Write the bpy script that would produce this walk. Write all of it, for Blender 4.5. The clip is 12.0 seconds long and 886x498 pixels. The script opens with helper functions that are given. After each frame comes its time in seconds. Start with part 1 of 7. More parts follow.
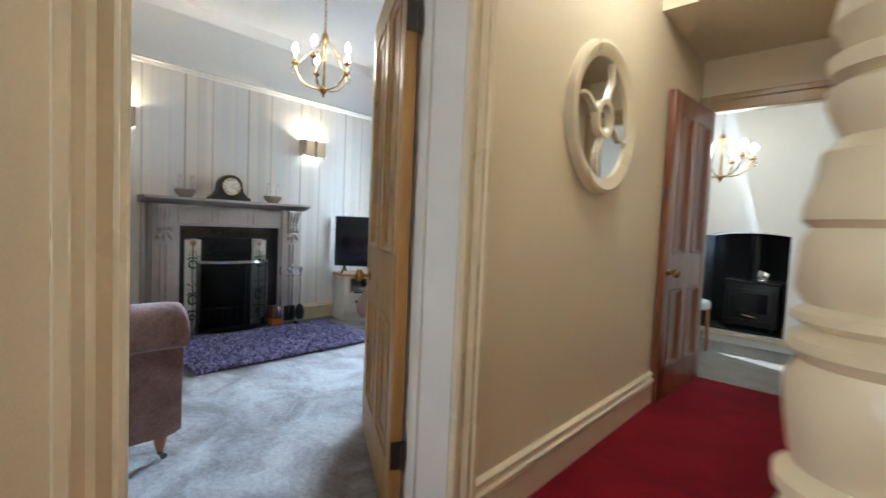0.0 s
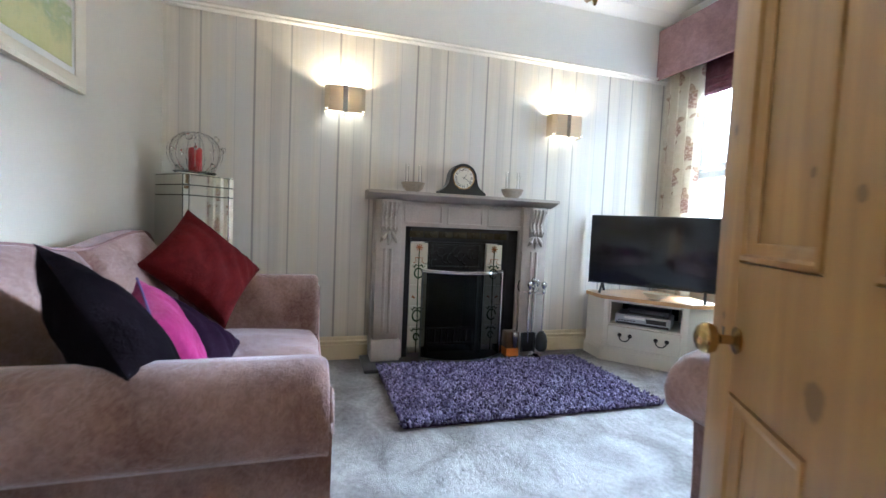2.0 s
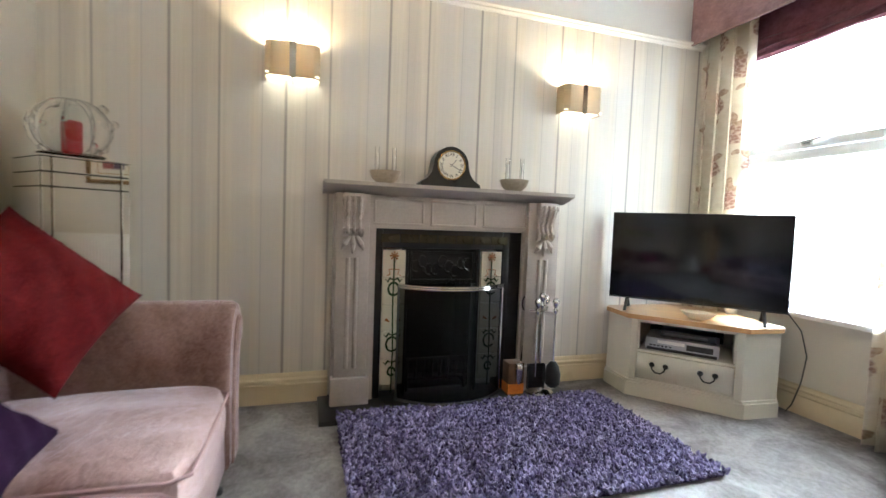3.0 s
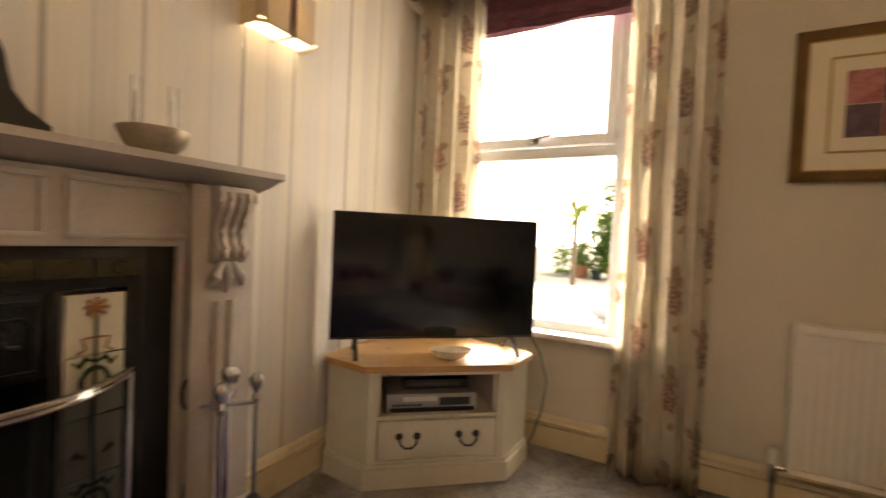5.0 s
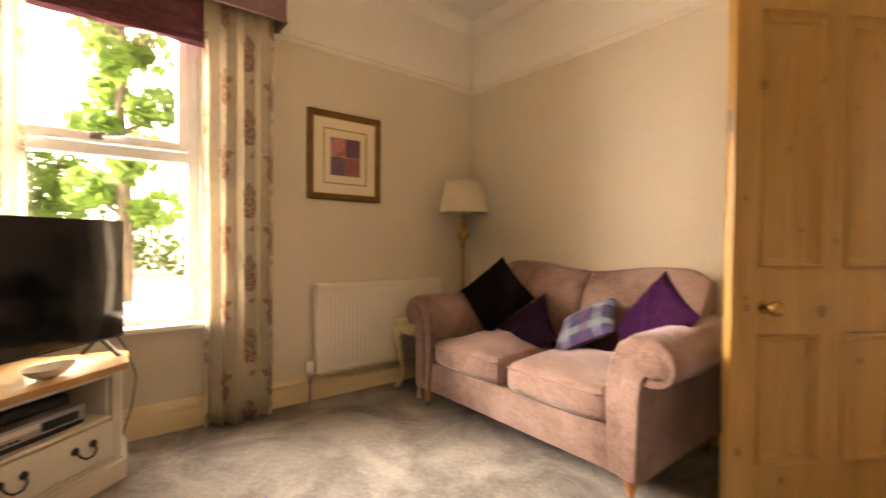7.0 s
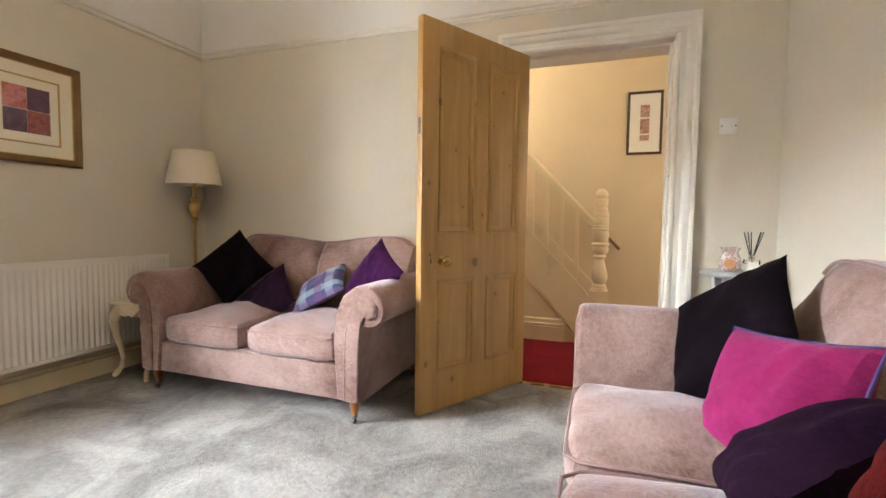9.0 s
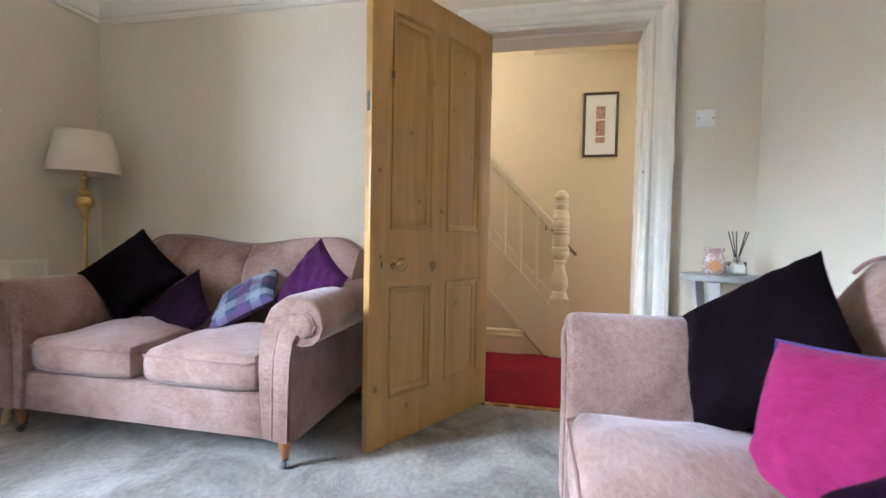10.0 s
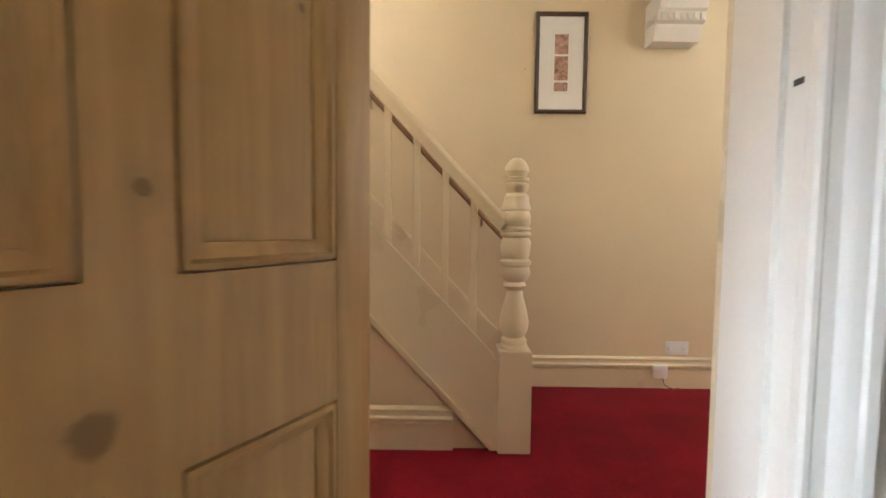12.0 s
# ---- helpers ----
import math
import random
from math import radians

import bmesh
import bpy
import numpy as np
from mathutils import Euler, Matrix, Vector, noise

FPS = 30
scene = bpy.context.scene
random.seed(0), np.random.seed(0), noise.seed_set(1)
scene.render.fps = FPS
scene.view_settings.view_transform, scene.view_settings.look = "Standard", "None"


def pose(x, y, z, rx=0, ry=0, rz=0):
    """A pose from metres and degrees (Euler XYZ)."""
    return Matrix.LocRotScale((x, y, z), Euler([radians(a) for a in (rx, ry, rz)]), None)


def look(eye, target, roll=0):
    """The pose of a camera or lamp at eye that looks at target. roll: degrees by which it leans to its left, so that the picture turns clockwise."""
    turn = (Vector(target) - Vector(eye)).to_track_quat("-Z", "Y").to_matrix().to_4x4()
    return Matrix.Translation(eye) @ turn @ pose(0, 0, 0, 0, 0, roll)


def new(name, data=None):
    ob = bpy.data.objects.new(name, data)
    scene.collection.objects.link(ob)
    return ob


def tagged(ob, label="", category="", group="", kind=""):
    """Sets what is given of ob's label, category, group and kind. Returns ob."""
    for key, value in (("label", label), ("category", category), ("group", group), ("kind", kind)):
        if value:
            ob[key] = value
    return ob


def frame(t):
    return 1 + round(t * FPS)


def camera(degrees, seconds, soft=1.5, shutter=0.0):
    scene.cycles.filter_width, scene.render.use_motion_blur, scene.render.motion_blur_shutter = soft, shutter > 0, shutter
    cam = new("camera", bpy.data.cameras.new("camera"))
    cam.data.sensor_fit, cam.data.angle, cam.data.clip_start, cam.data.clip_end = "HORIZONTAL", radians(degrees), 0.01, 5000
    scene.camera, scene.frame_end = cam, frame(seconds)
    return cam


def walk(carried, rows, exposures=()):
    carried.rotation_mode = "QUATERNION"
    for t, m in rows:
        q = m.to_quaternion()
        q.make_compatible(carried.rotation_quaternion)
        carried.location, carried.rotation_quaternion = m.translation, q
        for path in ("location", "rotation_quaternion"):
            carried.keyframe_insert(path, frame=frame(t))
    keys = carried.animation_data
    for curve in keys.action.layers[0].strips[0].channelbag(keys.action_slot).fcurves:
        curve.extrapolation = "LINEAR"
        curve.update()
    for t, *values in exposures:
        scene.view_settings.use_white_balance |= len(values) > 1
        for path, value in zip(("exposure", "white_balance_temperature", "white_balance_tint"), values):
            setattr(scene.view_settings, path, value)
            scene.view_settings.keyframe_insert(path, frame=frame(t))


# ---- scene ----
cam = camera(90.2, 12.0, 1.5, 0.35)
PATH = [
    (0, (0.228, -0.021, 1.098), (-1.132, 1.443, 0.995), 2.5),
    (0.5, (-0.021, 0.192, 1.076), (-1.627, 1.38, 0.969), 2.6),
    (1, (-0.296, 0.416, 1.056), (-2.088, 1.296, 0.944), 2.5),
    (1.5, (-0.6, 0.526, 1.028), (-2.488, 1.174, 0.914), 2.4),
    (2, (-0.902, 0.566, 1.033), (-2.814, 1.142, 0.919), 2.5),
    (2.5, (-1.236, 0.694, 1.004), (-3.149, 1.268, 0.899), 2.3),
    (2.7, (-1.381, 0.764, 1.018), (-3.294, 1.337, 0.911), 2.2),
    (4.3, (-2.491, 1.254, 1.08), (-4.139, 2.381, 0.969), 2.3),
    (4.5, (-2.6, 1.304, 1.066), (-4.115, 2.607, 0.978), 2.3),
    (5, (-2.785, 1.38, 1.066), (-3.74, 3.136, 1.013), 2.6),
    (5.5, (-2.92, 1.31, 1.094), (-3.071, 3.304, 1.065), 1.8),
    (6, (-3.126, 1.144, 1.093), (-2.762, 3.11, 1.07), 1.4),
    (6.5, (-3.344, 0.984, 1.098), (-2.577, 2.831, 1.067), 1.0),
    (7, (-3.544, 0.797, 1.077), (-2.297, 2.36, 1.042), 0.5),
    (7.5, (-3.729, 0.625, 1.048), (-2.072, 1.744, 1.005), 0.3),
    (7.7, (-3.776, 0.565, 1.052), (-2.028, 1.535, 0.995), 0.5),
    (9.3, (-3.788, 0.556, 1.022), (-1.879, 1.145, 0.937), 0.8),
    (9.5, (-3.712, 0.599, 0.98), (-1.782, 1.12, 0.923), 0.9),
    (10, (-3.447, 0.722, 0.973), (-1.49, 1.13, 0.908), 1.1),
    (10.5, (-3.05, 0.824, 1.002), (-1.086, 1.195, 0.923), 1.2),
    (11, (-2.63, 0.888, 1.01), (-0.651, 1.163, 0.917), 1.0),
    (11.5, (-2.219, 0.906, 1.034), (-0.223, 0.995, 0.933), 0.9),
    (12, (-1.777, 0.834, 1.052), (0.22, 0.853, 0.936), 0.6),
]
EXPOSURE = [
    (0.0, 0.78, 5000, 3), (1.5, 0.95, 5000, 4), (2.7, 1.2, 5350, 3), (4.3, 0.78, 8500, 13), (5.0, 0.3, 9700, 18),
    (5.5, 0.35, 10400, 21), (6.5, 0.76, 11000, 23), (7.7, 0.9, 10700, 21), (9.3, 1.02, 6000, 7), (10.5, 0.95, 5500, 6), (12.0, 0.85, 5900, 8),
]
walk(cam, [(t, look(eye, target, roll)) for t, eye, target, roll in PATH], EXPOSURE)

# ---- daylight, lamps and added fills ----
world = bpy.data.worlds.new("sky")
scene.world = world
world.use_nodes = True
wn = world.node_tree.nodes
sky = wn.new("ShaderNodeTexSky")
sky.sky_type, sky.sun_disc = "NISHITA", False
sky.sun_elevation, sky.sun_rotation = radians(48), radians(100)
world.node_tree.links.new(sky.outputs[0], wn["Background"].inputs[0])
wn["Background"].inputs[1].default_value = 0.15


def lamp(name, kind, energy, colour, m, size=0.1, size_y=None, angle=None):
    d = bpy.data.lights.new(name, kind)
    d.energy, d.color = energy, colour
    if kind == "AREA":
        d.shape, d.size, d.size_y = "RECTANGLE", size, size_y or size
    elif kind == "SUN":
        d.angle = radians(angle)
    else:
        d.shadow_soft_size = size
    ob = new(name, d)
    ob.matrix_world = m
    return ob


lamp("sun", "SUN", 4.5, (1.0, 0.95, 0.86), look((0, 0, 10), (-3.2, 1.4, 5.6)), angle=0.6)
# light of the open sky above the garden, given by panels outside the window
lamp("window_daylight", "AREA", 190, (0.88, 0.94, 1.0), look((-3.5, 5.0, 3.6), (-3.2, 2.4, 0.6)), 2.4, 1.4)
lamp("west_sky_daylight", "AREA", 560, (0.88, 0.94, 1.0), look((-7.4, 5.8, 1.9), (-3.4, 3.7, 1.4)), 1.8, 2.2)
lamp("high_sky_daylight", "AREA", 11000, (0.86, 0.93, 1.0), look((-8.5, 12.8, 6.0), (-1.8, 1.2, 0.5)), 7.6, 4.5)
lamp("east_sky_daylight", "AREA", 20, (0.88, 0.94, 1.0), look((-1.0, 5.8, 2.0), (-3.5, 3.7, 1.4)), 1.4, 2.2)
# fill added at the unseen south end of the hall; no door is modelled there
lamp("south_hall_fill", "AREA", 14, (1.0, 0.95, 0.88), look((0.2, -2.55, 1.7), (0.1, 1.5, 1.1)), 0.9, 1.5)
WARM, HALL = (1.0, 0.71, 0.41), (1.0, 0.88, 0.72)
for y in (0.775, 2.54):
    lamp("sconce_bulb", "POINT", 12.5, WARM, pose(-4.125, y, 1.885), 0.03)
for k in range(5):
    a = radians(72 * k + 20)
    lamp("chandelier_bulb", "POINT", 3.2, WARM, pose(-2.51 + 0.19 * math.cos(a), 1.65 + 0.19 * math.sin(a), 2.245), 0.025)
# added out of view to brighten the hall; no fitting carries it
lamp("hall_fill", "POINT", 17, HALL, pose(-0.3, 1.95, 2.7), 0.09)
# two more unseen fills, for the front hall and the stairs
lamp("front_hall_fill", "POINT", 6, HALL, pose(-0.25, -1.35, 2.45), 0.08)
lamp("stair_fill", "POINT", 22, HALL, pose(0.5, 2.3, 3.3), 0.08)
lamp("dining_bulb", "POINT", 3.6, (1.0, 0.84, 0.64), pose(-0.70, 4.62, 1.92), 0.12)
# added fill inside the dining room, with no window behind it
lamp("dining_fill", "AREA", 2.4, (0.9, 0.95, 1.0), look((1.4, 4.6, 1.5), (-1.5, 5.2, 1.0)), 1.0, 1.4)

# ---- materials ----
def nodes_of(name):
    m = bpy.data.materials.new(name)
    m.use_nodes = True
    nt = m.node_tree
    return m, nt, nt.nodes["Principled BSDF"]


def setv(node, **values):
    for key, v in values.items():
        node.inputs[key.replace("_", " ")].default_value = v


def ramp(nt, source, stops):
    r = nt.nodes.new("ShaderNodeValToRGB")
    e = r.color_ramp.elements
    while len(e) < len(stops):
        e.new(0.5)
    for el, (p, c) in zip(e, stops):
        el.position, el.color = p, (*c, 1) if len(c) == 3 else c
    nt.links.new(source, r.inputs[0])
    return r.outputs[0]


def coords(nt, scale=(1, 1, 1), kind="Object", rot=(0, 0, 0)):
    tc = nt.nodes.new("ShaderNodeTexCoord")
    mp = nt.nodes.new("ShaderNodeMapping")
    mp.inputs["Scale"].default_value = scale
    mp.inputs["Rotation"].default_value = rot
    nt.links.new(tc.outputs[kind], mp.inputs[0])
    return mp.outputs[0]


def noise_tex(nt, vec, scale, detail=4, rough=0.55, warp=0.0):
    n = nt.nodes.new("ShaderNodeTexNoise")
    n.inputs["Scale"].default_value, n.inputs["Detail"].default_value = scale, detail
    n.inputs["Roughness"].default_value, n.inputs["Distortion"].default_value = rough, warp
    nt.links.new(vec, n.inputs["Vector"])
    return n.outputs[0]


def mixed(nt, fac, a, b, mode="MIX"):
    m = nt.nodes.new("ShaderNodeMix")
    m.data_type, m.blend_type = "RGBA", mode
    for sock, v in ((m.inputs[0], fac), (m.inputs[6], a), (m.inputs[7], b)):
        if hasattr(v, "links"):
            nt.links.new(v, sock)
        elif isinstance(v, (int, float)):
            sock.default_value = v
        else:
            sock.default_value = (*v, 1)
    return m.outputs[2]


def calc(nt, op, a, b=0.0, c=0.0):
    m = nt.nodes.new("ShaderNodeMath")
    m.operation = op
    for sock, v in zip(m.inputs, (a, b, c)):
        if hasattr(v, "links"):
            nt.links.new(v, sock)
        else:
            sock.default_value = v
    return m.outputs[0]


def bump(nt, b, height, strength, distance=0.01):
    n = nt.nodes.new("ShaderNodeBump")
    n.inputs["Strength"].default_value, n.inputs["Distance"].default_value = strength, distance
    nt.links.new(height, n.inputs["Height"])
    nt.links.new(n.outputs[0], b.inputs["Normal"])


def plain(name, c, rough=0.5, metal=0.0, big=1.5, fine=60.0, var=0.12, relief=0.15, sheen=0.0, coat=0.0, stretch=(1, 1, 1), rvar=0.1):
    """Paint, plaster, metal or cloth with variation at two scales."""
    m, nt, b = nodes_of(name)
    v = coords(nt, stretch)
    n1, n2 = noise_tex(nt, v, big, 3), noise_tex(nt, v, fine, 3)
    mix_n = calc(nt, "ADD", calc(nt, "MULTIPLY", n1, 0.65), calc(nt, "MULTIPLY", n2, 0.35))
    lo, hi = [x * (1 - var) for x in c], [min(1, x * (1 + var)) for x in c]
    nt.links.new(ramp(nt, mix_n, [(0.32, lo), (0.68, hi)]), b.inputs["Base Color"])
    setv(b, Metallic=metal, Sheen_Weight=sheen, Coat_Weight=coat)
    rr = calc(nt, "MULTIPLY_ADD", n1, 2 * rvar, rough - rvar)
    nt.links.new(rr, b.inputs["Roughness"])
    if relief:
        bump(nt, b, n2, relief, 0.004)
    return m


def velvet(name, c, hi, scale=7.0, sheen=0.6, tint=(1, 1, 1), spec=0.12, crush=0.3):
    """Pile cloth: broad brushed patches, fine crushed creases and a soft sheen."""
    m, nt, b = nodes_of(name)
    v = coords(nt)
    n1, n2 = noise_tex(nt, v, scale, 5, 0.6, 0.5), noise_tex(nt, v, 220, 2)
    patch = ramp(nt, n1, [(0.36, c), (0.64, hi)])
    crease = noise_tex(nt, coords(nt, (0.55, 1, 1)), 62, 5, 0.72, 0.9)
    patch = mixed(nt, crush, patch, ramp(nt, crease, [(0.40, [x * 0.7 for x in c]), (0.60, hi)]))
    nt.links.new(mixed(nt, 0.1, patch, ramp(nt, n2, [(0.3, [x * 0.7 for x in c]), (0.7, hi)])), b.inputs["Base Color"])
    setv(b, Roughness=0.85, Sheen_Weight=sheen, Sheen_Roughness=0.32, Specular_IOR_Level=spec)
    b.inputs["Sheen Tint"].default_value = (*tint, 1)
    h = calc(nt, "ADD", calc(nt, "ADD", n1, calc(nt, "MULTIPLY", crease, 0.5)), calc(nt, "MULTIPLY", n2, 0.25))
    bump(nt, b, h, 0.5, 0.014)
    return m


def pine(name, light, dark, coat=0.15, rough=0.42, knots=(), flat=False):
    """Boards whose grain runs along the object's z axis, or along x when flat; knots: (across, along, radius)."""
    m, nt, b = nodes_of(name)
    tc = nt.nodes.new("ShaderNodeTexCoord")
    sx = nt.nodes.new("ShaderNodeSeparateXYZ")
    nt.links.new(tc.outputs["Object"], sx.inputs[0])
    u, v = (sx.outputs[0], sx.outputs[1]) if flat else (sx.outputs[0], sx.outputs[2])
    wv = noise_tex(nt, coords(nt, (0.07, 1, 1) if flat else (1, 1, 0.06)), 15, 5, 0.6, 1.3)
    g = noise_tex(nt, coords(nt, (0.03, 1, 1) if flat else (1, 1, 0.03)), 130, 3)
    base = ramp(nt, calc(nt, "ADD", calc(nt, "MULTIPLY", wv, 0.72), calc(nt, "MULTIPLY", g, 0.28)), [(0.3, dark), (0.6, light), (0.75, [min(1, x * 1.12) for x in light])])
    spot = halo = None
    edge = noise_tex(nt, tc.outputs["Object"], 40, 2)
    for kx, kz, r in knots:
        du, dv = calc(nt, "SUBTRACT", u, kx), calc(nt, "MULTIPLY", calc(nt, "SUBTRACT", v, kz), 0.8)
        d = calc(nt, "SQRT", calc(nt, "ADD", calc(nt, "MULTIPLY", du, du), calc(nt, "MULTIPLY", dv, dv)))
        d = calc(nt, "DIVIDE", d, calc(nt, "MULTIPLY", calc(nt, "ADD", edge, 0.5), r))
        spot = d if spot is None else calc(nt, "MINIMUM", spot, d)
    if spot is not None:
        base = mixed(nt, ramp(nt, calc(nt, "MULTIPLY", spot, 0.25), [(0.22, (0.55,) * 3), (0.75, (0, 0, 0))]), base, dark)
        base = mixed(nt, ramp(nt, calc(nt, "MULTIPLY", spot, 0.25), [(0.19, (0.85,) * 3), (0.27, (0, 0, 0))]), base, [x * 0.36 for x in dark])
    big = noise_tex(nt, tc.outputs["Object"], 1.8, 2)
    base = mixed(nt, calc(nt, "MULTIPLY", big, 0.45), base, dark)
    nt.links.new(base, b.inputs["Base Color"])
    setv(b, Roughness=rough, Coat_Weight=coat, Coat_Roughness=0.3)
    bump(nt, b, g, 0.12, 0.003)
    return m


def glow(name, c, strength, base=(0.9, 0.85, 0.75)):
    m, nt, b = nodes_of(name)
    setv(b, Base_Color=(*base, 1), Roughness=0.6, Emission_Color=(*c, 1), Emission_Strength=strength)
    return m


def clear_glass(name, rough=0.0, tint=(1, 1, 1)):
    m, nt, b = nodes_of(name)
    setv(b, Base_Color=(*tint, 1), Roughness=rough, IOR=1.45, Transmission_Weight=1.0)
    return m


def mirror_mat(name):
    m, nt, b = nodes_of(name)
    setv(b, Base_Color=(0.86, 0.88, 0.88, 1), Metallic=1.0, Roughness=0.03)
    return m


def striped_paper():
    """Pale wallpaper printed with dark and fine vertical lines."""
    m, nt, b = nodes_of("striped_wallpaper")
    tc = nt.nodes.new("ShaderNodeTexCoord")
    sx = nt.nodes.new("ShaderNodeSeparateXYZ")
    nt.links.new(tc.outputs["Object"], sx.inputs[0])
    y = sx.outputs[1]
    wob = noise_tex(nt, coords(nt, (1, 60, 1.2)), 1.0, 3)
    col = ramp(nt, wob, [(0.3, (0.71, 0.665, 0.58)), (0.7, (0.79, 0.745, 0.665))])
    period = 0.562

    def line(at, width, tone, amount):
        f = calc(nt, "FRACT", calc(nt, "DIVIDE", calc(nt, "SUBTRACT", y, at - 10 * period), period))
        d = calc(nt, "ABSOLUTE", calc(nt, "SUBTRACT", f, 0.5))
        fac = ramp(nt, d, [(0.0, (amount,) * 3), (width / period, (amount * 0.85,) * 3), (width / period * 1.7, (0, 0, 0))])
        return mixed(nt, fac, col, tone)

    half = period / 2
    for at, width, tone, amount in ((0.10, 0.045, (0.72, 0.70, 0.67), 0.7), (0.31, 0.03, (0.52, 0.49, 0.46), 0.35), (0.52, 0.035, (0.70, 0.68, 0.65), 0.6),
                                    (0.178, 0.0055, (0.26, 0.24, 0.22), 0.75), (0.41, 0.0042, (0.30, 0.28, 0.26), 0.62), (0.285, 0.0016, (0.40, 0.38, 0.36), 0.5), (0.62, 0.0016, (0.42, 0.40, 0.38), 0.5)):
        col = line(at - half, width, tone, amount)
    nt.links.new(col, b.inputs["Base Color"])
    setv(b, Roughness=0.55)
    bump(nt, b, noise_tex(nt, coords(nt, (1, 30, 3)), 12, 3), 0.1, 0.002)
    return m


def carpet_mat(name, c, hi, scale=2.6, relief=0.7):
    m, nt, b = nodes_of(name)
    v = coords(nt)
    n1, n2 = noise_tex(nt, v, scale, 6, 0.6, 0.8), noise_tex(nt, v, 260, 3)
    base = mixed(nt, 0.4, ramp(nt, n1, [(0.39, c), (0.61, hi)]), ramp(nt, n2, [(0.3, [x * 0.6 for x in c]), (0.7, hi)]))
    nt.links.new(base, b.inputs["Base Color"])
    setv(b, Roughness=0.95, Sheen_Weight=0.04, Sheen_Roughness=0.4, Specular_IOR_Level=0.12)
    n3 = noise_tex(nt, v, 42, 4, 0.65)
    nt.links.new(mixed(nt, 0.55, base, mixed(nt, ramp(nt, n3, [(0.36, (0, 0, 0)), (0.64, (1, 1, 1))]), [x * 0.75 for x in c], hi), "SOFT_LIGHT"), b.inputs["Base Color"])
    bump(nt, b, calc(nt, "ADD", calc(nt, "ADD", n2, calc(nt, "MULTIPLY", n3, 1.3)), calc(nt, "MULTIPLY", n1, 2.0)), relief, 0.014)
    return m


def floral():
    """Cream cloth printed with mauve flower heads under three leaves, in staggered columns."""
    m, nt, b = nodes_of("floral_curtain_cloth")
    tc = nt.nodes.new("ShaderNodeTexCoord")
    uv = tc.outputs["UV"]
    warp = nt.nodes.new("ShaderNodeTexNoise")
    warp.inputs["Scale"].default_value, warp.inputs["Detail"].default_value = 26, 3
    nt.links.new(uv, warp.inputs["Vector"])
    bent = nt.nodes.new("ShaderNodeVectorMath")
    bent.operation = "MULTIPLY_ADD"
    nt.links.new(warp.outputs["Color"], bent.inputs[0])
    bent.inputs[1].default_value = (0.035, 0.035, 0)
    nt.links.new(uv, bent.inputs[2])
    sx = nt.nodes.new("ShaderNodeSeparateXYZ")
    nt.links.new(bent.outputs[0], sx.inputs[0])
    wide, tall = 0.27, 0.43
    col = calc(nt, "DIVIDE", sx.outputs[0], wide)
    odd = calc(nt, "MODULO", calc(nt, "FLOOR", col), 2.0)
    u = calc(nt, "MULTIPLY", calc(nt, "SUBTRACT", calc(nt, "FRACT", col), 0.5), wide)
    v = calc(nt, "MULTIPLY", calc(nt, "SUBTRACT", calc(nt, "FRACT", calc(nt, "MULTIPLY_ADD", odd, 0.5, calc(nt, "DIVIDE", sx.outputs[1], tall))), 0.5), tall)

    def oval(cu, cv, ru, rv, turn):
        du, dv = calc(nt, "SUBTRACT", u, cu), calc(nt, "SUBTRACT", v, cv)
        c, n = math.cos(radians(turn)), math.sin(radians(turn))
        p = calc(nt, "DIVIDE", calc(nt, "ADD", calc(nt, "MULTIPLY", du, c), calc(nt, "MULTIPLY", dv, n)), ru)
        q = calc(nt, "DIVIDE", calc(nt, "SUBTRACT", calc(nt, "MULTIPLY", dv, c), calc(nt, "MULTIPLY", du, n)), rv)
        return ramp(nt, calc(nt, "SQRT", calc(nt, "ADD", calc(nt, "MULTIPLY", p, p), calc(nt, "MULTIPLY", q, q))), [(0.86, (1, 1, 1)), (0.98, (0, 0, 0))])

    vo = nt.nodes.new("ShaderNodeTexVoronoi")
    vo.voronoi_dimensions = "2D"
    vo.inputs["Scale"].default_value = 55
    nt.links.new(bent.outputs[0], vo.inputs["Vector"])
    petal = ramp(nt, vo.outputs["Distance"], [(0.15, (0.36, 0.22, 0.185)), (0.4, (0.47, 0.33, 0.28)), (0.62, (0.66, 0.55, 0.47))])
    leaf = ramp(nt, vo.outputs["Distance"], [(0.2, (0.40, 0.27, 0.19)), (0.6, (0.55, 0.42, 0.32))])
    col = ramp(nt, warp.outputs[0], [(0.3, (0.76, 0.70, 0.60)), (0.7, (0.83, 0.78, 0.69))])
    for at in ((-0.045, 0.055, 0.045, 0.022, -35), (0.045, 0.06, 0.045, 0.022, 35), (0.0, 0.085, 0.022, 0.05, 8), (0.02, -0.135, 0.03, 0.014, 40)):
        col = mixed(nt, calc(nt, "MULTIPLY", oval(*at), 0.85), col, leaf)
    col = mixed(nt, calc(nt, "MULTIPLY", oval(0.004, -0.02, 0.072, 0.068, 0), 0.95), col, petal)
    nt.links.new(col, b.inputs["Base Color"])
    setv(b, Roughness=0.8, Sheen_Weight=0.15)
    bump(nt, b, noise_tex(nt, uv, 700, 2), 0.12, 0.002)
    thin = nt.nodes.new("ShaderNodeBsdfTranslucent")
    nt.links.new(col, thin.inputs[0])
    both = nt.nodes.new("ShaderNodeMixShader")
    both.inputs[0].default_value = 0.6
    nt.links.new(b.outputs[0], both.inputs[1])
    nt.links.new(thin.outputs[0], both.inputs[2])
    nt.links.new(both.outputs[0], nt.nodes["Material Output"].inputs[0])
    return m


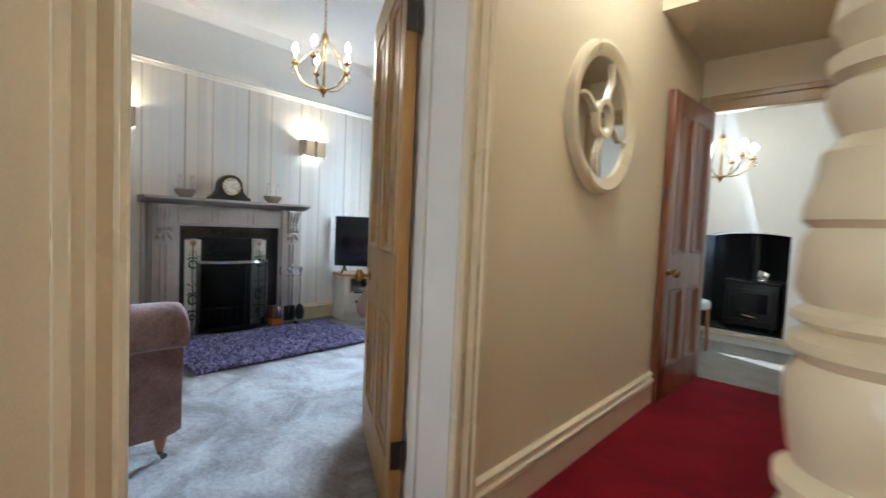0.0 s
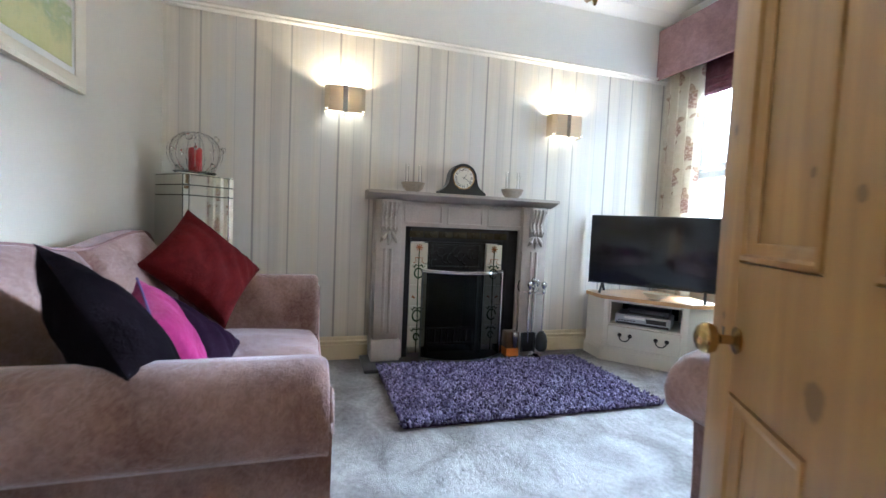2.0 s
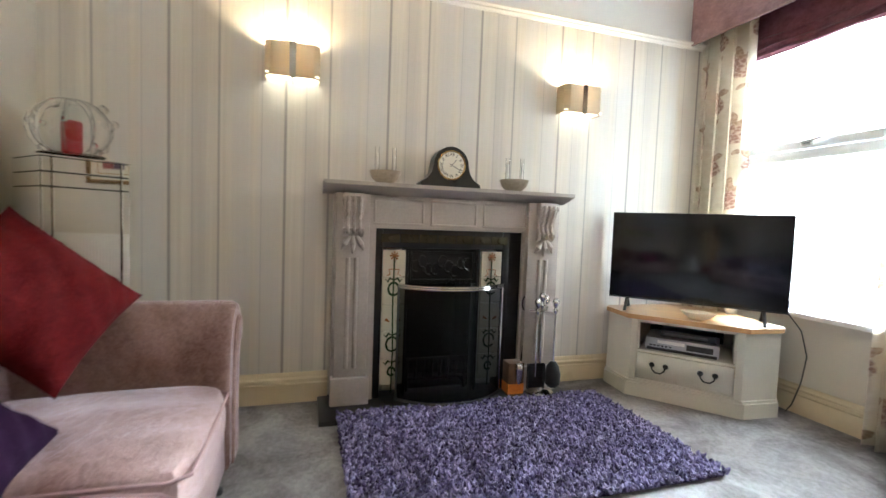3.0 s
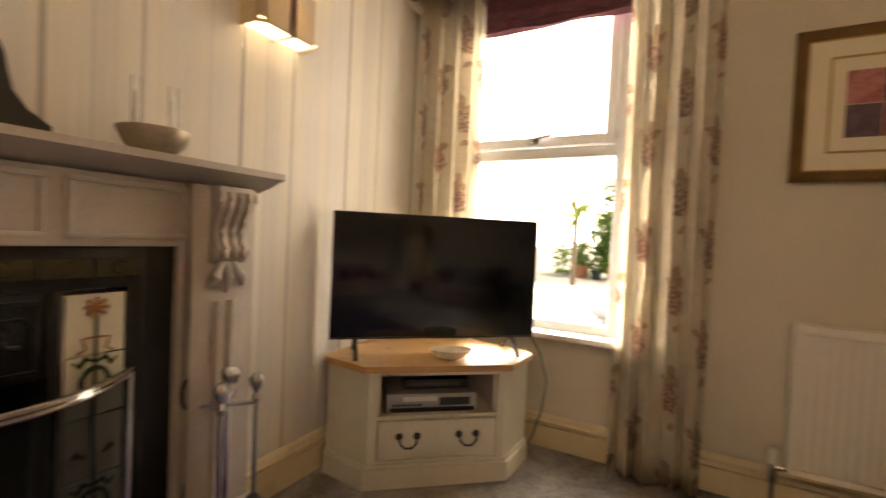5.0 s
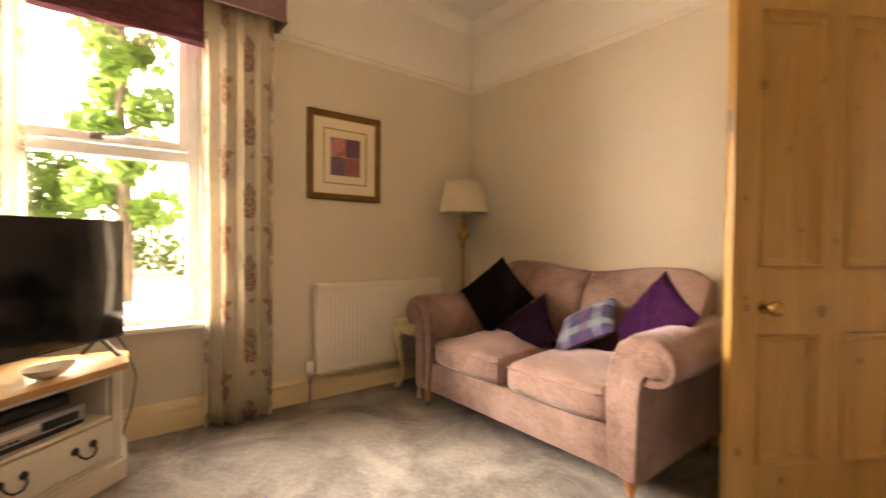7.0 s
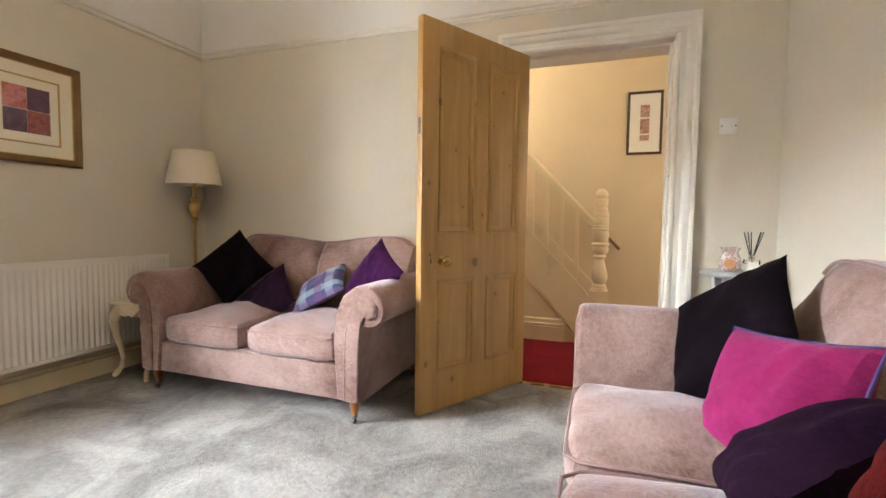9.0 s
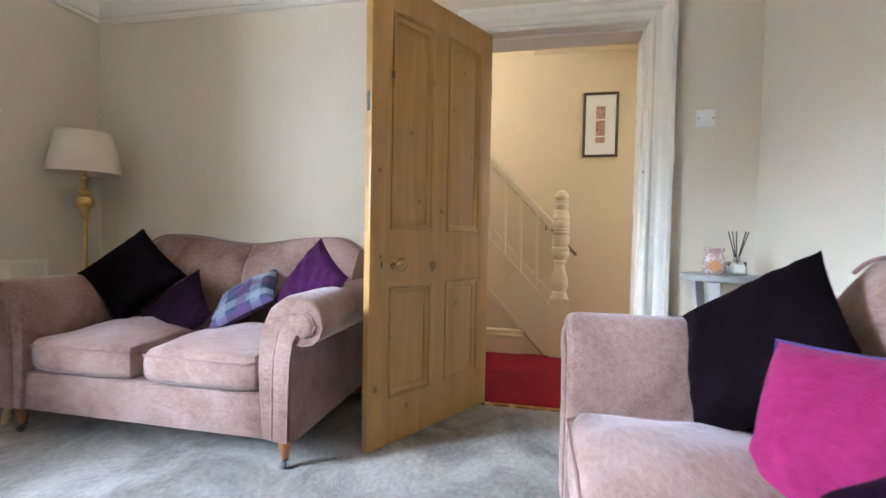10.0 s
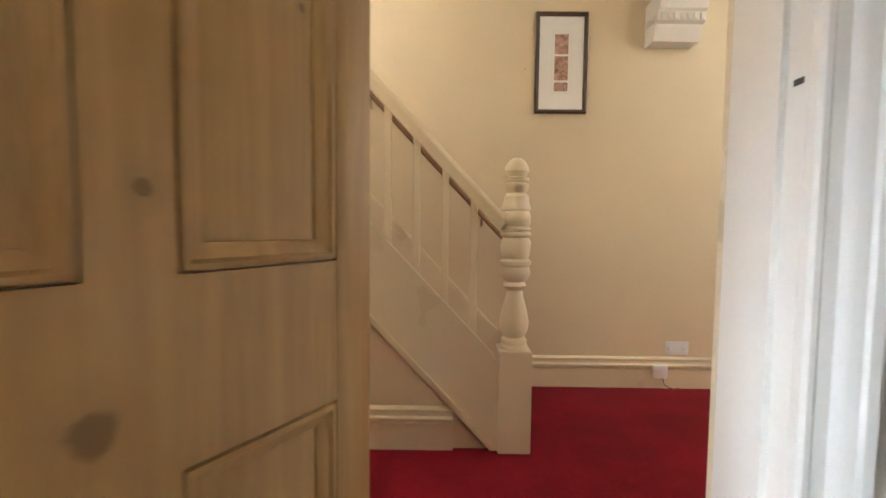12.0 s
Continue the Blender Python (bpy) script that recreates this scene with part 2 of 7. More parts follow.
def tartan():
    m, nt, b = nodes_of("tartan_wool")
    tc = nt.nodes.new("ShaderNodeTexCoord")
    sx = nt.nodes.new("ShaderNodeSeparateXYZ")
    nt.links.new(tc.outputs["Object"], sx.inputs[0])
    col = (0.035, 0.055, 0.14)
    for axis, at, tone in ((0, 0.0, (0.30, 0.36, 0.46)), (1, 0.0, (0.34, 0.40, 0.48)), (0, 0.4, (0.13, 0.05, 0.17)), (1, 0.4, (0.12, 0.05, 0.16))):
        f = calc(nt, "FRACT", calc(nt, "ADD", calc(nt, "MULTIPLY", sx.outputs[axis], 5.2), 5 + at))
        d = calc(nt, "ABSOLUTE", calc(nt, "SUBTRACT", f, 0.5))
        col = mixed(nt, ramp(nt, d, [(0.12, (0.55,) * 3), (0.16, (0, 0, 0))]), col, tone)
    nt.links.new(col, b.inputs["Base Color"])
    setv(b, Roughness=0.9, Sheen_Weight=0.05)
    bump(nt, b, noise_tex(nt, tc.outputs["Object"], 300, 2), 0.3, 0.003)
    return m


def painting(name, stops, scale, kind="Object"):
    m, nt, b = nodes_of(name)
    n = noise_tex(nt, coords(nt, kind=kind), scale, 5, 0.65, 0.7)
    nt.links.new(ramp(nt, n, stops), b.inputs["Base Color"])
    setv(b, Roughness=0.35)
    return m


def black_mesh():
    """Fine woven wire that lets about half the light through."""
    m, nt, b = nodes_of("wire_mesh")
    setv(b, Base_Color=(0.006, 0.006, 0.006, 1), Roughness=0.7, Specular_IOR_Level=0.1)
    b.inputs["Alpha"].default_value = 0.84
    return m


M = {
    "wall": plain("wall_paint_greige", (0.64, 0.59, 0.50), 0.75, big=0.9, fine=220, var=0.05, relief=0.12),
    "frieze": plain("frieze_white_paint", (0.78, 0.77, 0.74), 0.75, big=0.8, fine=220, var=0.04, relief=0.1),
    "ceil": plain("ceiling_white_paint", (0.82, 0.82, 0.81), 0.8, big=0.7, fine=200, var=0.03, relief=0.1),
    "paper": striped_paper(),
    "hallwall": plain("hall_paint_magnolia", (0.70, 0.59, 0.40), 0.45, big=1.0, fine=180, var=0.06, relief=0.15),
    "dinwall": plain("dining_wall_white", (0.80, 0.77, 0.70), 0.7, var=0.04, relief=0.08),
    "cream": plain("cream_gloss_paint", (0.74, 0.635, 0.44), 0.3, big=3, fine=90, var=0.035, relief=0.02, coat=0.1),
    "white": plain("white_gloss_paint", (0.78, 0.75, 0.69), 0.38, big=3, fine=90, var=0.03, relief=0.02, coat=0.1),
    "upvc": plain("white_window_plastic", (0.80, 0.81, 0.82), 0.3, big=3, fine=120, var=0.03, relief=0.02),
    "unit": plain("ivory_cabinet_paint", (0.68, 0.65, 0.56), 0.4, big=3, fine=100, var=0.06, relief=0.08),
    "surround": plain("taupe_fireplace_paint", (0.44, 0.39, 0.345), 0.5, big=5, fine=90, var=0.14, relief=0.12),
    "iron": plain("black_cast_iron", (0.018, 0.017, 0.017), 0.32, 0.5, big=8, fine=120, var=0.4, relief=0.3),
    "soot": plain("sooty_black", (0.008, 0.008, 0.008), 0.9, big=6, fine=60, var=0.3),
    "slate": plain("dark_slate", (0.035, 0.033, 0.034), 0.35, big=4, fine=70, var=0.35),
    "chrome": plain("polished_steel", (0.62, 0.61, 0.60), 0.16, 1.0, var=0.06, relief=0.0, rvar=0.05),
    "darksteel": plain("dark_steel", (0.10, 0.10, 0.10), 0.4, 0.9, var=0.2),
    "brass": plain("aged_brass", (0.50, 0.34, 0.13), 0.26, 1.0, big=14, fine=120, var=0.2, relief=0.05),
    "gold": plain("gilt_frame", (0.42, 0.27, 0.09), 0.36, 0.7, big=12, fine=120, var=0.25, relief=0.15),
    "bronze": plain("bronze_frame", (0.16, 0.09, 0.03), 0.38, 0.5, big=12, fine=150, var=0.3, relief=0.2),
    "screen": plain("television_glass", (0.006, 0.007, 0.011), 0.12, 0.0, var=0.15, relief=0.0, rvar=0.02),
    "blackplastic": plain("black_plastic", (0.012, 0.012, 0.013), 0.4, var=0.2, relief=0.05),
    "silverplastic": plain("silver_plastic", (0.42, 0.43, 0.45), 0.35, 0.5, var=0.08, relief=0.02),
    "pine": pine("stripped_pine", (0.49, 0.29, 0.095), (0.35, 0.19, 0.056), knots=((0.73, 1.68, 0.016), (0.60, 1.447, 0.008), (0.54, 1.133, 0.008), (0.40, 1.09, 0.011), (0.457, 0.816, 0.024), (0.79, 0.87, 0.007), (0.22, 1.83, 0.008), (0.26, 0.61, 0.012), (0.81, 0.28, 0.013), (0.47, 1.71, 0.007), (0.72, 0.5, 0.006), (0.15, 1.4, 0.007), (0.8, 1.25, 0.009), (0.3, 1.62, 0.006), (0.62, 0.16, 0.012))),
    "mahogany": pine("red_varnished_wood", (0.27, 0.095, 0.03), (0.14, 0.042, 0.014), 0.6, 0.25),
    "pinetop": pine("waxed_pine_top", (0.58, 0.34, 0.14), (0.40, 0.20, 0.07), 0.4, 0.3, flat=True, knots=((-0.2, 0.1, 0.012), (0.12, -0.12, 0.014), (0.3, -0.05, 0.01), (-0.33, -0.02, 0.012), (0.02, 0.2, 0.012))),
    "legwood": pine("orange_beech", (0.42, 0.17, 0.05), (0.26, 0.09, 0.025), 0.5, 0.3),
    "oak": pine("brown_rail_wood", (0.26, 0.13, 0.05), (0.16, 0.08, 0.03), 0.4, 0.35),
    "velvet": velvet("mauve_pink_crushed_velvet", (0.150, 0.078, 0.060), (0.40, 0.275, 0.25), 3.0, 0.65, (0.96, 0.9, 1.0), 0.25, 0.26),
    "plum": velvet("aubergine_velvet", (0.008, 0.0025, 0.009), (0.018, 0.006, 0.018), 9, 0.01, (0.5, 0.35, 0.6), 0.05),
    "blackv": velvet("black_velvet", (0.003, 0.002, 0.003), (0.007, 0.004, 0.007), 9, 0.0, (0.4, 0.3, 0.5), 0.03),
    "purple": velvet("purple_velvet", (0.020, 0.003, 0.022), (0.046, 0.009, 0.050), 9, 0.04, (0.6, 0.4, 0.8), 0.06),
    "magenta": velvet("magenta_velvet", (0.18, 0.007, 0.065), (0.28, 0.020, 0.115), 4, 0.2, (1, 0.6, 0.85), 0.12, 0.18),
    "violet": plain("violet_cord", (0.05, 0.03, 0.15), 0.7, var=0.15),
    "wine": velvet("wine_red_cloth", (0.070, 0.005, 0.006), (0.12, 0.011, 0.012), 9, 0.03, (1, 0.5, 0.5), 0.06),
    "pelmet": velvet("mauve_pelmet_velvet", (0.19, 0.115, 0.125), (0.33, 0.22, 0.235), 6, 0.4, (1, 0.85, 0.9)),
    "blind": velvet("plum_blind_cloth", (0.13, 0.045, 0.065), (0.21, 0.085, 0.11), 14, 0.2),
    "piping": plain("dark_mauve_piping", (0.27, 0.165, 0.16), 0.8, var=0.15),
    "carpet": carpet_mat("silver_grey_carpet", (0.20, 0.187, 0.18), (0.54, 0.52, 0.505)),
    "red": carpet_mat("crimson_carpet", (0.19, 0.004, 0.014), (0.30, 0.010, 0.028), 2.2, 0.35),
    "dcarpet": carpet_mat("pale_beige_carpet", (0.30, 0.28, 0.25), (0.42, 0.40, 0.36)),
    "rug": carpet_mat("lilac_rug_base", (0.05, 0.03, 0.09), (0.10, 0.07, 0.15), 20, 0.8),
    "floral": floral(),
    "tartan": tartan(),
    "glass": clear_glass("clear_glass"),
    "mirror": mirror_mat("mirror_glass"),
    "mount": plain("cream_mount_board", (0.74, 0.68, 0.55), 0.8, var=0.03, relief=0.02),
    "whitecard": plain("white_mount_board", (0.80, 0.79, 0.75), 0.8, var=0.03, relief=0.02),
    "shade": plain("oatmeal_lampshade", (0.62, 0.55, 0.43), 0.85, big=4, fine=300, var=0.08, relief=0.2),
    "candle": plain("white_candle_wax", (0.85, 0.83, 0.78), 0.45, var=0.03),
    "redwax": plain("red_candle_wax", (0.50, 0.015, 0.02), 0.4, var=0.1),
    "stone": plain("grey_cast_stone", (0.17, 0.18, 0.20), 0.85, big=5, fine=80, var=0.15, relief=0.3),
    "paving": plain("pale_paving", (0.50, 0.48, 0.44), 0.9, big=0.6, fine=30, var=0.12, relief=0.3),
    "terracotta": plain("terracotta", (0.42, 0.17, 0.09), 0.8, var=0.15),
    "greytable": plain("grey_painted_wood", (0.36, 0.37, 0.38), 0.5, big=6, fine=90, var=0.07),
    "bark": plain("tree_bark", (0.10, 0.075, 0.05), 0.95, big=6, fine=40, var=0.35, relief=0.6),
    "leaf": plain("leaf_green", (0.12, 0.23, 0.045), 0.6, big=1.2, fine=9, var=0.5, relief=0.0),
    "palm": plain("yellow_green_blade", (0.20, 0.26, 0.05), 0.5, big=3, fine=20, var=0.3, relief=0.0),
}

# leaves let some of the sun through
for key in ("leaf", "palm"):
    nt = M[key].node_tree
    lit, through_leaf, both = nt.nodes["Principled BSDF"], nt.nodes.new("ShaderNodeBsdfTranslucent"), nt.nodes.new("ShaderNodeMixShader")
    nt.links.new(lit.inputs["Base Color"].links[0].from_socket, through_leaf.inputs[0])
    both.inputs[0].default_value = 0.4
    nt.links.new(lit.outputs[0], both.inputs[1])
    nt.links.new(through_leaf.outputs[0], both.inputs[2])
    nt.links.new(both.outputs[0], nt.nodes["Material Output"].inputs[0])

# ---- mesh helpers ----
def finish(name, bm, material, angle=35):
    bmesh.ops.recalc_face_normals(bm, faces=bm.faces)
    me = bpy.data.meshes.new(name)
    bm.to_mesh(me)
    bm.free()
    me.materials.append(material)
    for p in me.polygons:
        p.use_smooth = True
    me.set_sharp_from_angle(angle=radians(angle))
    return me


def part(name, bm, material, parent=None, label="", at=None):
    """One mesh object, under a thing or a part when parent is given."""
    me = bm if isinstance(bm, bpy.types.Mesh) else finish(name, bm, M[material] if isinstance(material, str) else material)
    ob = new(name, me)
    if parent is not None:
        ob.parent = parent
    if at is not None:
        ob.matrix_basis = at
    return tagged(ob, label)


def thing(name, m, label, category, group="", kind=""):
    ob = new(name)
    ob.empty_display_size = 0.1
    ob.matrix_basis = m
    return tagged(ob, label, category, group, kind)


def solid(name, bm, material, label, category, at=None, group="", kind=""):
    return tagged(part(name, bm, material, None, "", at), label, category, group, kind)


def structure(name, bm, material, label, category="wall", parent=None):
    return tagged(part(name, bm, material, parent), label, category if parent is None else "", "", "structure")


def bm_new():
    return bmesh.new()


def box(bm, x0, x1, y0, y1, z0, z1, bevel=0.0, seg=2, m=None):
    vs = [bm.verts.new((x, y, z)) for z in (z0, z1) for y in (y0, y1) for x in (x0, x1)]
    fs = [bm.faces.new([vs[i] for i in f]) for f in ((0, 2, 3, 1), (4, 5, 7, 6), (0, 1, 5, 4), (2, 6, 7, 3), (0, 4, 6, 2), (1, 3, 7, 5))]
    if bevel:
        es = list({e for f in fs for e in f.edges})
        r = bmesh.ops.bevel(bm, geom=es, offset=bevel, segments=seg, affect="EDGES", profile=0.5)
        vs = list({v for f in r["faces"] for v in f.verts} | {v for v in vs if v.is_valid})
    if m is not None:
        bmesh.ops.transform(bm, matrix=m, verts=[v for v in vs if v.is_valid])
    return bm


def a_box(*a, **k):
    return box(bm_new(), *a, **k)


def lathe(bm, profile, c=(0, 0, 0), seg=24, sx=1.0, sy=1.0, m=None):
    rings, made = [], []
    for r, z in profile:
        ring = [bm.verts.new((c[0] + max(r, 1e-4) * sx * math.cos(2 * math.pi * i / seg), c[1] + max(r, 1e-4) * sy * math.sin(2 * math.pi * i / seg), c[2] + z)) for i in range(seg)]
        rings.append(ring)
        made += ring
    for a, b in zip(rings, rings[1:]):
        for i in range(seg):
            bm.faces.new((a[i], a[(i + 1) % seg], b[(i + 1) % seg], b[i]))
    bm.faces.new(rings[0][::-1])
    bm.faces.new(rings[-1])
    if m is not None:
        bmesh.ops.transform(bm, matrix=m, verts=made)
    return bm


def tube(bm, pts, r, seg=8, closed=False):
    pts = [Vector(p) for p in pts]
    rad = r if isinstance(r, (list, tuple)) else [r] * len(pts)
    rings, up = [], Vector((0.13, 0.21, 0.97))
    n = len(pts)
    for i, p in enumerate(pts):
        if closed:
            d = pts[(i + 1) % n] - pts[i - 1]
        else:
            d = pts[min(i + 1, n - 1)] - pts[max(i - 1, 0)]
        d.normalize()
        s = d.cross(up)
        if s.length < 0.05:
            s = d.cross(Vector((1, 0, 0)))
        s.normalize()
        u = s.cross(d)
        rings.append([bm.verts.new(p + rad[i] * (s * math.cos(2 * math.pi * k / seg) + u * math.sin(2 * math.pi * k / seg))) for k in range(seg)])
    pairs = list(zip(rings, rings[1:])) + ([(rings[-1], rings[0])] if closed else [])
    for a, b in pairs:
        for k in range(seg):
            bm.faces.new((a[k], a[(k + 1) % seg], b[(k + 1) % seg], b[k]))
    if not closed:
        bm.faces.new(rings[0][::-1])
        bm.faces.new(rings[-1])
    return bm


def prism(bm, poly, h0, h1, m=None):
    """A polygon in x and y, from height h0 to h1."""
    lo = [bm.verts.new((x, y, h0)) for x, y in poly]
    hi = [bm.verts.new((x, y, h1)) for x, y in poly]
    n = len(poly)
    bm.faces.new(lo[::-1])
    bm.faces.new(hi)
    for i in range(n):
        bm.faces.new((lo[i], lo[(i + 1) % n], hi[(i + 1) % n], hi[i]))
    if m is not None:
        bmesh.ops.transform(bm, matrix=m, verts=lo + hi)
    return bm


def moulding(bm, profile, p0, p1, out):
    """A profile of (distance from the wall, height) drawn along the line p0 p1; out: the way off the wall."""
    p0, p1, out = Vector((*p0, 0)), Vector((*p1, 0)), Vector((*out, 0))
    a = [bm.verts.new(p0 + out * d + Vector((0, 0, z))) for d, z in profile]
    b = [bm.verts.new(p1 + out * d + Vector((0, 0, z))) for d, z in profile]
    n = len(profile)
    bm.faces.new(a[::-1])
    bm.faces.new(b)
    for i in range(n):
        bm.faces.new((a[i], a[(i + 1) % n], b[(i + 1) % n], b[i]))
    return bm


def bar(bm, p0, p1, w, h, up=(0, 0, 1)):
    """A straight rectangular bar between two points."""
    p0, p1, up = Vector(p0), Vector(p1), Vector(up)
    d = (p1 - p0).normalized()
    s = d.cross(up).normalized()
    u = s.cross(d)
    r = [[bm.verts.new(p + s * (w / 2 * i) + u * (h / 2 * j)) for i, j in ((-1, -1), (1, -1), (1, 1), (-1, 1))] for p in (p0, p1)]
    bm.faces.new(r[0][::-1])
    bm.faces.new(r[1])
    for k in range(4):
        bm.faces.new((r[0][k], r[0][(k + 1) % 4], r[1][(k + 1) % 4], r[1][k]))
    return bm


def arc(c, r, a0, a1, n, axes=(0, 1), third=0.0):
    out = []
    for i in range(n + 1):
        a = radians(a0 + (a1 - a0) * i / n)
        p = [third, third, third]
        p[axes[0]], p[axes[1]] = c[0] + r * math.cos(a), c[1] + r * math.sin(a)
        out.append(p)
    return out


# ---- the rooms ----
W, N, E, S, EH = -4.20, 3.667, -0.938, -0.37, -0.715
TOP = 2.93
HX, HN, HS = 1.052, 3.83, -2.7
DOOR0, DOOR1, DOORH = 0.168, 1.05, 2.10
WIN0, WIN1, WINZ0, WINZ1 = -3.99, -3.045, 0.60, 2.62

structure("floor_living_room", a_box(W - 0.4, E + 0.02, S - 0.3, N + 0.3, -0.12, 0.0), "carpet", "silver-grey cut-pile carpet with brushed shading", "floor")
structure("floor_hall", a_box(E + 0.02, HX + 0.3, HS - 0.3, HN + 0.05, -0.12, 0.004), "red", "deep crimson fitted carpet in the hall", "floor")
structure("floor_dining_room", a_box(-2.6, 2.2, HN + 0.05, 5.6, -0.12, 0.0), "dcarpet", "pale beige carpet in the dining room", "floor")
structure("ceiling_living_room", a_box(W - 0.4, E, S - 0.3, N + 0.3, TOP, TOP + 0.15), "ceil", "plain white painted ceiling", "ceiling")
structure("ceiling_hall", a_box(E, 0.25, HS - 0.3, 2.82, 2.86, 3.0), "ceil", "plain white hall ceiling", "ceiling")
structure("ceiling_hall_front", a_box(0.25, HX + 0.3, HS - 0.3, 0.9, 2.86, 3.0), "ceil", "plain white hall ceiling", "ceiling")
structure("ceiling_stairwell", a_box(0.1, HX + 0.3, 0.9, HN + 0.2, 4.6, 4.75), "ceil", "white ceiling over the stairs", "ceiling")
structure("wall_stairwell", a_box(0.1, 0.25, 0.9, HN + 0.1, 3.0, 4.6), "hallwall", "magnolia wall of the stairwell", "wall")
structure("wall_stairwell_front", a_box(0.25, HX, 0.78, 0.9, 3.0, 4.6), "hallwall", "magnolia wall of the stairwell", "wall")
structure("ceiling_hall_low", a_box(E, 0.25, 2.82, HN + 0.1, 2.44, 3.0), "hallwall", "lowered magnolia soffit at the end of the hall", "ceiling")

b = bm_new()
box(b, W - 0.3, W, S - 0.3, 1.40, 0, TOP)
box(b, W - 0.3, W, 1.86, N + 0.3, 0, TOP)
box(b, W - 0.3, W, 1.40, 1.86, 0.70, TOP)
structure("wall_west", b, "paper", "pale wall papered with dark vertical stripes")
b = bm_new()
box(b, W, WIN0, N, N + 0.3, 0, TOP)
box(b, WIN1, E, N, N + 0.3, 0, TOP)
box(b, WIN0, WIN1, N, N + 0.3, 0, WINZ0)
box(b, WIN0, WIN1, N, N + 0.3, WINZ1, TOP)
structure("wall_north", b, "wall", "warm grey painted wall round the window")
b = bm_new()
box(b, E, EH, S - 0.3, DOOR0 - 0.03, 0, TOP)
box(b, E, EH, DOOR1 + 0.03, HN, 0, TOP)
box(b, E, EH, DOOR0 - 0.03, DOOR1 + 0.03, DOORH + 0.03, TOP)
wall_east = structure("wall_east", b, "wall", "warm grey painted wall with the doorway")
structure("wall_south", a_box(W, E, S - 0.3, S, 0, TOP), "wall", "warm grey painted wall behind the sofa")

# thin skin of hall paint on the hall side of the shared wall
b = bm_new()
box(b, EH, EH + 0.012, HS, DOOR0 - 0.03, 0, 2.86)
box(b, EH, EH + 0.012, DOOR1 + 0.03, HN, 0, 2.86)
box(b, EH, EH + 0.012, DOOR0 - 0.03, DOOR1 + 0.03, DOORH + 0.03, 2.86)
structure("wall_hall_west", b, "hallwall", "magnolia plaster of the hall wall")
HW = EH + 0.012
structure("wall_hall_southwest", a_box(E, EH, HS, S - 0.3, 0, 2.86), "hallwall", "magnolia hall wall")
structure("wall_hall_east", a_box(HX, HX + 0.2, HS, HN + 0.2, 0, 4.6), "hallwall", "magnolia wall beside the stairs")
structure("wall_hall_south", a_box(E, HX + 0.2, HS - 0.15, HS, 0, 2.86), "hallwall", "magnolia wall at the front of the house")
b = bm_new()
box(b, E, -0.66, HN, HN + 0.14, 0, 2.86)
box(b, 0.16, HX + 0.2, HN, HN + 0.14, 0, 4.6)
box(b, -0.66, 0.16, HN, HN + 0.14, 2.06, 2.86)
structure("wall_hall_north", b, "hallwall", "magnolia wall round the dining room doorway")

# dining room shell
b = bm_new()
DY = 5.42
box(b, -2.6, -0.97, DY, DY + 0.5, 0, 2.9)
box(b, -0.22, 2.2, DY, DY + 0.5, 0, 2.9)
box(b, -0.97, -0.22, DY, DY + 0.5, 0, 0.13)
prism(b, [(-0.97, 1.13), (-0.8, 1.158), (-0.6, 1.168), (-0.4, 1.162), (-0.22, 1.14), (-0.22, 2.9), (-0.97, 2.9)], 0, 0.5, m=Matrix.Translation((0, DY + 0.5, 0)) @ pose(0, 0, 0, 90))
structure("wall_dining_chimney", b, "dinwall", "white chimney breast with an arched stove recess")
structure("wall_stove_recess", a_box(-1.1, -0.1, DY + 0.5, DY + 0.6, 0, 1.3), "soot", "black back of the stove recess")
structure("wall_dining_west", a_box(-2.7, -2.6, HN + 0.14, DY + 0.5, 0, 2.9), "dinwall", "white dining room wall")
structure("wall_dining_east", a_box(2.2, 2.3, HN + 0.14, DY + 0.5, 0, 2.9), "dinwall", "white dining room wall")
structure("wall_dining_south", a_box(-2.6, E, HN - 0.02, HN + 0.14, 0, 2.9), "dinwall", "white dining room wall")
structure("ceiling_dining", a_box(-2.7, 2.3, HN + 0.14, DY + 0.5, 2.9, 3.0), "ceil", "white dining room ceiling", "ceiling")
structure("recess_lining", box(box(a_box(-0.966, -0.955, DY + 0.012, DY + 0.498, 0.134, 1.13), -0.235, -0.224, DY + 0.012, DY + 0.498, 0.134, 1.13), -0.955, -0.235, DY + 0.012, DY + 0.498, 0.134, 0.142), "soot", "blackened lining of the stove recess", "fireplace")
structure("recess_lintel", moulding(bm_new(), [(0, 0.085), (0.05, 0.085), (0.06, 0.1), (0.06, 0.128), (0, 0.128)], (-1.05, DY), (-0.12, DY), (0, -1)), "cream", "cream shelf edge under the stove recess", "trim")

# ---- skirting, rails, cornices, door linings ----
SK = [(0, 0), (0.022, 0), (0.022, 0.108), (0.011, 0.113), (0.011, 0.121), (0.027, 0.125), (0.029, 0.137), (0.015, 0.146), (0.013, 0.160), (0.004, 0.170), (0, 0.170)]
SKH = [(0, 0.004), (0.022, 0.004), (0.022, 0.128), (0.012, 0.132), (0.012, 0.139), (0.030, 0.143), (0.032, 0.156), (0.020, 0.164), (0.015, 0.180), (0.023, 0.184), (0.023, 0.195), (0.008, 0.205), (0, 0.205)]


def run(name, profile, p0, p1, out, mat, label):
    return structure(name, moulding(bm_new(), profile, p0, p1, out), mat, label, "trim")


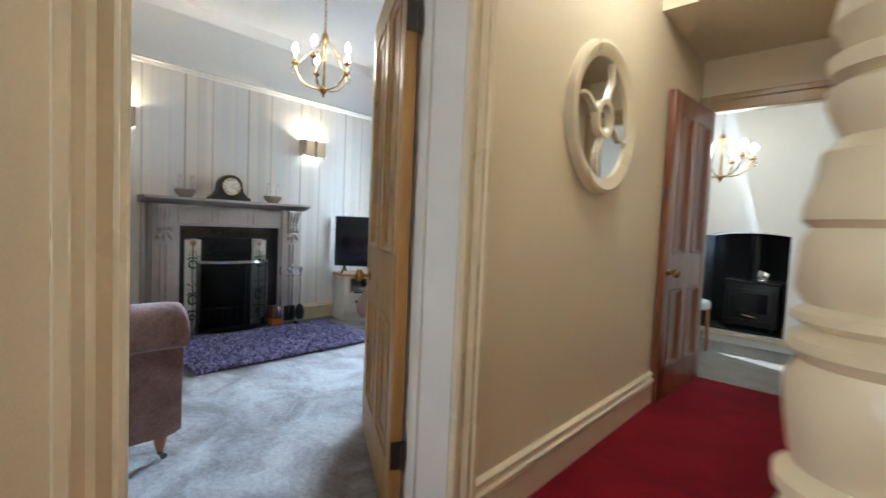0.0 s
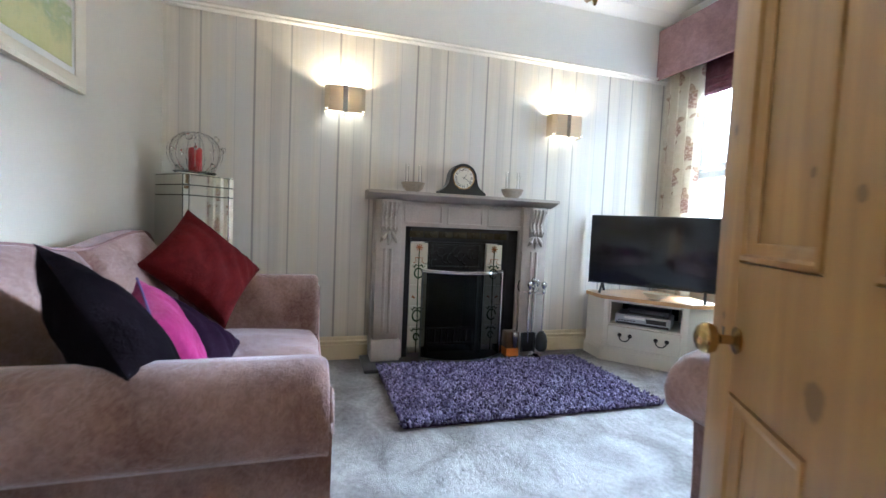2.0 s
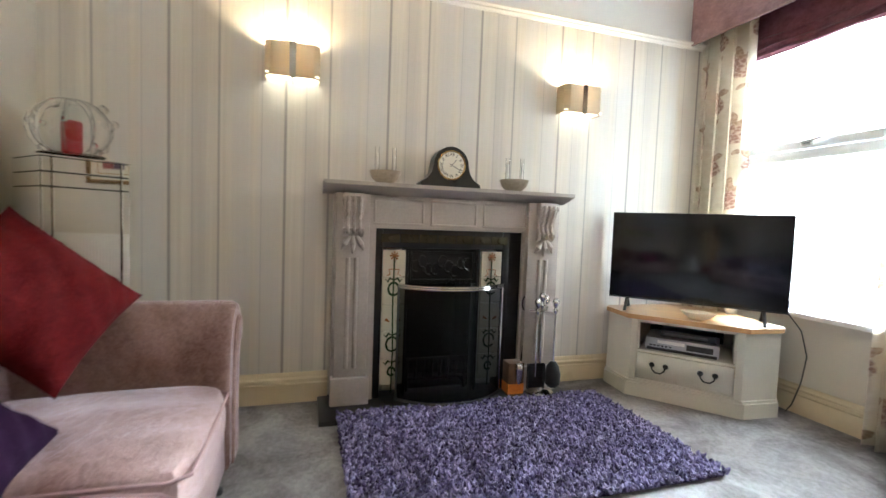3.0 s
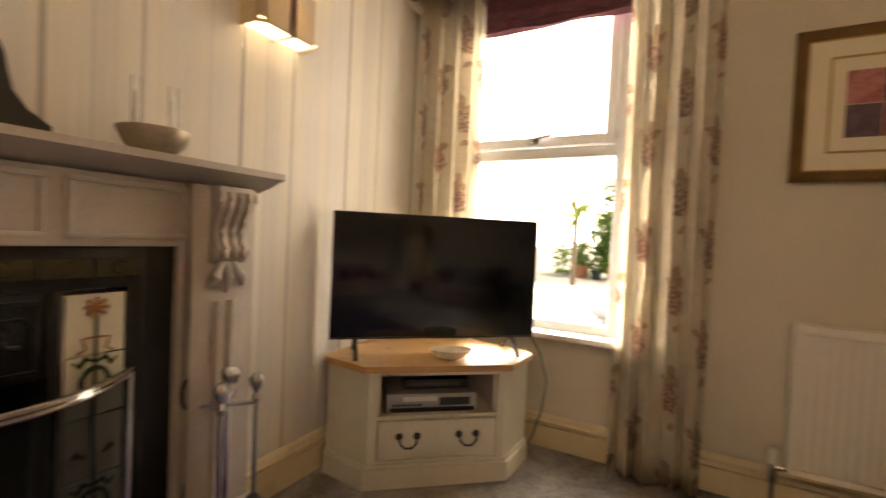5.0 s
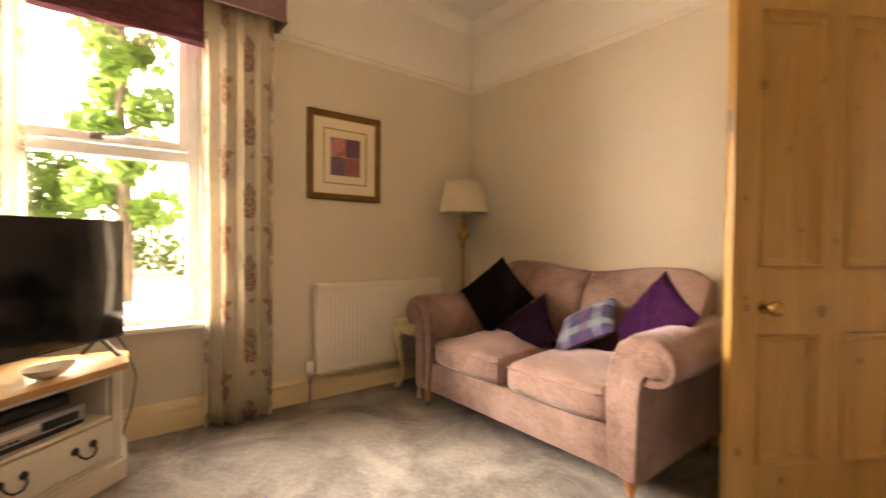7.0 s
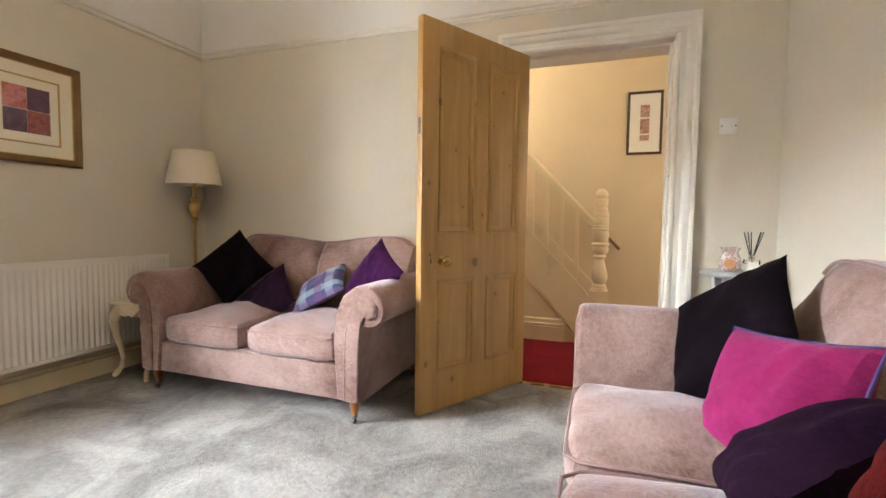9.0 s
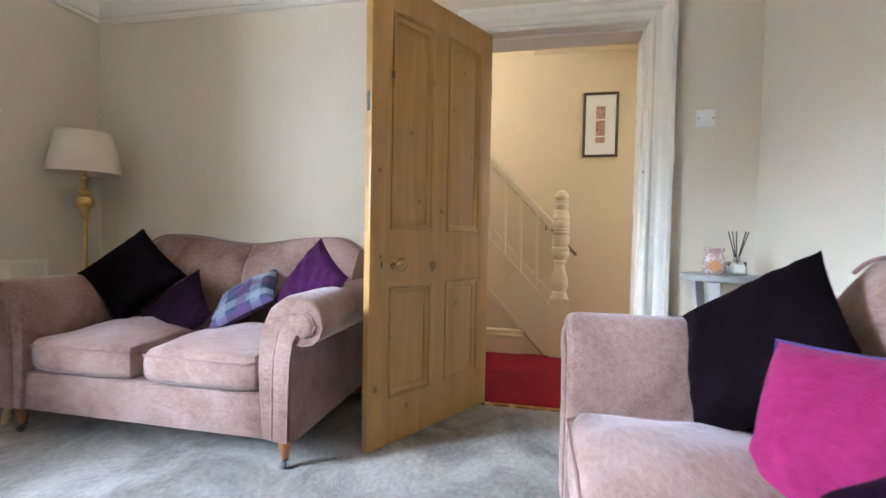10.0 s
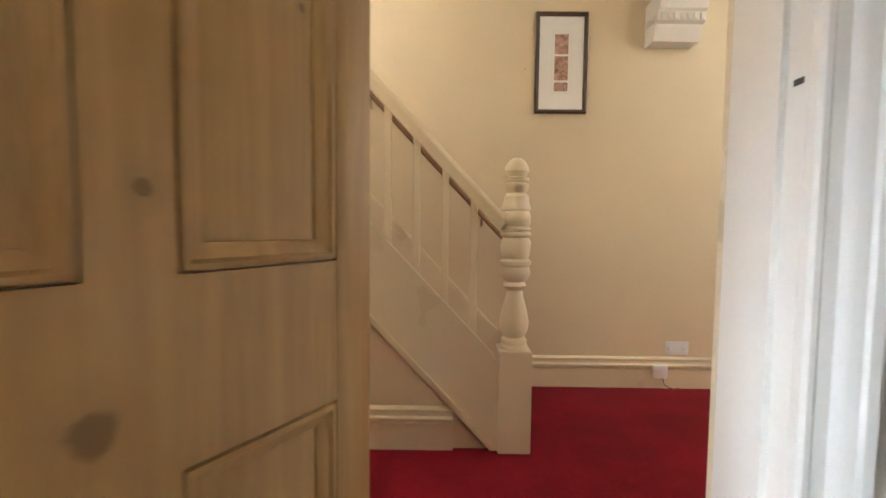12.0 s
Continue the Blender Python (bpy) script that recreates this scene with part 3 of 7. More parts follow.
run("baseboard_west_south", SK, (W, S), (W, 0.99), (1, 0), "cream", "cream moulded skirting board")
run("baseboard_west_north", SK, (W, 2.40), (W, N), (1, 0), "cream", "cream moulded skirting board")
run("baseboard_north", SK, (W, N), (E, N), (0, -1), "cream", "cream moulded skirting board")
run("baseboard_east_north", SK, (E, 1.12), (E, N), (-1, 0), "cream", "cream moulded skirting board")
run("baseboard_east_south", SK, (E, S), (E, 0.06), (-1, 0), "cream", "cream moulded skirting board")
run("baseboard_south", SK, (W, S), (E, S), (0, 1), "cream", "cream moulded skirting board")
run("baseboard_hall_west", SKH, (HW, 1.17), (HW, HN), (1, 0), "cream", "deep cream skirting board")
run("baseboard_hall_west_front", SKH, (HW, HS), (HW, 0.10), (1, 0), "cream", "deep cream skirting board")
run("baseboard_hall_east", SKH, (HX, HS), (HX, 0.62), (-1, 0), "cream", "deep cream skirting board")
RAIL = [(0, 2.35), (0.012, 2.352), (0.022, 2.364), (0.022, 2.374), (0.034, 2.384), (0.034, 2.392), (0.018, 2.40), (0, 2.402)]
for nm, p0, p1, out in (("west", (W, S), (W, N), (1, 0)), ("north", (WIN1 + 0.02, N), (E, N), (0, -1)), ("northwest", (W, N), (WIN0 - 0.01, N), (0, -1)), ("east", (E, S), (E, N), (-1, 0)), ("south", (W, S), (E, S), (0, 1))):
    run("picture_rail_" + nm, RAIL, p0, p1, out, "white", "cream painted picture rail")
CORN = [(0, 2.85), (0.012, 2.85), (0.02, 2.866), (0.03, 2.872), (0.05, 2.902), (0.075, 2.918), (0.085, TOP), (0, TOP)]
for nm, p0, p1, out in (("west", (W, S), (W, N), (1, 0)), ("north", (W, N), (E, N), (0, -1)), ("east", (E, S), (E, N), (-1, 0)), ("south", (W, S), (E, S), (0, 1))):
    run("cornice_" + nm, CORN, p0, p1, out, "ceil", "white plaster cornice")
    # white band of paint above the picture rail
    o = 0.006
    bb = bm_new()
    if out[0]:
        box(bb, min(p0[0], p0[0] + out[0] * o), max(p0[0], p0[0] + out[0] * o), p0[1], p1[1], 2.40, 2.855)
    else:
        box(bb, WIN1 + 0.02 if nm == "north" else p0[0], p1[0], min(p0[1], p0[1] + out[1] * o), max(p0[1], p0[1] + out[1] * o), 2.40, 2.855)
    structure("frieze_" + nm, bb, "frieze", "white painted band above the picture rail", "wall")
HCORN = [(0, 2.76), (0.015, 2.76), (0.03, 2.79), (0.07, 2.82), (0.08, 2.86), (0, 2.86)]
run("cornice_hall_east", HCORN, (HX, HS), (HX, 0.78), (-1, 0), "hallwall", "moulded hall cornice")

CAS = [(0, 0), (0.020, 0), (0.026, 0.008), (0.026, 0.02), (0.018, 0.03), (0.018, 0.058), (0.026, 0.066), (0.034, 0.078), (0.034, 0.10), (0.042, 0.106), (0.042, 0.128), (0, 0.128)]


def casing(name, x, out, y0, y1, h, mat, label, k=1.0):
    """Moulded architrave round a doorway in a wall across x; profile of (depth, distance from the opening)."""
    bm = bm_new()
    rings = []
    for cy, cz, sy, sz in ((y0, 0.004, -1, 0), (y0, h, -1, 1), (y1, h, 1, 1), (y1, 0.004, 1, 0)):
        rings.append([bm.verts.new((x + out * d, cy + sy * w, cz + sz * w)) for d, w in [(d, w * k) for d, w in CAS]])
    n = len(CAS)
    for a, c in zip(rings, rings[1:]):
        for i in range(n):
            bm.faces.new((a[i], a[(i + 1) % n], c[(i + 1) % n], c[i]))
    bm.faces.new(rings[0][::-1])
    bm.faces.new(rings[-1])
    return structure(name, bm, mat, label, "door frame")


casing("architrave_living_room", E, -1, DOOR0, DOOR1, DOORH, "white", "white moulded architrave round the doorway")
casing("architrave_hall_side", HW, 1, DOOR0, DOOR1, DOORH, "cream", "cream moulded architrave round the doorway", 0.8)
b = bm_new()
box(b, E + 0.002, HW - 0.002, DOOR0 - 0.028, DOOR0, 0.004, DOORH + 0.028)
box(b, E + 0.002, HW - 0.002, DOOR1, DOOR1 + 0.028, 0.004, DOORH + 0.028)
box(b, E + 0.002, HW - 0.002, DOOR0, DOOR1, DOORH, DOORH + 0.028)
box(b, E + 0.055, E + 0.09, DOOR0, DOOR0 + 0.014, 0.004, DOORH)
box(b, E + 0.055, E + 0.09, DOOR1 - 0.014, DOOR1, 0.004, DOORH)
box(b, E + 0.055, E + 0.09, DOOR0 + 0.014, DOOR1 - 0.014, DOORH - 0.014, DOORH)
lining = structure("door_lining", b, "white", "white gloss door lining with a stop bead", "door frame")
part("strike_plate", a_box(E + 0.012, E + 0.036, DOOR0 - 0.001, DOOR0 + 0.002, 1.322, 1.334), "darksteel", lining, "small dark latch keep")
part("threshold_bar", a_box(E - 0.005, E + 0.03, DOOR0 + 0.001, DOOR1 - 0.001, 0.0, 0.009, 0.003), "brass", lining, "brass carpet bar")
# dining room doorway frame
b = bm_new()
for x0, x1, z0, z1 in ((-0.702, -0.635, 0.004, 2.16), (0.14, 0.24, 0.004, 2.16), (-0.635, 0.14, 2.04, 2.16)):
    box(b, x0, x1, HN - 0.03, HN - 0.001, z0, z1, 0.006)
    box(b, x0 - 0.0 if x0 < 0 else x0 + 0.06, x1 - 0.06 if x0 < 0 and z0 < 1 else x1, HN - 0.045, HN - 0.031, z0 if z0 < 1 else z0 + 0.075, z1, 0.005)
box(b, -0.66, -0.64, HN + 0.0, HN + 0.14, 0.004, 2.04)
box(b, 0.14, 0.16, HN + 0.0, HN + 0.14, 0.004, 2.04)
structure("architrave_dining_room", b, pine("golden_brown_trim", (0.46, 0.32, 0.16), (0.36, 0.23, 0.1), 0.3, 0.35), "golden brown wooden architrave of the dining room", "door frame")

# ---- window ----
win = thing("window_1", pose(0, 0, 0), "white plastic casement window with a top-hung fanlight", "window", kind="structure")
WY = N + 0.055
b = bm_new()
for x0, x1, z0, z1 in ((WIN0, WIN0 + 0.06, WINZ0, WINZ1), (WIN1 - 0.06, WIN1, WINZ0, WINZ1), (WIN0 + 0.06, WIN1 - 0.06, WINZ0, WINZ0 + 0.05), (WIN0 + 0.06, WIN1 - 0.06, WINZ1 - 0.06, WINZ1), (WIN0 + 0.06, WIN1 - 0.06, 1.51, 1.57)):
    box(b, x0, x1, WY, WY + 0.07, z0, z1, 0.006)
part("window_frame", b, "upvc", win)
b = bm_new()
for x0, x1, z0, z1 in ((WIN0 + 0.062, WIN0 + 0.112, 1.575, WINZ1 - 0.065), (WIN1 - 0.112, WIN1 - 0.062, 1.575, WINZ1 - 0.065), (WIN0 + 0.113, WIN1 - 0.113, 1.575, 1.625), (WIN0 + 0.113, WIN1 - 0.113, WINZ1 - 0.115, WINZ1 - 0.065)):
    box(b, x0, x1, WY - 0.018, WY + 0.05, z0, z1, 0.006)
sash = part("fanlight_sash", b, "upvc", win)
b = bm_new()
box(b, -3.55, -3.49, WY - 0.03, WY - 0.018, 1.588, 1.612, 0.004)
bar(b, (-3.54, WY - 0.042, 1.606), (-3.42, WY - 0.048, 1.622), 0.016, 0.014)
part("window_handle", b, "chrome", sash, "silver lever handle")
for z0, z1 in ((0.64, 1.515), (1.60, WINZ1 - 0.1)):
    p = part("pane", a_box(WIN0 + 0.05, WIN1 - 0.05, WY + 0.03, WY + 0.036, z0, z1), "glass", win)
    p.visible_shadow = False
part("window_sill", a_box(WIN0 - 0.05, WIN1 + 0.03, N - 0.075, N + 0.056, WINZ0 - 0.026, WINZ0 + 0.004, 0.008), "white", win, "white gloss window board")
part("outer_sill", a_box(WIN0, WIN1, N + 0.126, N + 0.34, WINZ0 - 0.05, WINZ0 - 0.004, 0.01), "stone", win, "stone sill outside")

# ---- garden beyond the window ----
structure("ground", a_box(-300, 300, N + 0.3, 600, -0.32, -0.3), "paving", "pale sunlit garden paving", "ground")

# ---- doors ----
def panel_door(name, m, w, h, mat, label, upper=(0.984, 1.97), lower=(0.22, 0.732), stile=0.115, hinge=0.09, t=0.042):
    """Four-panel door. Local x runs from the hinge to the free edge, the side at -y is seen from the hall."""
    d = thing(name, m, label, "door", kind="structure")
    mid, half = (hinge + w - stile) / 2, 0.05
    cols = ((hinge, mid - half), (mid + half, w - stile))
    b = bm_new()
    box(b, 0, hinge, 0, t, 0.008, h, 0.0025)
    box(b, w - stile, w, 0, t, 0.008, h, 0.0025)
    box(b, hinge, w - stile, 0.0006, t - 0.0006, upper[1], h - 0.001)
    box(b, hinge, w - stile, 0.0006, t - 0.0006, lower[1], upper[0])
    box(b, hinge, w - stile, 0.0006, t - 0.0006, 0.009, lower[0])
    box(b, mid - half, mid + half, 0.0008, t - 0.0008, upper[0], upper[1])
    box(b, mid - half, mid + half, 0.0008, t - 0.0008, lower[0], lower[1])
    part("door_frame", b, mat, d)
    for z0, z1 in (upper, lower):
        for x0, x1 in cols:
            part("panel", a_box(x0, x1, 0.0165, t - 0.0165, z0, z1), mat, d)
            b = bm_new()
            for face in (0, 1):
                prof = ((-0.0005, 0.016), (-0.0005, 0.014), (0.004, 0.014), (0.005, -0.002), (0.013, -0.004), (0.018, 0.004), (0.021, 0.0045), (0.028, 0.006), (0.035, 0.012), (0.038, 0.0125), (0.0385, 0.016))
                rings = []
                for cx, cz, sx, sz in ((x0, z0, 1, 1), (x1, z0, -1, 1), (x1, z1, -1, -1), (x0, z1, 1, -1)):
                    rings.append([b.verts.new((cx + sx * o, (y if face == 0 else t - y), cz + sz * o)) for o, y in prof])
                for i in range(4):
                    a, c = rings[i], rings[(i + 1) % 4]
                    for k in range(len(prof) - 1):
                        b.faces.new((a[k], a[k + 1], c[k + 1], c[k]))
            part("panel_moulding", b, mat, d)
    return d


def knob(bm, c, sgn):
    prof = [(0.024, 0.0), (0.026, 0.004), (0.018, 0.007), (0.009, 0.010), (0.009, 0.030), (0.013, 0.034), (0.025, 0.040), (0.030, 0.050), (0.029, 0.060), (0.022, 0.069), (0.010, 0.074), (0.0, 0.075)]
    lathe(bm, prof, (0, 0, 0), 24, m=Matrix.Translation(c) @ pose(0, 0, 0, 90 if sgn < 0 else -90))
    return bm


hinge_at, free_at = Vector((-0.920, 0.984, 0)), Vector((-1.650, 1.418, 0))
swing = math.degrees(math.atan2(free_at.y - hinge_at.y, free_at.x - hinge_at.x))
door = panel_door("door_1", pose(hinge_at.x, hinge_at.y, 0, 0, 0, swing) @ pose(0, -0.042, 0), 0.850, 2.10, "pine", "open stripped pine four-panel door with brass knob")
for y, sgn in ((0.042, 1), (0.0, -1)):
    part("door_knob", knob(bm_new(), (0.712, y, 0.836), sgn), "brass", door, "worn brass knob")
part("lock_plate", a_box(0.8485, 0.8515, 0.012, 0.03, 1.50, 1.585), "darksteel", door, "steel latch plate on the edge")
part("escutcheon", a_box(0.779, 0.789, 0.0415, 0.0435, 0.82, 0.848, 0.001), "darksteel", door, "small keyhole plate")
for z in (0.28, 1.80):
    b = bm_new()
    box(b, -0.004, 0.0, 0.004, 0.04, z - 0.05, z + 0.05)
    tube(b, [(-0.006, -0.004, z - 0.052), (-0.006, -0.004, z + 0.052)], 0.007, 10)
    part("hinge", b, "darksteel", door, "black butt hinge")

dd = panel_door("door_2", pose(-0.634, 3.80, 0, 0, 0, -94.5), 0.77, 2.03, "mahogany", "open red-brown varnished door of the dining room", upper=(0.98, 1.90), lower=(0.22, 0.74), stile=0.11, hinge=0.11)
for y, sgn in ((0.042, 1), (0.0, -1)):
    part("door_knob", knob(bm_new(), (0.71, y, 0.86), sgn), "brass", dd, "brass knob")
part("lock_plate", a_box(0.7695, 0.7715, 0.012, 0.03, 1.32, 1.40), "darksteel", dd)


# ---- fireplace ----
fp = thing("fireplace", pose(0, 0, 0), "taupe painted surround with cast iron insert and flower tiles", "fireplace")
FY0, FY1 = 1.0, 2.375
for y0, y1, z0 in ((FY0 + 0.002, 1.232, 0.026), (2.14, FY1 - 0.002, 0.026), (1.2321, 2.1399, 1.005)):
    part("jamb_board" if z0 < 1 else "frieze_board", a_box(W, -4.075, y0, y1, z0, 1.19), "surround", fp)
b = bm_new()
moulding(b, [(0, 1.190), (0.10, 1.190), (0.125, 1.200), (0.15, 1.204), (0.19, 1.222), (0.20, 1.224), (0.225, 1.232), (0.225, 1.252), (0, 1.252)], (W, 0.942), (W, 2.432), (1, 0))
part("mantel_shelf", b, "surround", fp, "moulded mantel shelf")
for y0, y1 in ((FY0, 1.20), (2.145, FY1)):
    b = bm_new()
    box(b, -4.0749, -4.03, y0 + 0.01, y1 - 0.01, 0.18, 1.189, 0.003)
    for k in range(2):
        yc = (y0 + y1) / 2 - 0.022 + 0.044 * k
        tube(b, [(-4.03, yc, 0.23), (-4.03, yc, 0.84)], 0.013, 8)
    part("pilaster", b, "surround", fp, "fluted pilaster")
    part("plinth_block", a_box(-4.0749, -4.005, y0 - 0.004, y1 + 0.004, 0.027, 0.18, 0.006), "surround", fp)
    b = bm_new()
    yc, hw = (y0 + y1) / 2, 0.055
    prof = [(-4.03, 1.189), (-3.985, 1.189), (-3.972, 1.172), (-3.972, 1.145), (-3.982, 1.118), (-4.0, 1.085), (-4.008, 1.05), (-4.0, 1.02), (-3.99, 1.0), (-3.998, 0.975), (-4.015, 0.96), (-4.03, 0.955)]
    vs = [[b.verts.new((x, yc + s * hw, z)) for x, z in prof] for s in (-1, 1)]
    n = len(prof)
    b.faces.new(vs[0])
    b.faces.new(vs[1][::-1])
    for i in range(n):
        b.faces.new((vs[0][i], vs[0][(i + 1) % n], vs[1][(i + 1) % n], vs[1][i]))
    for k in (-0.032, 0, 0.032):
        tube(b, [(x + 0.004, yc + k, z) for x, z in prof[2:10]], 0.011, 8)
    for s in (-1, 1):
        tube(b, [(-3.985, yc + s * 0.052, 1.16), (-3.985, yc + s * 0.062, 1.16)], 0.020, 12)
        tube(b, [(-4.006, yc + s * 0.050, 0.99), (-4.006, yc + s * 0.058, 0.99)], 0.013, 12)
    for k, tilt in ((-0.03, -0.014), (0, 0), (0.03, 0.014)):
        tube(b, [(-4.022, yc + k * 0.6, 0.96), (-4.012, yc + k + tilt, 0.915), (-4.026, yc + k + 2.0 * tilt, 0.865 if k == 0 else 0.885)], [0.012, 0.017, 0.006], 8)
    part("corbel", b, "surround", fp, "carved acanthus corbel")
b = bm_new()
for y0, y1 in ((1.215, 1.505), (1.545, 1.83), (1.87, 2.16)):
    for a, c, e, f in ((y0, y1, 1.025, 1.038), (y0, y1, 1.162, 1.175), (y0, y0 + 0.013, 1.038, 1.162), (y1 - 0.013, y1, 1.038, 1.162)):
        box(b, -4.0745, -4.063, a, c, e, f, 0.003)
part("frieze_panel_moulding", b, "surround", fp)
# cast iron insert
b = bm_new()
IX = -4.085
for y0, y1, z0, z1 in ((1.232, 1.274, 0.026, 1.004), (2.015, 2.06, 0.026, 1.004), (1.274, 2.015, 0.895, 1.004), (1.408, 1.425, 0.026, 0.895), (1.85, 1.87, 0.026, 0.895)):
    box(b, W, IX, y0, y1, z0, z1, 0.004)
box(b, W, IX - 0.004, 2.06, 2.139, 0.026, 1.004, 0.004)
part("cast_iron_frame", b, "iron", fp, "black cast iron frame")
b = bm_new()
for k in range(7):
    y = 1.262 + 0.112 * k
    box(b, IX, IX + 0.008, y, y + 0.107, 0.925, 0.975, 0.003)
    lathe(b, [(0.02, 0), (0.016, 0.006), (0, 0.008)], seg=8, m=Matrix.Translation((IX + 0.007, y + 0.055, 0.95)) @ pose(0, 0, 0, 0, 90))
part("tile_band", b, plain("olive_glazed_band", (0.055, 0.045, 0.022), 0.2, 0.3, big=20, var=0.4), fp, "dark olive moulded band")
b = bm_new()
box(b, W, IX - 0.008, 1.425, 1.85, 0.69, 0.895, 0.003)
for a, c, e, f in ((1.44, 1.83, 0.705, 0.715), (1.44, 1.83, 0.868, 0.878), (1.44, 1.45, 0.715, 0.868), (1.82, 1.83, 0.715, 0.868)):
    box(b, IX - 0.008, IX + 0.002, a, c, e, f, 0.002)
for k in range(9):
    yc, zc = 1.47 + 0.04 * k, 0.79 + 0.03 * math.sin(k * 1.9)
    tube(b, [(IX - 0.004, *p) for p in [(yc + 0.03 * math.cos(a * 0.7), zc + 0.035 * math.sin(a * 0.7)) for a in range(8)]], [0.003 + 0.0007 * a for a in range(8)], 6)
part("hood", b, "iron", fp, "relief-cast iron hood")
b = bm_new()
box(b, W - 0.295, W - 0.28, 1.405, 1.855, 0.0, 0.69)
box(b, W - 0.28, W + 0.02, 1.405, 1.415, 0.0, 0.69)
box(b, W - 0.28, W + 0.02, 1.845, 1.855, 0.0, 0.69)
box(b, W - 0.28, W + 0.02, 1.415, 1.845, 0.0, 0.02)
part("firebox", b, "soot", fp, "sooty firebox")
b = bm_new()
for k in range(8):
    tube(b, [(-4.16, 1.45 + 0.052 * k, 0.10), (-4.14, 1.45 + 0.052 * k, 0.22)], 0.008, 6)
tube(b, [(-4.15, 1.43, 0.22), (-4.15, 1.84, 0.22)], 0.01, 6)
tube(b, [(-4.16, 1.43, 0.10), (-4.16, 1.84, 0.10)], 0.01, 6)
for y in (1.45, 1.82):
    tube(b, [(-4.16, y, 0.02), (-4.16, y, 0.10)], 0.012, 6)
part("grate", b, "iron", fp)
M["tilewhite"] = plain("ivory_glazed_tile", (0.58, 0.53, 0.42), 0.15, 0.0, big=8, fine=60, var=0.05, relief=0.04)
M["tilegreen"] = plain("dark_green_glaze", (0.03, 0.06, 0.03), 0.2, var=0.2, relief=0)
M["tilered"] = plain("rust_red_glaze", (0.30, 0.12, 0.045), 0.2, var=0.2, relief=0)
tile_me = finish("tile", a_box(0, 0.010, -0.066, 0.066, -0.0765, 0.0765, 0.002, 1), M["tilewhite"])
for y in (1.341, 1.942):
    for k in range(5):
        part("tile", tile_me, None, fp, at=pose(IX - 0.006, y, 0.1785 + 0.1572 * k))
    X = IX + 0.006
    b = bm_new()
    tube(b, [(X, y, 0.06), (X, y + 0.004, 0.3), (X, y - 0.003, 0.55), (X, y, 0.85)], 0.0045, 5)
    for z, r in ((0.66, 0.030), (0.34, 0.034), (0.18, 0.02)):
        tube(b, [(X, y + r * math.cos(a * 0.4), z + 1.2 * r * math.sin(a * 0.4)) for a in range(15)], 0.0065, 5)
        for s in (-1, 1):
            tube(b, [(X, y, z + 0.05), (X, y + s * 0.022, z + 0.062), (X, y + s * 0.035, z + 0.042), (X, y + s * 0.048, z + 0.056)], [0.003, 0.007, 0.006, 0.003], 5)
    part("tile_leaf_pattern", b, "tilegreen", fp, "painted green stems and garlands")
    b = bm_new()
    for k in range(8):
        a = k * math.pi / 4
        tube(b, [(X, y + 0.008 * math.cos(a), 0.85 + 0.008 * math.sin(a)), (X, y + 0.026 * math.cos(a), 0.85 + 0.026 * math.sin(a))], [0.003, 0.006], 5)
    lathe(b, [(0.012, -0.002), (0.012, 0.003), (0.0, 0.004)], seg=10, m=Matrix.Translation((X, y, 0.85)) @ pose(0, 0, 0, 0, 90))
    part("painted_flower", b, "tilered", fp, "painted rust-red flower")
    for s in (-1, 1):
        part("painted_ribbon", tube(bm_new(), [(X, y, 0.775), (X, y + s * 0.03, 0.772), (X, y + s * 0.022, 0.745), (X, y + s * 0.04, 0.735)], 0.003, 5), "tilered", fp)
        part("painted_bud", tube(bm_new(), [(X, y + s * 0.02, 0.47), (X, y + s * 0.042, 0.485)], [0.004, 0.010], 5), "tilered", fp)
solid("hearth", a_box(W + 0.001, -3.835, 0.935, 2.43, 0.0005, 0.026, 0.004), "slate", "dark slate hearth slab", "hearth")

# curved fire guard
g = thing("fire_guard", pose(0, 0, 0), "curved black mesh fire guard with a chrome top rail", "fire guard")


def guard_curve(n=20, grow=0.0):
    out = []
    for i in range(n + 1):
        u = i / n * 2 - 1
        out.append((-4.03 + (0.14 + grow) * (1 - abs(u) ** 2.4), 1.68 + 0.318 * u))
    return out


b = bm_new()
cv = guard_curve()
rows = [[b.verts.new((x, y, z)) for x, y in cv] for z in (0.045, 0.68)]
for i in range(len(cv) - 1):
    b.faces.new((rows[0][i], rows[0][i + 1], rows[1][i + 1], rows[1][i]))
M["mesh"] = black_mesh()
part("mesh_panel", b, "mesh", g, "fine black wire mesh")
b = bm_new()
for dz in (-0.006, 0.006):
    tube(b, [(x, y, 0.684 + dz) for x, y in cv], 0.008, 8)
part("top_rail", b, "chrome", g, "chrome top rail")
part("bottom_rail", tube(bm_new(), [(x, y, 0.036) for x, y in cv], 0.009, 8), "darksteel", g)
for i in (0, 20):
    part("side_post", tube(bm_new(), [(cv[i][0], cv[i][1], 0.027), (cv[i][0], cv[i][1], 0.68)], 0.008, 8), "chrome" if i else "darksteel", g)

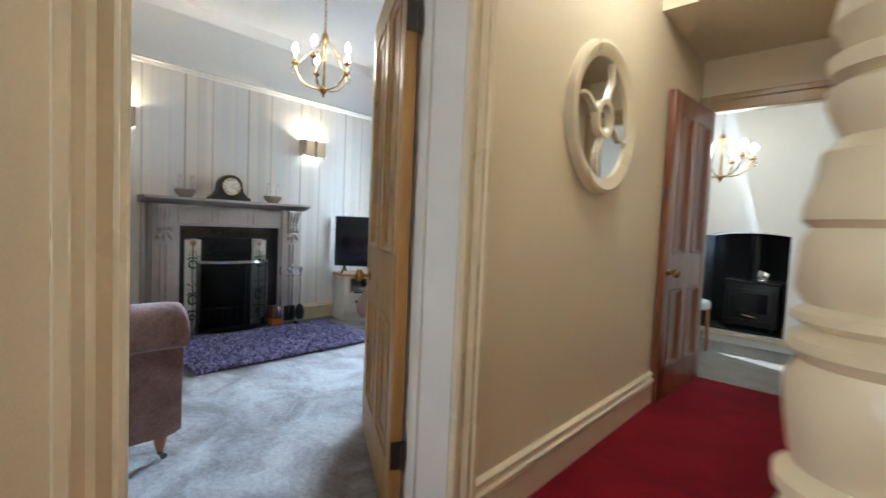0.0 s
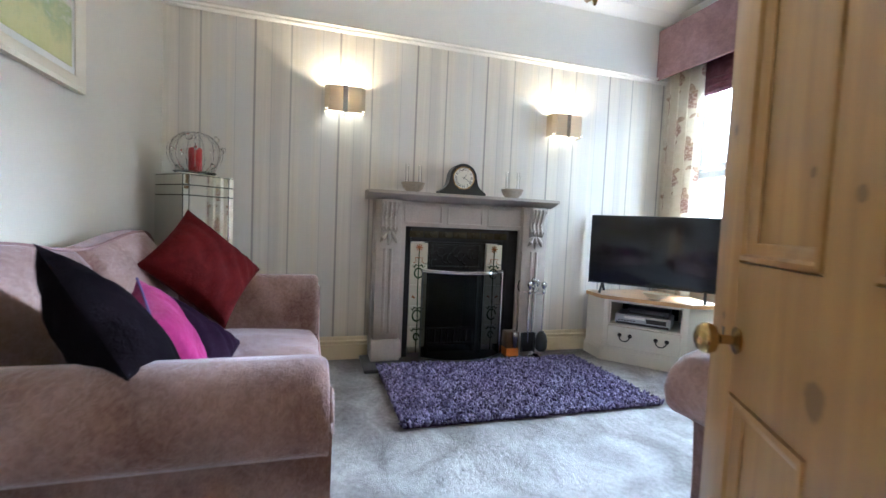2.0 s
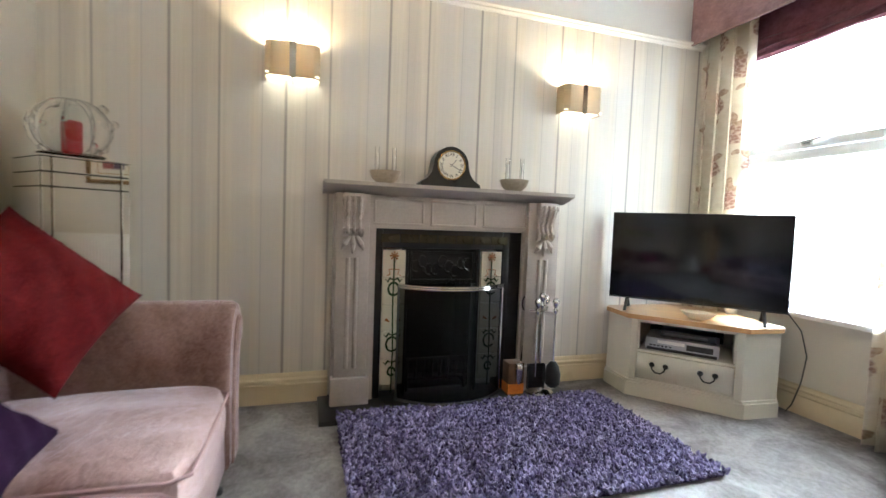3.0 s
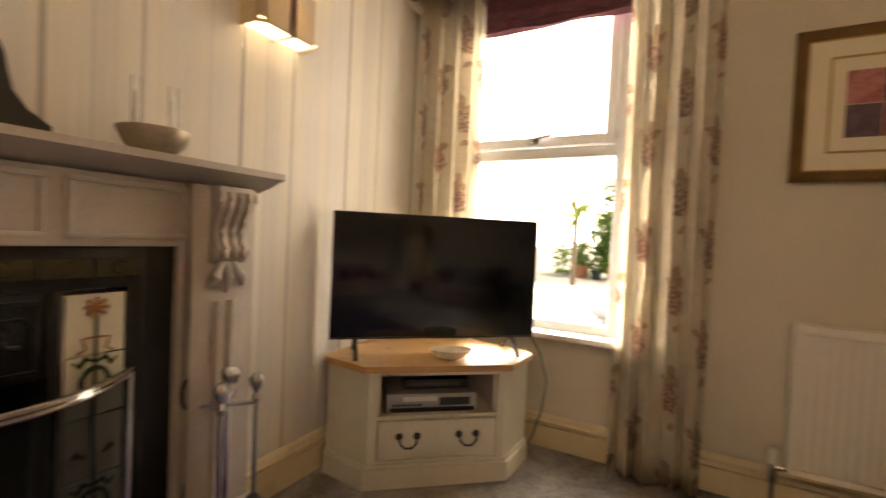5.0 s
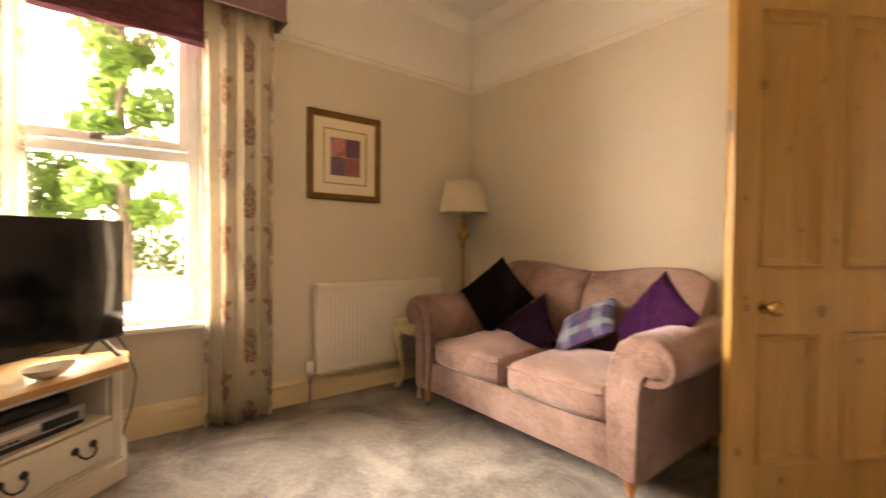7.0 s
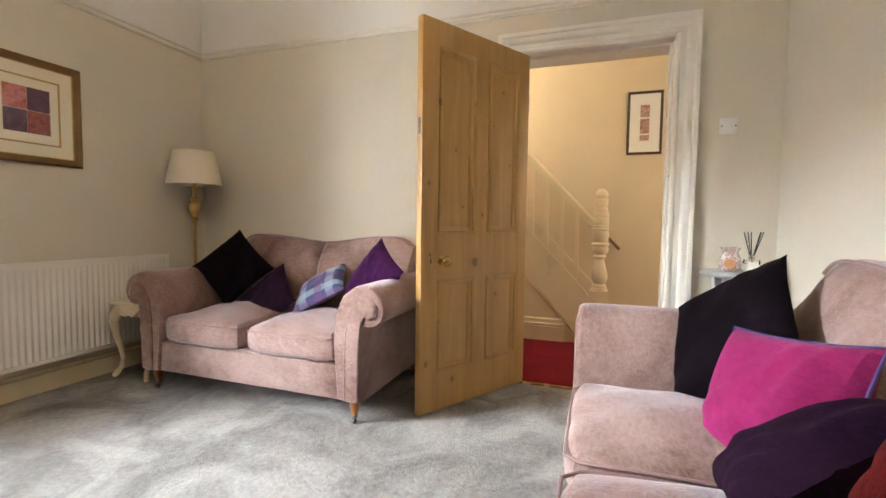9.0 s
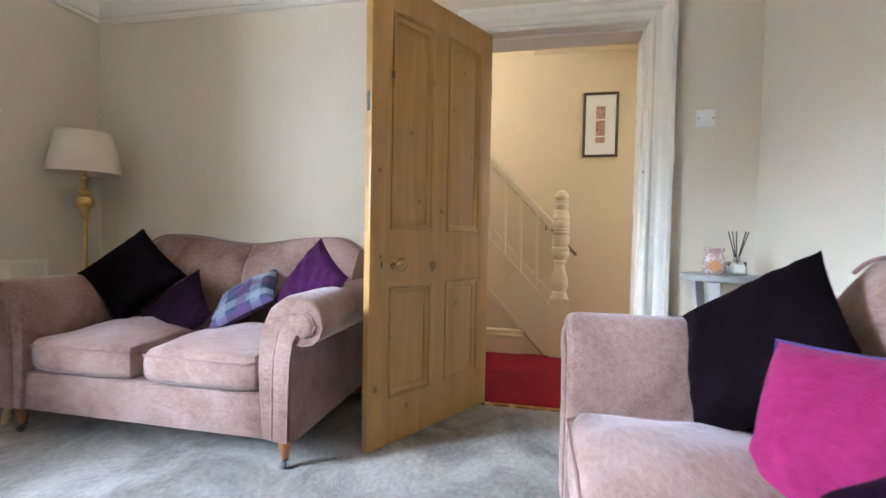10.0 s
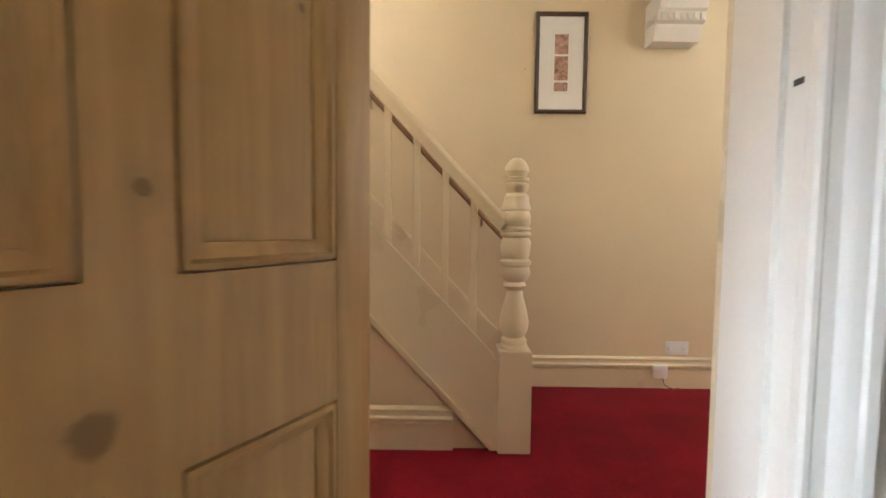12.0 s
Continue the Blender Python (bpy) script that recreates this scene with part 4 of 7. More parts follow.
# fireside tools
t = thing("companion_set", pose(-3.985, 2.25, 0.0265), "fireside tool stand with shovel, brush, tongs and poker", "fire tools")
part("base", lathe(bm_new(), [(0.085, 0), (0.088, 0.008), (0.07, 0.022), (0.025, 0.036), (0.0, 0.038)], seg=24), "chrome", t, "domed steel base")
part("post", tube(bm_new(), [(0, 0, 0.03), (0, 0, 0.52)], 0.009, 8), "chrome", t)
b = bm_new()
bar(b, (-0.055, -0.06, 0.50), (0.055, 0.06, 0.50), 0.014, 0.009)
bar(b, (-0.055, 0.06, 0.50), (0.055, -0.06, 0.50), 0.014, 0.009)
part("hanger_arm", b, "chrome", t)
BALL = [(0.007, 0.0), (0.014, 0.02), (0.008, 0.038), (0.015, 0.05), (0.022, 0.066), (0.022, 0.08), (0.012, 0.096), (0.0, 0.10)]
part("finial", lathe(bm_new(), [(r, z + 0.52) for r, z in BALL], seg=16), "chrome", t)
for px_, py_, end in ((0.055, 0.06, "brush"), (-0.055, 0.06, "poker"), (0.055, -0.06, "shovel"), (-0.055, -0.06, "tongs")):
    b = bm_new()
    if end == "tongs":
        for sg in (-1, 1):
            tube(b, [(px_, py_ + sg * 0.006, 0.50), (px_, py_ - sg * 0.03, 0.28), (px_, py_ - sg * 0.045, 0.10)], 0.006, 6)
            tube(b, [(px_, py_ + sg * 0.026 + 0.022 * math.cos(a), 0.545 + 0.045 * math.sin(a)) for a in [i * math.pi / 7 for i in range(14)]], 0.006, 6, True)
    else:
        tube(b, [(px_, py_, 0.12), (px_, py_, 0.50)], 0.0065, 8)
        lathe(b, [(r, z + 0.495) for r, z in BALL], (px_, py_, 0), 14)
    tool = part(end, b, "iron" if end == "tongs" else "chrome", t)
    if end == "brush":
        part("bristles", lathe(bm_new(), [(0.03, 0.05), (0.046, 0.07), (0.048, 0.13), (0.036, 0.18), (0.016, 0.205)], (px_, py_, 0), 18), "blackplastic", tool, "black bristle head")
    if end == "shovel":
        b = a_box(px_ - 0.004, px_ + 0.004, py_ - 0.055, py_ + 0.055, 0.05, 0.20, 0.003)
        for sg in (-1, 1):
            box(b, px_ + 0.004, px_ + 0.022, py_ + sg * 0.0525 - 0.0025, py_ + sg * 0.0525 + 0.0025, 0.05, 0.20)
        part("blade", b, "iron", tool, "black steel blade")
fl = thing("firelighter_carton", pose(-3.99, 2.075, 0.0265), "small brown firelighter carton with an orange band and tin scoop", "carton")
part("carton", a_box(-0.045, 0.045, -0.05, 0.05, 0, 0.20, 0.003), plain("brown_card", (0.11, 0.06, 0.035), 0.5, big=12, fine=40, var=0.4), fl)
part("printed_band", a_box(-0.046, 0.0465, -0.051, 0.051, 0.015, 0.075), plain("bright_orange_print", (0.75, 0.22, 0.03), 0.5, var=0.25), fl, "bright orange band")
part("tin_scoop", lathe(bm_new(), [(0.012, 0.08), (0.02, 0.10), (0.026, 0.16), (0.026, 0.19), (0.02, 0.2)], (0.055, 0.01, 0), 14), "chrome", fl, "steel scoop")

# mantel things
ck = thing("mantel_clock", pose(-4.10, 1.652, 1.2525), "dark wooden dome-topped mantel clock with a white dial", "clock")
prof = [(-0.182, 0), (0.182, 0), (0.182, 0.022), (0.17, 0.03), (0.14, 0.05), (0.115, 0.085), (0.105, 0.13)]
prof += [(0.105 * math.cos(radians(a)), 0.13 + 0.105 * math.sin(radians(a))) for a in range(15, 180, 15)] + [(-0.105, 0.13), (-0.115, 0.085), (-0.14, 0.05), (-0.17, 0.03), (-0.182, 0.022)]
M["clockcase"] = plain("dark_ebonised_wood", (0.022, 0.020, 0.018), 0.3, big=10, var=0.3, coat=0.3)
part("case", prism(bm_new(), prof, -0.05, 0.05, m=pose(0, 0, 0, 90, 0, 90)), "clockcase", ck)
DX = 0.0505
part("dial", lathe(bm_new(), [(0.078, 0), (0.078, 0.003), (0, 0.0035)], seg=32, m=Matrix.Translation((DX, 0, 0.128)) @ pose(0, 0, 0, 0, 90)), plain("white_dial", (0.80, 0.77, 0.68), 0.4, var=0.03, relief=0), ck, "white dial")
b = tube(bm_new(), [(DX + 0.003, 0.081 * math.cos(i * math.pi / 16), 0.128 + 0.081 * math.sin(i * math.pi / 16)) for i in range(32)], 0.005, 6, True)
part("bezel", b, "brass", ck, "thin brass bezel")


def flat_text(s, size):
    c = bpy.data.curves.new("numeral", "FONT")
    c.body, c.size, c.align_x, c.align_y, c.extrude = s, size, "CENTER", "CENTER", 0.0004
    o = bpy.data.objects.new("numeral", c)
    scene.collection.objects.link(o)
    me = bpy.data.meshes.new_from_object(o.evaluated_get(bpy.context.evaluated_depsgraph_get()))
    bpy.data.objects.remove(o)
    return me


for k, s in enumerate(("XII", "I", "II", "III", "IIII", "V", "VI", "VII", "VIII", "IX", "X", "XI")):
    me = flat_text(s, 0.027)
    me.materials.clear()
    me.materials.append(M["blackplastic"])
    a = radians(30 * k)
    part("numeral", me, None, ck, at=Matrix.Translation((DX + 0.0042, 0.061 * math.sin(a), 0.128 + 0.061 * math.cos(a))) @ pose(0, 0, 0, 90, 0, 90) @ pose(0, 0, 0, 0, 0, -30 * k))
for ln, ang, wd in ((0.040, 40, 0.010), (0.058, 118, 0.007)):
    a = radians(ang)
    part("clock_hand", bar(bm_new(), (DX + 0.006, -0.012 * math.sin(a), 0.128 - 0.012 * math.cos(a)), (DX + 0.006, ln * math.sin(a), 0.128 + ln * math.cos(a)), wd, 0.0016), "blackplastic", ck)
bowl_prof = [(0.0, 0.0), (0.045, 0.0), (0.05, 0.006), (0.074, 0.03), (0.087, 0.062), (0.088, 0.070), (0.083, 0.070), (0.07, 0.036), (0.0, 0.026)]
M["bowl"] = plain("brushed_champagne_metal", (0.42, 0.36, 0.28), 0.36, 0.85, big=10, var=0.25)
for y in (1.273, 2.063):
    bw = thing("candle_bowl", pose(-4.07, y, 1.2525), "brushed metal bowl holding clear glass candle tubes", "bowl", "candle bowls on the mantel")
    part("bowl", lathe(bm_new(), bowl_prof, seg=32), "bowl", bw)
    for dy in (-0.048, 0.048):
        part("glass_tube", lathe(bm_new(), [(0.012, 0.030), (0.012, 0.20), (0.010, 0.20), (0.010, 0.034)], (0.0, dy, 0), 12), "glass", bw, "clear glass tube")
        part("candle", lathe(bm_new(), [(0.007, 0.036), (0.007, 0.16), (0.002, 0.165)], (0.0, dy, 0), 10), "candle", bw, "slim white candle")

# wall lights
diffuse_m = glow("lit_diffuser", (1.0, 0.86, 0.62), 2.2)
for y in (0.775, 2.54):
    sc = thing("wall_light", pose(W, y, 1.78), "lit oatmeal fabric wall light with a steel strap", "wall light", "wall lights over the fireplace")
    b = bm_new()
    D, HWD, HT, TH = 0.115, 0.138, 0.175, 0.004
    plan = [(0.0, -HWD), (D - 0.03, -HWD), (D, -HWD + 0.03), (D, HWD - 0.03), (D - 0.03, HWD), (0.0, HWD)]
    inn = [(0.0, -HWD + TH), (D - 0.03 - TH * 0.4, -HWD + TH), (D - TH, -HWD + 0.03 + TH * 0.4), (D - TH, HWD - 0.03 - TH * 0.4), (D - 0.03 - TH * 0.4, HWD - TH), (0.0, HWD - TH)]
    vo = [[b.verts.new((x, yy, z)) for x, yy in pl] for pl in (plan, inn) for z in (0, HT)]
    for i in range(5):
        b.faces.new((vo[0][i], vo[0][i + 1], vo[1][i + 1], vo[1][i]))
        b.faces.new((vo[2][i + 1], vo[2][i], vo[3][i], vo[3][i + 1]))
        b.faces.new((vo[0][i + 1], vo[0][i], vo[2][i], vo[2][i + 1]))
        b.faces.new((vo[1][i], vo[1][i + 1], vo[3][i + 1], vo[3][i]))
    shade_m, nt, bs = nodes_of("lit_oatmeal_fabric")
    setv(bs, Base_Color=(0.46, 0.40, 0.31, 1), Roughness=0.9)
    tr = nt.nodes.new("ShaderNodeBsdfTranslucent")
    tr.inputs[0].default_value = (0.60, 0.54, 0.44, 1)
    mx = nt.nodes.new("ShaderNodeMixShader")
    mx.inputs[0].default_value = 0.2
    nt.links.new(bs.outputs[0], mx.inputs[1])
    nt.links.new(tr.outputs[0], mx.inputs[2])
    nt.links.new(mx.outputs[0], nt.nodes["Material Output"].inputs[0])
    part("shade", b, shade_m, sc, "oatmeal fabric shade")
    b = bm_new()
    box(b, D, D + 0.003, -0.016, 0.016, -0.004, HT + 0.002)
    box(b, 0.0, D, -0.006, 0.006, -0.006, -0.002)
    box(b, 0.0, 0.012, -0.05, 0.05, 0.05, 0.15, 0.003)
    part("bracket", b, "chrome", sc, "steel strap and backplate")
    part("diffuser", a_box(0.004, D - 0.006, -HWD + 0.006, HWD - 0.006, 0.012, 0.015), diffuse_m, sc, "glowing white diffuser")
    part("bulb", lathe(bm_new(), [(0.010, 0.075), (0.020, 0.10), (0.022, 0.12), (0.012, 0.145), (0.0, 0.15)], (0.075, 0.05, 0), 12), glow("lit_bulb", (1.0, 0.8, 0.52), 18), sc, "lit bulb")

# ---- chandelier ----
M["bulbglow"] = glow("candle_bulb_glow", (1.0, 0.86, 0.66), 30)


def chandelier(m, label, arms, reach, mat, ceiling, fat=1.0):
    c = thing("chandelier", m, label, "chandelier")
    part("stem", lathe(bm_new(), [(0.0, 0.0), (0.006, 0.004), (0.010, 0.02), (0.022, 0.035), (0.034, 0.05), (0.030, 0.062), (0.012, 0.07), (0.009, 0.10), (0.009, 0.36), (0.018, 0.38), (0.024, 0.40), (0.018, 0.425), (0.008, 0.44), (0.006, 0.47)], seg=16), mat, c)
    b = bm_new()
    z, k = 0.47, 0
    while z < ceiling - 0.05:
        pts = [((0.008 * math.sin(a) if k % 2 else 0.0), (0.0 if k % 2 else 0.008 * math.sin(a)), z + 0.016 + 0.016 * math.cos(a)) for a in [i * math.pi / 4 for i in range(8)]]
        tube(b, pts, 0.0022, 5, True)
        z, k = z + 0.026, k + 1
    part("chain", b, mat, c, "link chain")
    part("ceiling_rose", lathe(bm_new(), [(0.012, ceiling - 0.05), (0.05, ceiling - 0.02), (0.055, ceiling - 0.002), (0.0, ceiling - 0.001)], seg=20), mat, c)
    for i in range(arms):
        a = radians(360 / arms * i + 20)
        ca, sa = math.cos(a), math.sin(a)
        pr = [(0.02, 0.055), (0.06, 0.055), (0.11, 0.07), (0.155, 0.11), (0.182, 0.165), (0.19, 0.205)]
        b = tube(bm_new(), [(r * reach / 0.19 * ca, r * reach / 0.19 * sa, z) for r, z in pr], 0.0055, 8)
        tube(b, [((reach * k) * ca, (reach * k) * sa, z) for k, z in ((0.03, 0.40), (0.35, 0.34), (0.72, 0.25), (0.92, 0.20))], 0.0028, 6)
        tube(b, [((reach + 0.006 + 0.022 * math.sin(q)) * ca, (reach + 0.006 + 0.022 * math.sin(q)) * sa, 0.165 - 0.02 * math.cos(q)) for q in [j * 0.5 for j in range(9)]], 0.003, 6)
        lathe(b, [(0.004, 0.19), (0.024, 0.205), (0.026, 0.212), (0.012, 0.216), (0.012, 0.235)], (reach * ca, reach * sa, 0), 12)
        arm = part("arm", b, mat, c, "scrolled arm with a drip pan")
        part("candle_sleeve", lathe(bm_new(), [(0.010, 0.235), (0.010, 0.275), (0.004, 0.277)], (reach * ca, reach * sa, 0), 10), "candle", arm)
        part("bulb", lathe(bm_new(), [(0.008 * fat, 0.277), (0.017 * fat, 0.292), (0.018 * fat, 0.31), (0.010 * fat, 0.335), (0.0, 0.35)], (reach * ca, reach * sa, 0), 12), "bulbglow", arm, "lit candle bulb")
    return c


chandelier(pose(-2.51, 1.65, 1.945), "lit brass chandelier on a chain", 5, 0.19, "brass", TOP - 1.945)
# bulbs fattened on this one so their shape takes in the bloom round them
chandelier(pose(-0.70, 4.62, 1.60), "lit brass candle chandelier hanging in the dining room", 6, 0.24, "brass", 2.9 - 1.60, 1.7)

# ---- sofas ----
def cushion(w, d, h, seed=0, crown=1.0, nx=24, ny=24, edge=0.012):
    """A soft pillow: pinched towards its seam, fuller in the middle."""
    b = bm_new()
    rnd = random.Random(seed)
    ph = [rnd.uniform(0, 6.28) for _ in range(4)]
    tops, bots = [], []
    for side, store in ((1, tops), (-1, bots)):
        for j in range(ny + 1):
            row = []
            for i in range(nx + 1):
                u, v = i / nx * 2 - 1, j / ny * 2 - 1
                rim = max(0.0, (1 - abs(u) ** 2.7) * (1 - abs(v) ** 2.7)) ** 0.6
                inx, iny = 1 - 0.075 * (1 - abs(u) ** 2.2), 1 - 0.075 * (1 - abs(v) ** 2.2)
                wob = 0.06 * math.sin(3 * u + ph[0]) * math.sin(2.4 * v + ph[1]) + 0.03 * math.sin(7 * u + ph[2] + 3 * v)
                z = side * (edge * 0.2 + h / 2 * rim * (crown + wob))
                z += side * 0.012 * rim * math.sin(11 * abs(u * v) + 9 * (u - v) + ph[3]) * (0.25 + abs(u * v))
                row.append(b.verts.new((u * w / 2 * iny, v * d / 2 * inx, z)))
            store.append(row)
        for j in range(ny):
            for i in range(nx):
                f = (store[j][i], store[j][i + 1], store[j + 1][i + 1], store[j + 1][i])
                b.faces.new(f if side > 0 else f[::-1])
    bmesh.ops.remove_doubles(b, verts=b.verts, dist=edge * 0.5)
    return b


def block_cushion(x0, x1, y0, y1, z0, z1, seed=0, puff=0.03, n=12, corner=4.0):
    """A boxed seat cushion with rounded sides and a domed top."""
    b = bm_new()
    rnd = random.Random(seed)
    ph = [rnd.uniform(0, 6.28) for _ in range(4)]
    cx, cy, cz, hx, hy, hz = (x0 + x1) / 2, (y0 + y1) / 2, (z0 + z1) / 2, (x1 - x0) / 2, (y1 - y0) / 2, (z1 - z0) / 2
    bmesh.ops.create_cube(b, size=2.0)
    bmesh.ops.subdivide_edges(b, edges=b.edges, cuts=n, use_grid_fill=True)
    for v in b.verts:
        x, y, z = v.co
        k = (abs(x) ** corner + abs(y) ** corner + abs(z) ** corner) ** (1 / corner)
        m = max(abs(x), abs(y), abs(z))
        s = 0.35 + 0.65 * m / k if k else 1
        x, y, z = x * (0.06 + 0.94 * s), y * (0.06 + 0.94 * s), z * (0.2 + 0.8 * s)
        dome = (1 - min(1, abs(x)) ** 2) * (1 - min(1, abs(y)) ** 2)
        wob = 0.006 * math.sin(4 * x + ph[0]) * math.sin(3.3 * y + ph[1]) + 0.004 * math.sin(9 * x + 4 * y + ph[2])
        v.co = (cx + x * hx, cy + y * hy, cz + z * hz + (puff * dome + wob) * (1 if z > 0 else 0.15))
    return b


def back_height(x):
    """Low in the middle, rising towards each shoulder and rounded off at the ends."""
    a = abs(x)
    return 0.902 + 0.022 * (1 - math.cos(math.pi * min(1.0, a / 0.48))) - 0.06 * max(0.0, (a - 0.54) / 0.16) ** 2.4


def sofa(m, label):
    s = thing("sofa", m, label, "sofa", "pair of velvet sofas")
    L, F, B = 0.74, 0.47, -0.42
    # base and front rail
    part("base", a_box(-L + 0.04, L - 0.04, B, F - 0.03, 0.12, 0.31, 0.015, 2), "velvet", s)
    # arms: an S-shaped section that curls over outwards
    for sg in (-1, 1):
        sec = [(0.60, 0.315), (0.595, 0.42), (0.60, 0.52), (0.615, 0.60), (0.65, 0.672), (0.71, 0.715), (0.77, 0.722), (0.83, 0.705), (0.875, 0.665), (0.89, 0.615), (0.875, 0.565), (0.845, 0.538), (0.805, 0.528), (0.770, 0.531), (0.750, 0.49), (0.745, 0.34), (0.742, 0.12), (0.62, 0.12)]
        b = bm_new()
        ys = [(B + 0.02, 1.0), (F - 0.10, 1.0), (F - 0.035, 1.0), (F - 0.012, 0.988), (F + 0.002, 0.965), (F + 0.008, 0.93)]
        cx, cz = 0.74, 0.45
        rings = [[b.verts.new((sg * (cx + (x - cx) * k), y, cz + (z - cz) * k)) for x, z in sec] for y, k in ys]
        n = len(sec)
        for a, c in zip(rings, rings[1:]):
            for i in range(n):
                b.faces.new((a[i], a[(i + 1) % n], c[(i + 1) % n], c[i]))
        b.faces.new(rings[0])
        b.faces.new(rings[-1][::-1])
        arm = part("arm", b, "velvet", s, "scrolled arm")
        # padded facing set into the front of the scroll
        face = [(0.668, 0.13), (0.668, 0.36), (0.672, 0.48), (0.69, 0.565), (0.718, 0.62), (0.755, 0.652), (0.797, 0.66), (0.832, 0.645), (0.85, 0.61), (0.84, 0.575), (0.812, 0.562), (0.785, 0.575), (0.762, 0.545), (0.748, 0.47), (0.738, 0.34), (0.735, 0.13)]
        fc = (sum(x for x, _ in face) / 16, sum(z for _, z in face) / 16)
        b = bm_new()
        rings = [[b.verts.new((sg * (x + (fc[0] - x) * k * 0.3), F + y, z + (fc[1] - z) * k * 0.06)) for x, z in face] for y, k in ((-0.02, 0), (0.008, 0), (0.016, 0.25), (0.02, 0.8))]
        for a, c in zip(rings, rings[1:]):
            for i in range(16):
                b.faces.new((a[i], a[(i + 1) % 16], c[(i + 1) % 16], c[i]))
        b.faces.new(rings[-1])
        b.faces.new(rings[0][::-1])
        part("arm_facing", b, "velvet", arm, "padded scroll facing")
        part("arm_piping", tube(bm_new(), [(sg * x, F + 0.010, z) for x, z in face[:13]], 0.006, 6), "velvet", arm, "rolled seam round the facing")
    # back: two humps
    b = bm_new()
    nx, prof = 64, []
    front, back = [], []
    for i in range(nx + 1):
        x = (i / nx * 2 - 1) * 0.70
        hump = back_height(x)
        col = []
        for y, z in ((B + 0.30, 0.31), (B + 0.255, 0.55), (B + 0.20, 0.75), (B + 0.145, hump - 0.06), (B + 0.105, hump - 0.012), (B + 0.07, hump), (B + 0.03, hump - 0.012), (B + 0.0, hump - 0.06), (B - 0.01, 0.5), (B + 0.0, 0.13)):
            col.append(b.verts.new((x, y + ((0.022 * (1 - (x / 0.35 - math.copysign(1, x)) ** 2) - 0.035 * math.exp(-(x / 0.022) ** 2) + 0.006 * math.sin(14 * x + 9 * z)) if 0.5 < z < hump - 0.005 and y > B + 0.1 else 0), z - (0.014 * math.exp(-(x / 0.02) ** 2) if z > 0.8 else 0))))
        front.append(col)
    for a, c in zip(front, front[1:]):
        for k in range(len(a) - 1):
            b.faces.new((a[k], a[k + 1], c[k + 1], c[k]))
        b.faces.new((a[-1], a[0], c[0], c[-1]))
    b.faces.new(front[0][::-1])
    b.faces.new(front[-1])
    bk = part("backrest", b, "velvet", s, "double-humped back")
    pts = []
    for i in range(41):
        x = (i / 40 * 2 - 1) * 0.69
        hump = back_height(x)
        pts.append((x, B + 0.118, hump - 0.008))
    part("back_piping", tube(bm_new(), pts, 0.006, 6), "piping", bk, "darker piping along the back")
    for sg in (-1, 1):
        x0, x1 = sorted((sg * 0.006, sg * 0.606))
        sc = part("seat_cushion", block_cushion(x0, x1, B + 0.24, F + 0.022, 0.305, 0.458, 3 + sg, 0.052, 14, 4), "velvet", s)
        z = 0.437
        part("seat_piping", tube(bm_new(), [(x0 + 0.008, B + 0.36, z + 0.012), (x0 + 0.008, F - 0.14, z + 0.008), (x0 + 0.016, F - 0.03, z), (x0 + 0.05, F + 0.012, z - 0.002), (x1 - 0.05, F + 0.012, z - 0.002), (x1 - 0.016, F - 0.03, z), (x1 - 0.008, F - 0.14, z + 0.008), (x1 - 0.008, B + 0.36, z + 0.012)], 0.005, 6), "piping", sc, "piped cushion edge")
    part("front_rail", a_box(-0.655, 0.655, F - 0.03, F - 0.008, 0.125, 0.305, 0.008), "velvet", s)
    for sx, yy in ((-1, F - 0.05), (1, F - 0.05), (-1, B + 0.06), (1, B + 0.06)):
        leg = part("leg", lathe(bm_new(), [(0.028, 0.125), (0.030, 0.11), (0.026, 0.085), (0.016, 0.045), (0.015, 0.04)], (sx * 0.69, yy, 0), 14), "legwood", s, "turned orange wooden leg")
        b = lathe(bm_new(), [(0.013, 0.045), (0.013, 0.028), (0.004, 0.026)], (sx * 0.69, yy, 0), 10)
        lathe(b, [(0.0, -0.011), (0.0135, -0.009), (0.0135, 0.009), (0.0, 0.011)], seg=14, m=Matrix.Translation((sx * 0.69, yy + 0.012, 0.0136)) @ pose(0, 0, 0, 0, 90))
        part("castor", b, "darksteel", leg, "dark castor")
    return s


sofa(pose(-2.672, 0.135, 0), "mauve-pink crushed velvet two-seater sofa piled with dark cushions")
sofa(pose(-1.40, 2.40, 0, 0, 0, 90), "mauve-pink crushed velvet two-seater sofa behind the open door")


def throw(mat, m, w, d, h, label, seed, trim=None):
    c = thing("cushion", m, label, "cushion", "scatter cushions")
    part("cover", cushion(w, d, h, seed), mat, c)
    if trim:
        e = []
        for i in range(48):
            a = i / 48 * 4
            k, u = int(a), a % 1 * 2 - 1
            x, y = ((u, -1), (1, u), (-u, 1), (-1, -u))[k]
            e.append((x * w / 2 * (1 - 0.075 * (1 - abs(y) ** 2.2)), y * d / 2 * (1 - 0.075 * (1 - abs(x) ** 2.2)), 0))
        part("trim", tube(bm_new(), e, 0.004, 6, True), trim, c, "contrasting edge")
    return c


def lean(x, y, z, yaw, tilt, spin=0.0):
    """Stands on its edge facing along yaw, tipped back by tilt, turned in its own plane by spin."""
    return pose(x, y, z, 0, 0, yaw) @ pose(0, 0, 0, 90 - tilt) @ pose(0, 0, 0, 0, 0, spin)


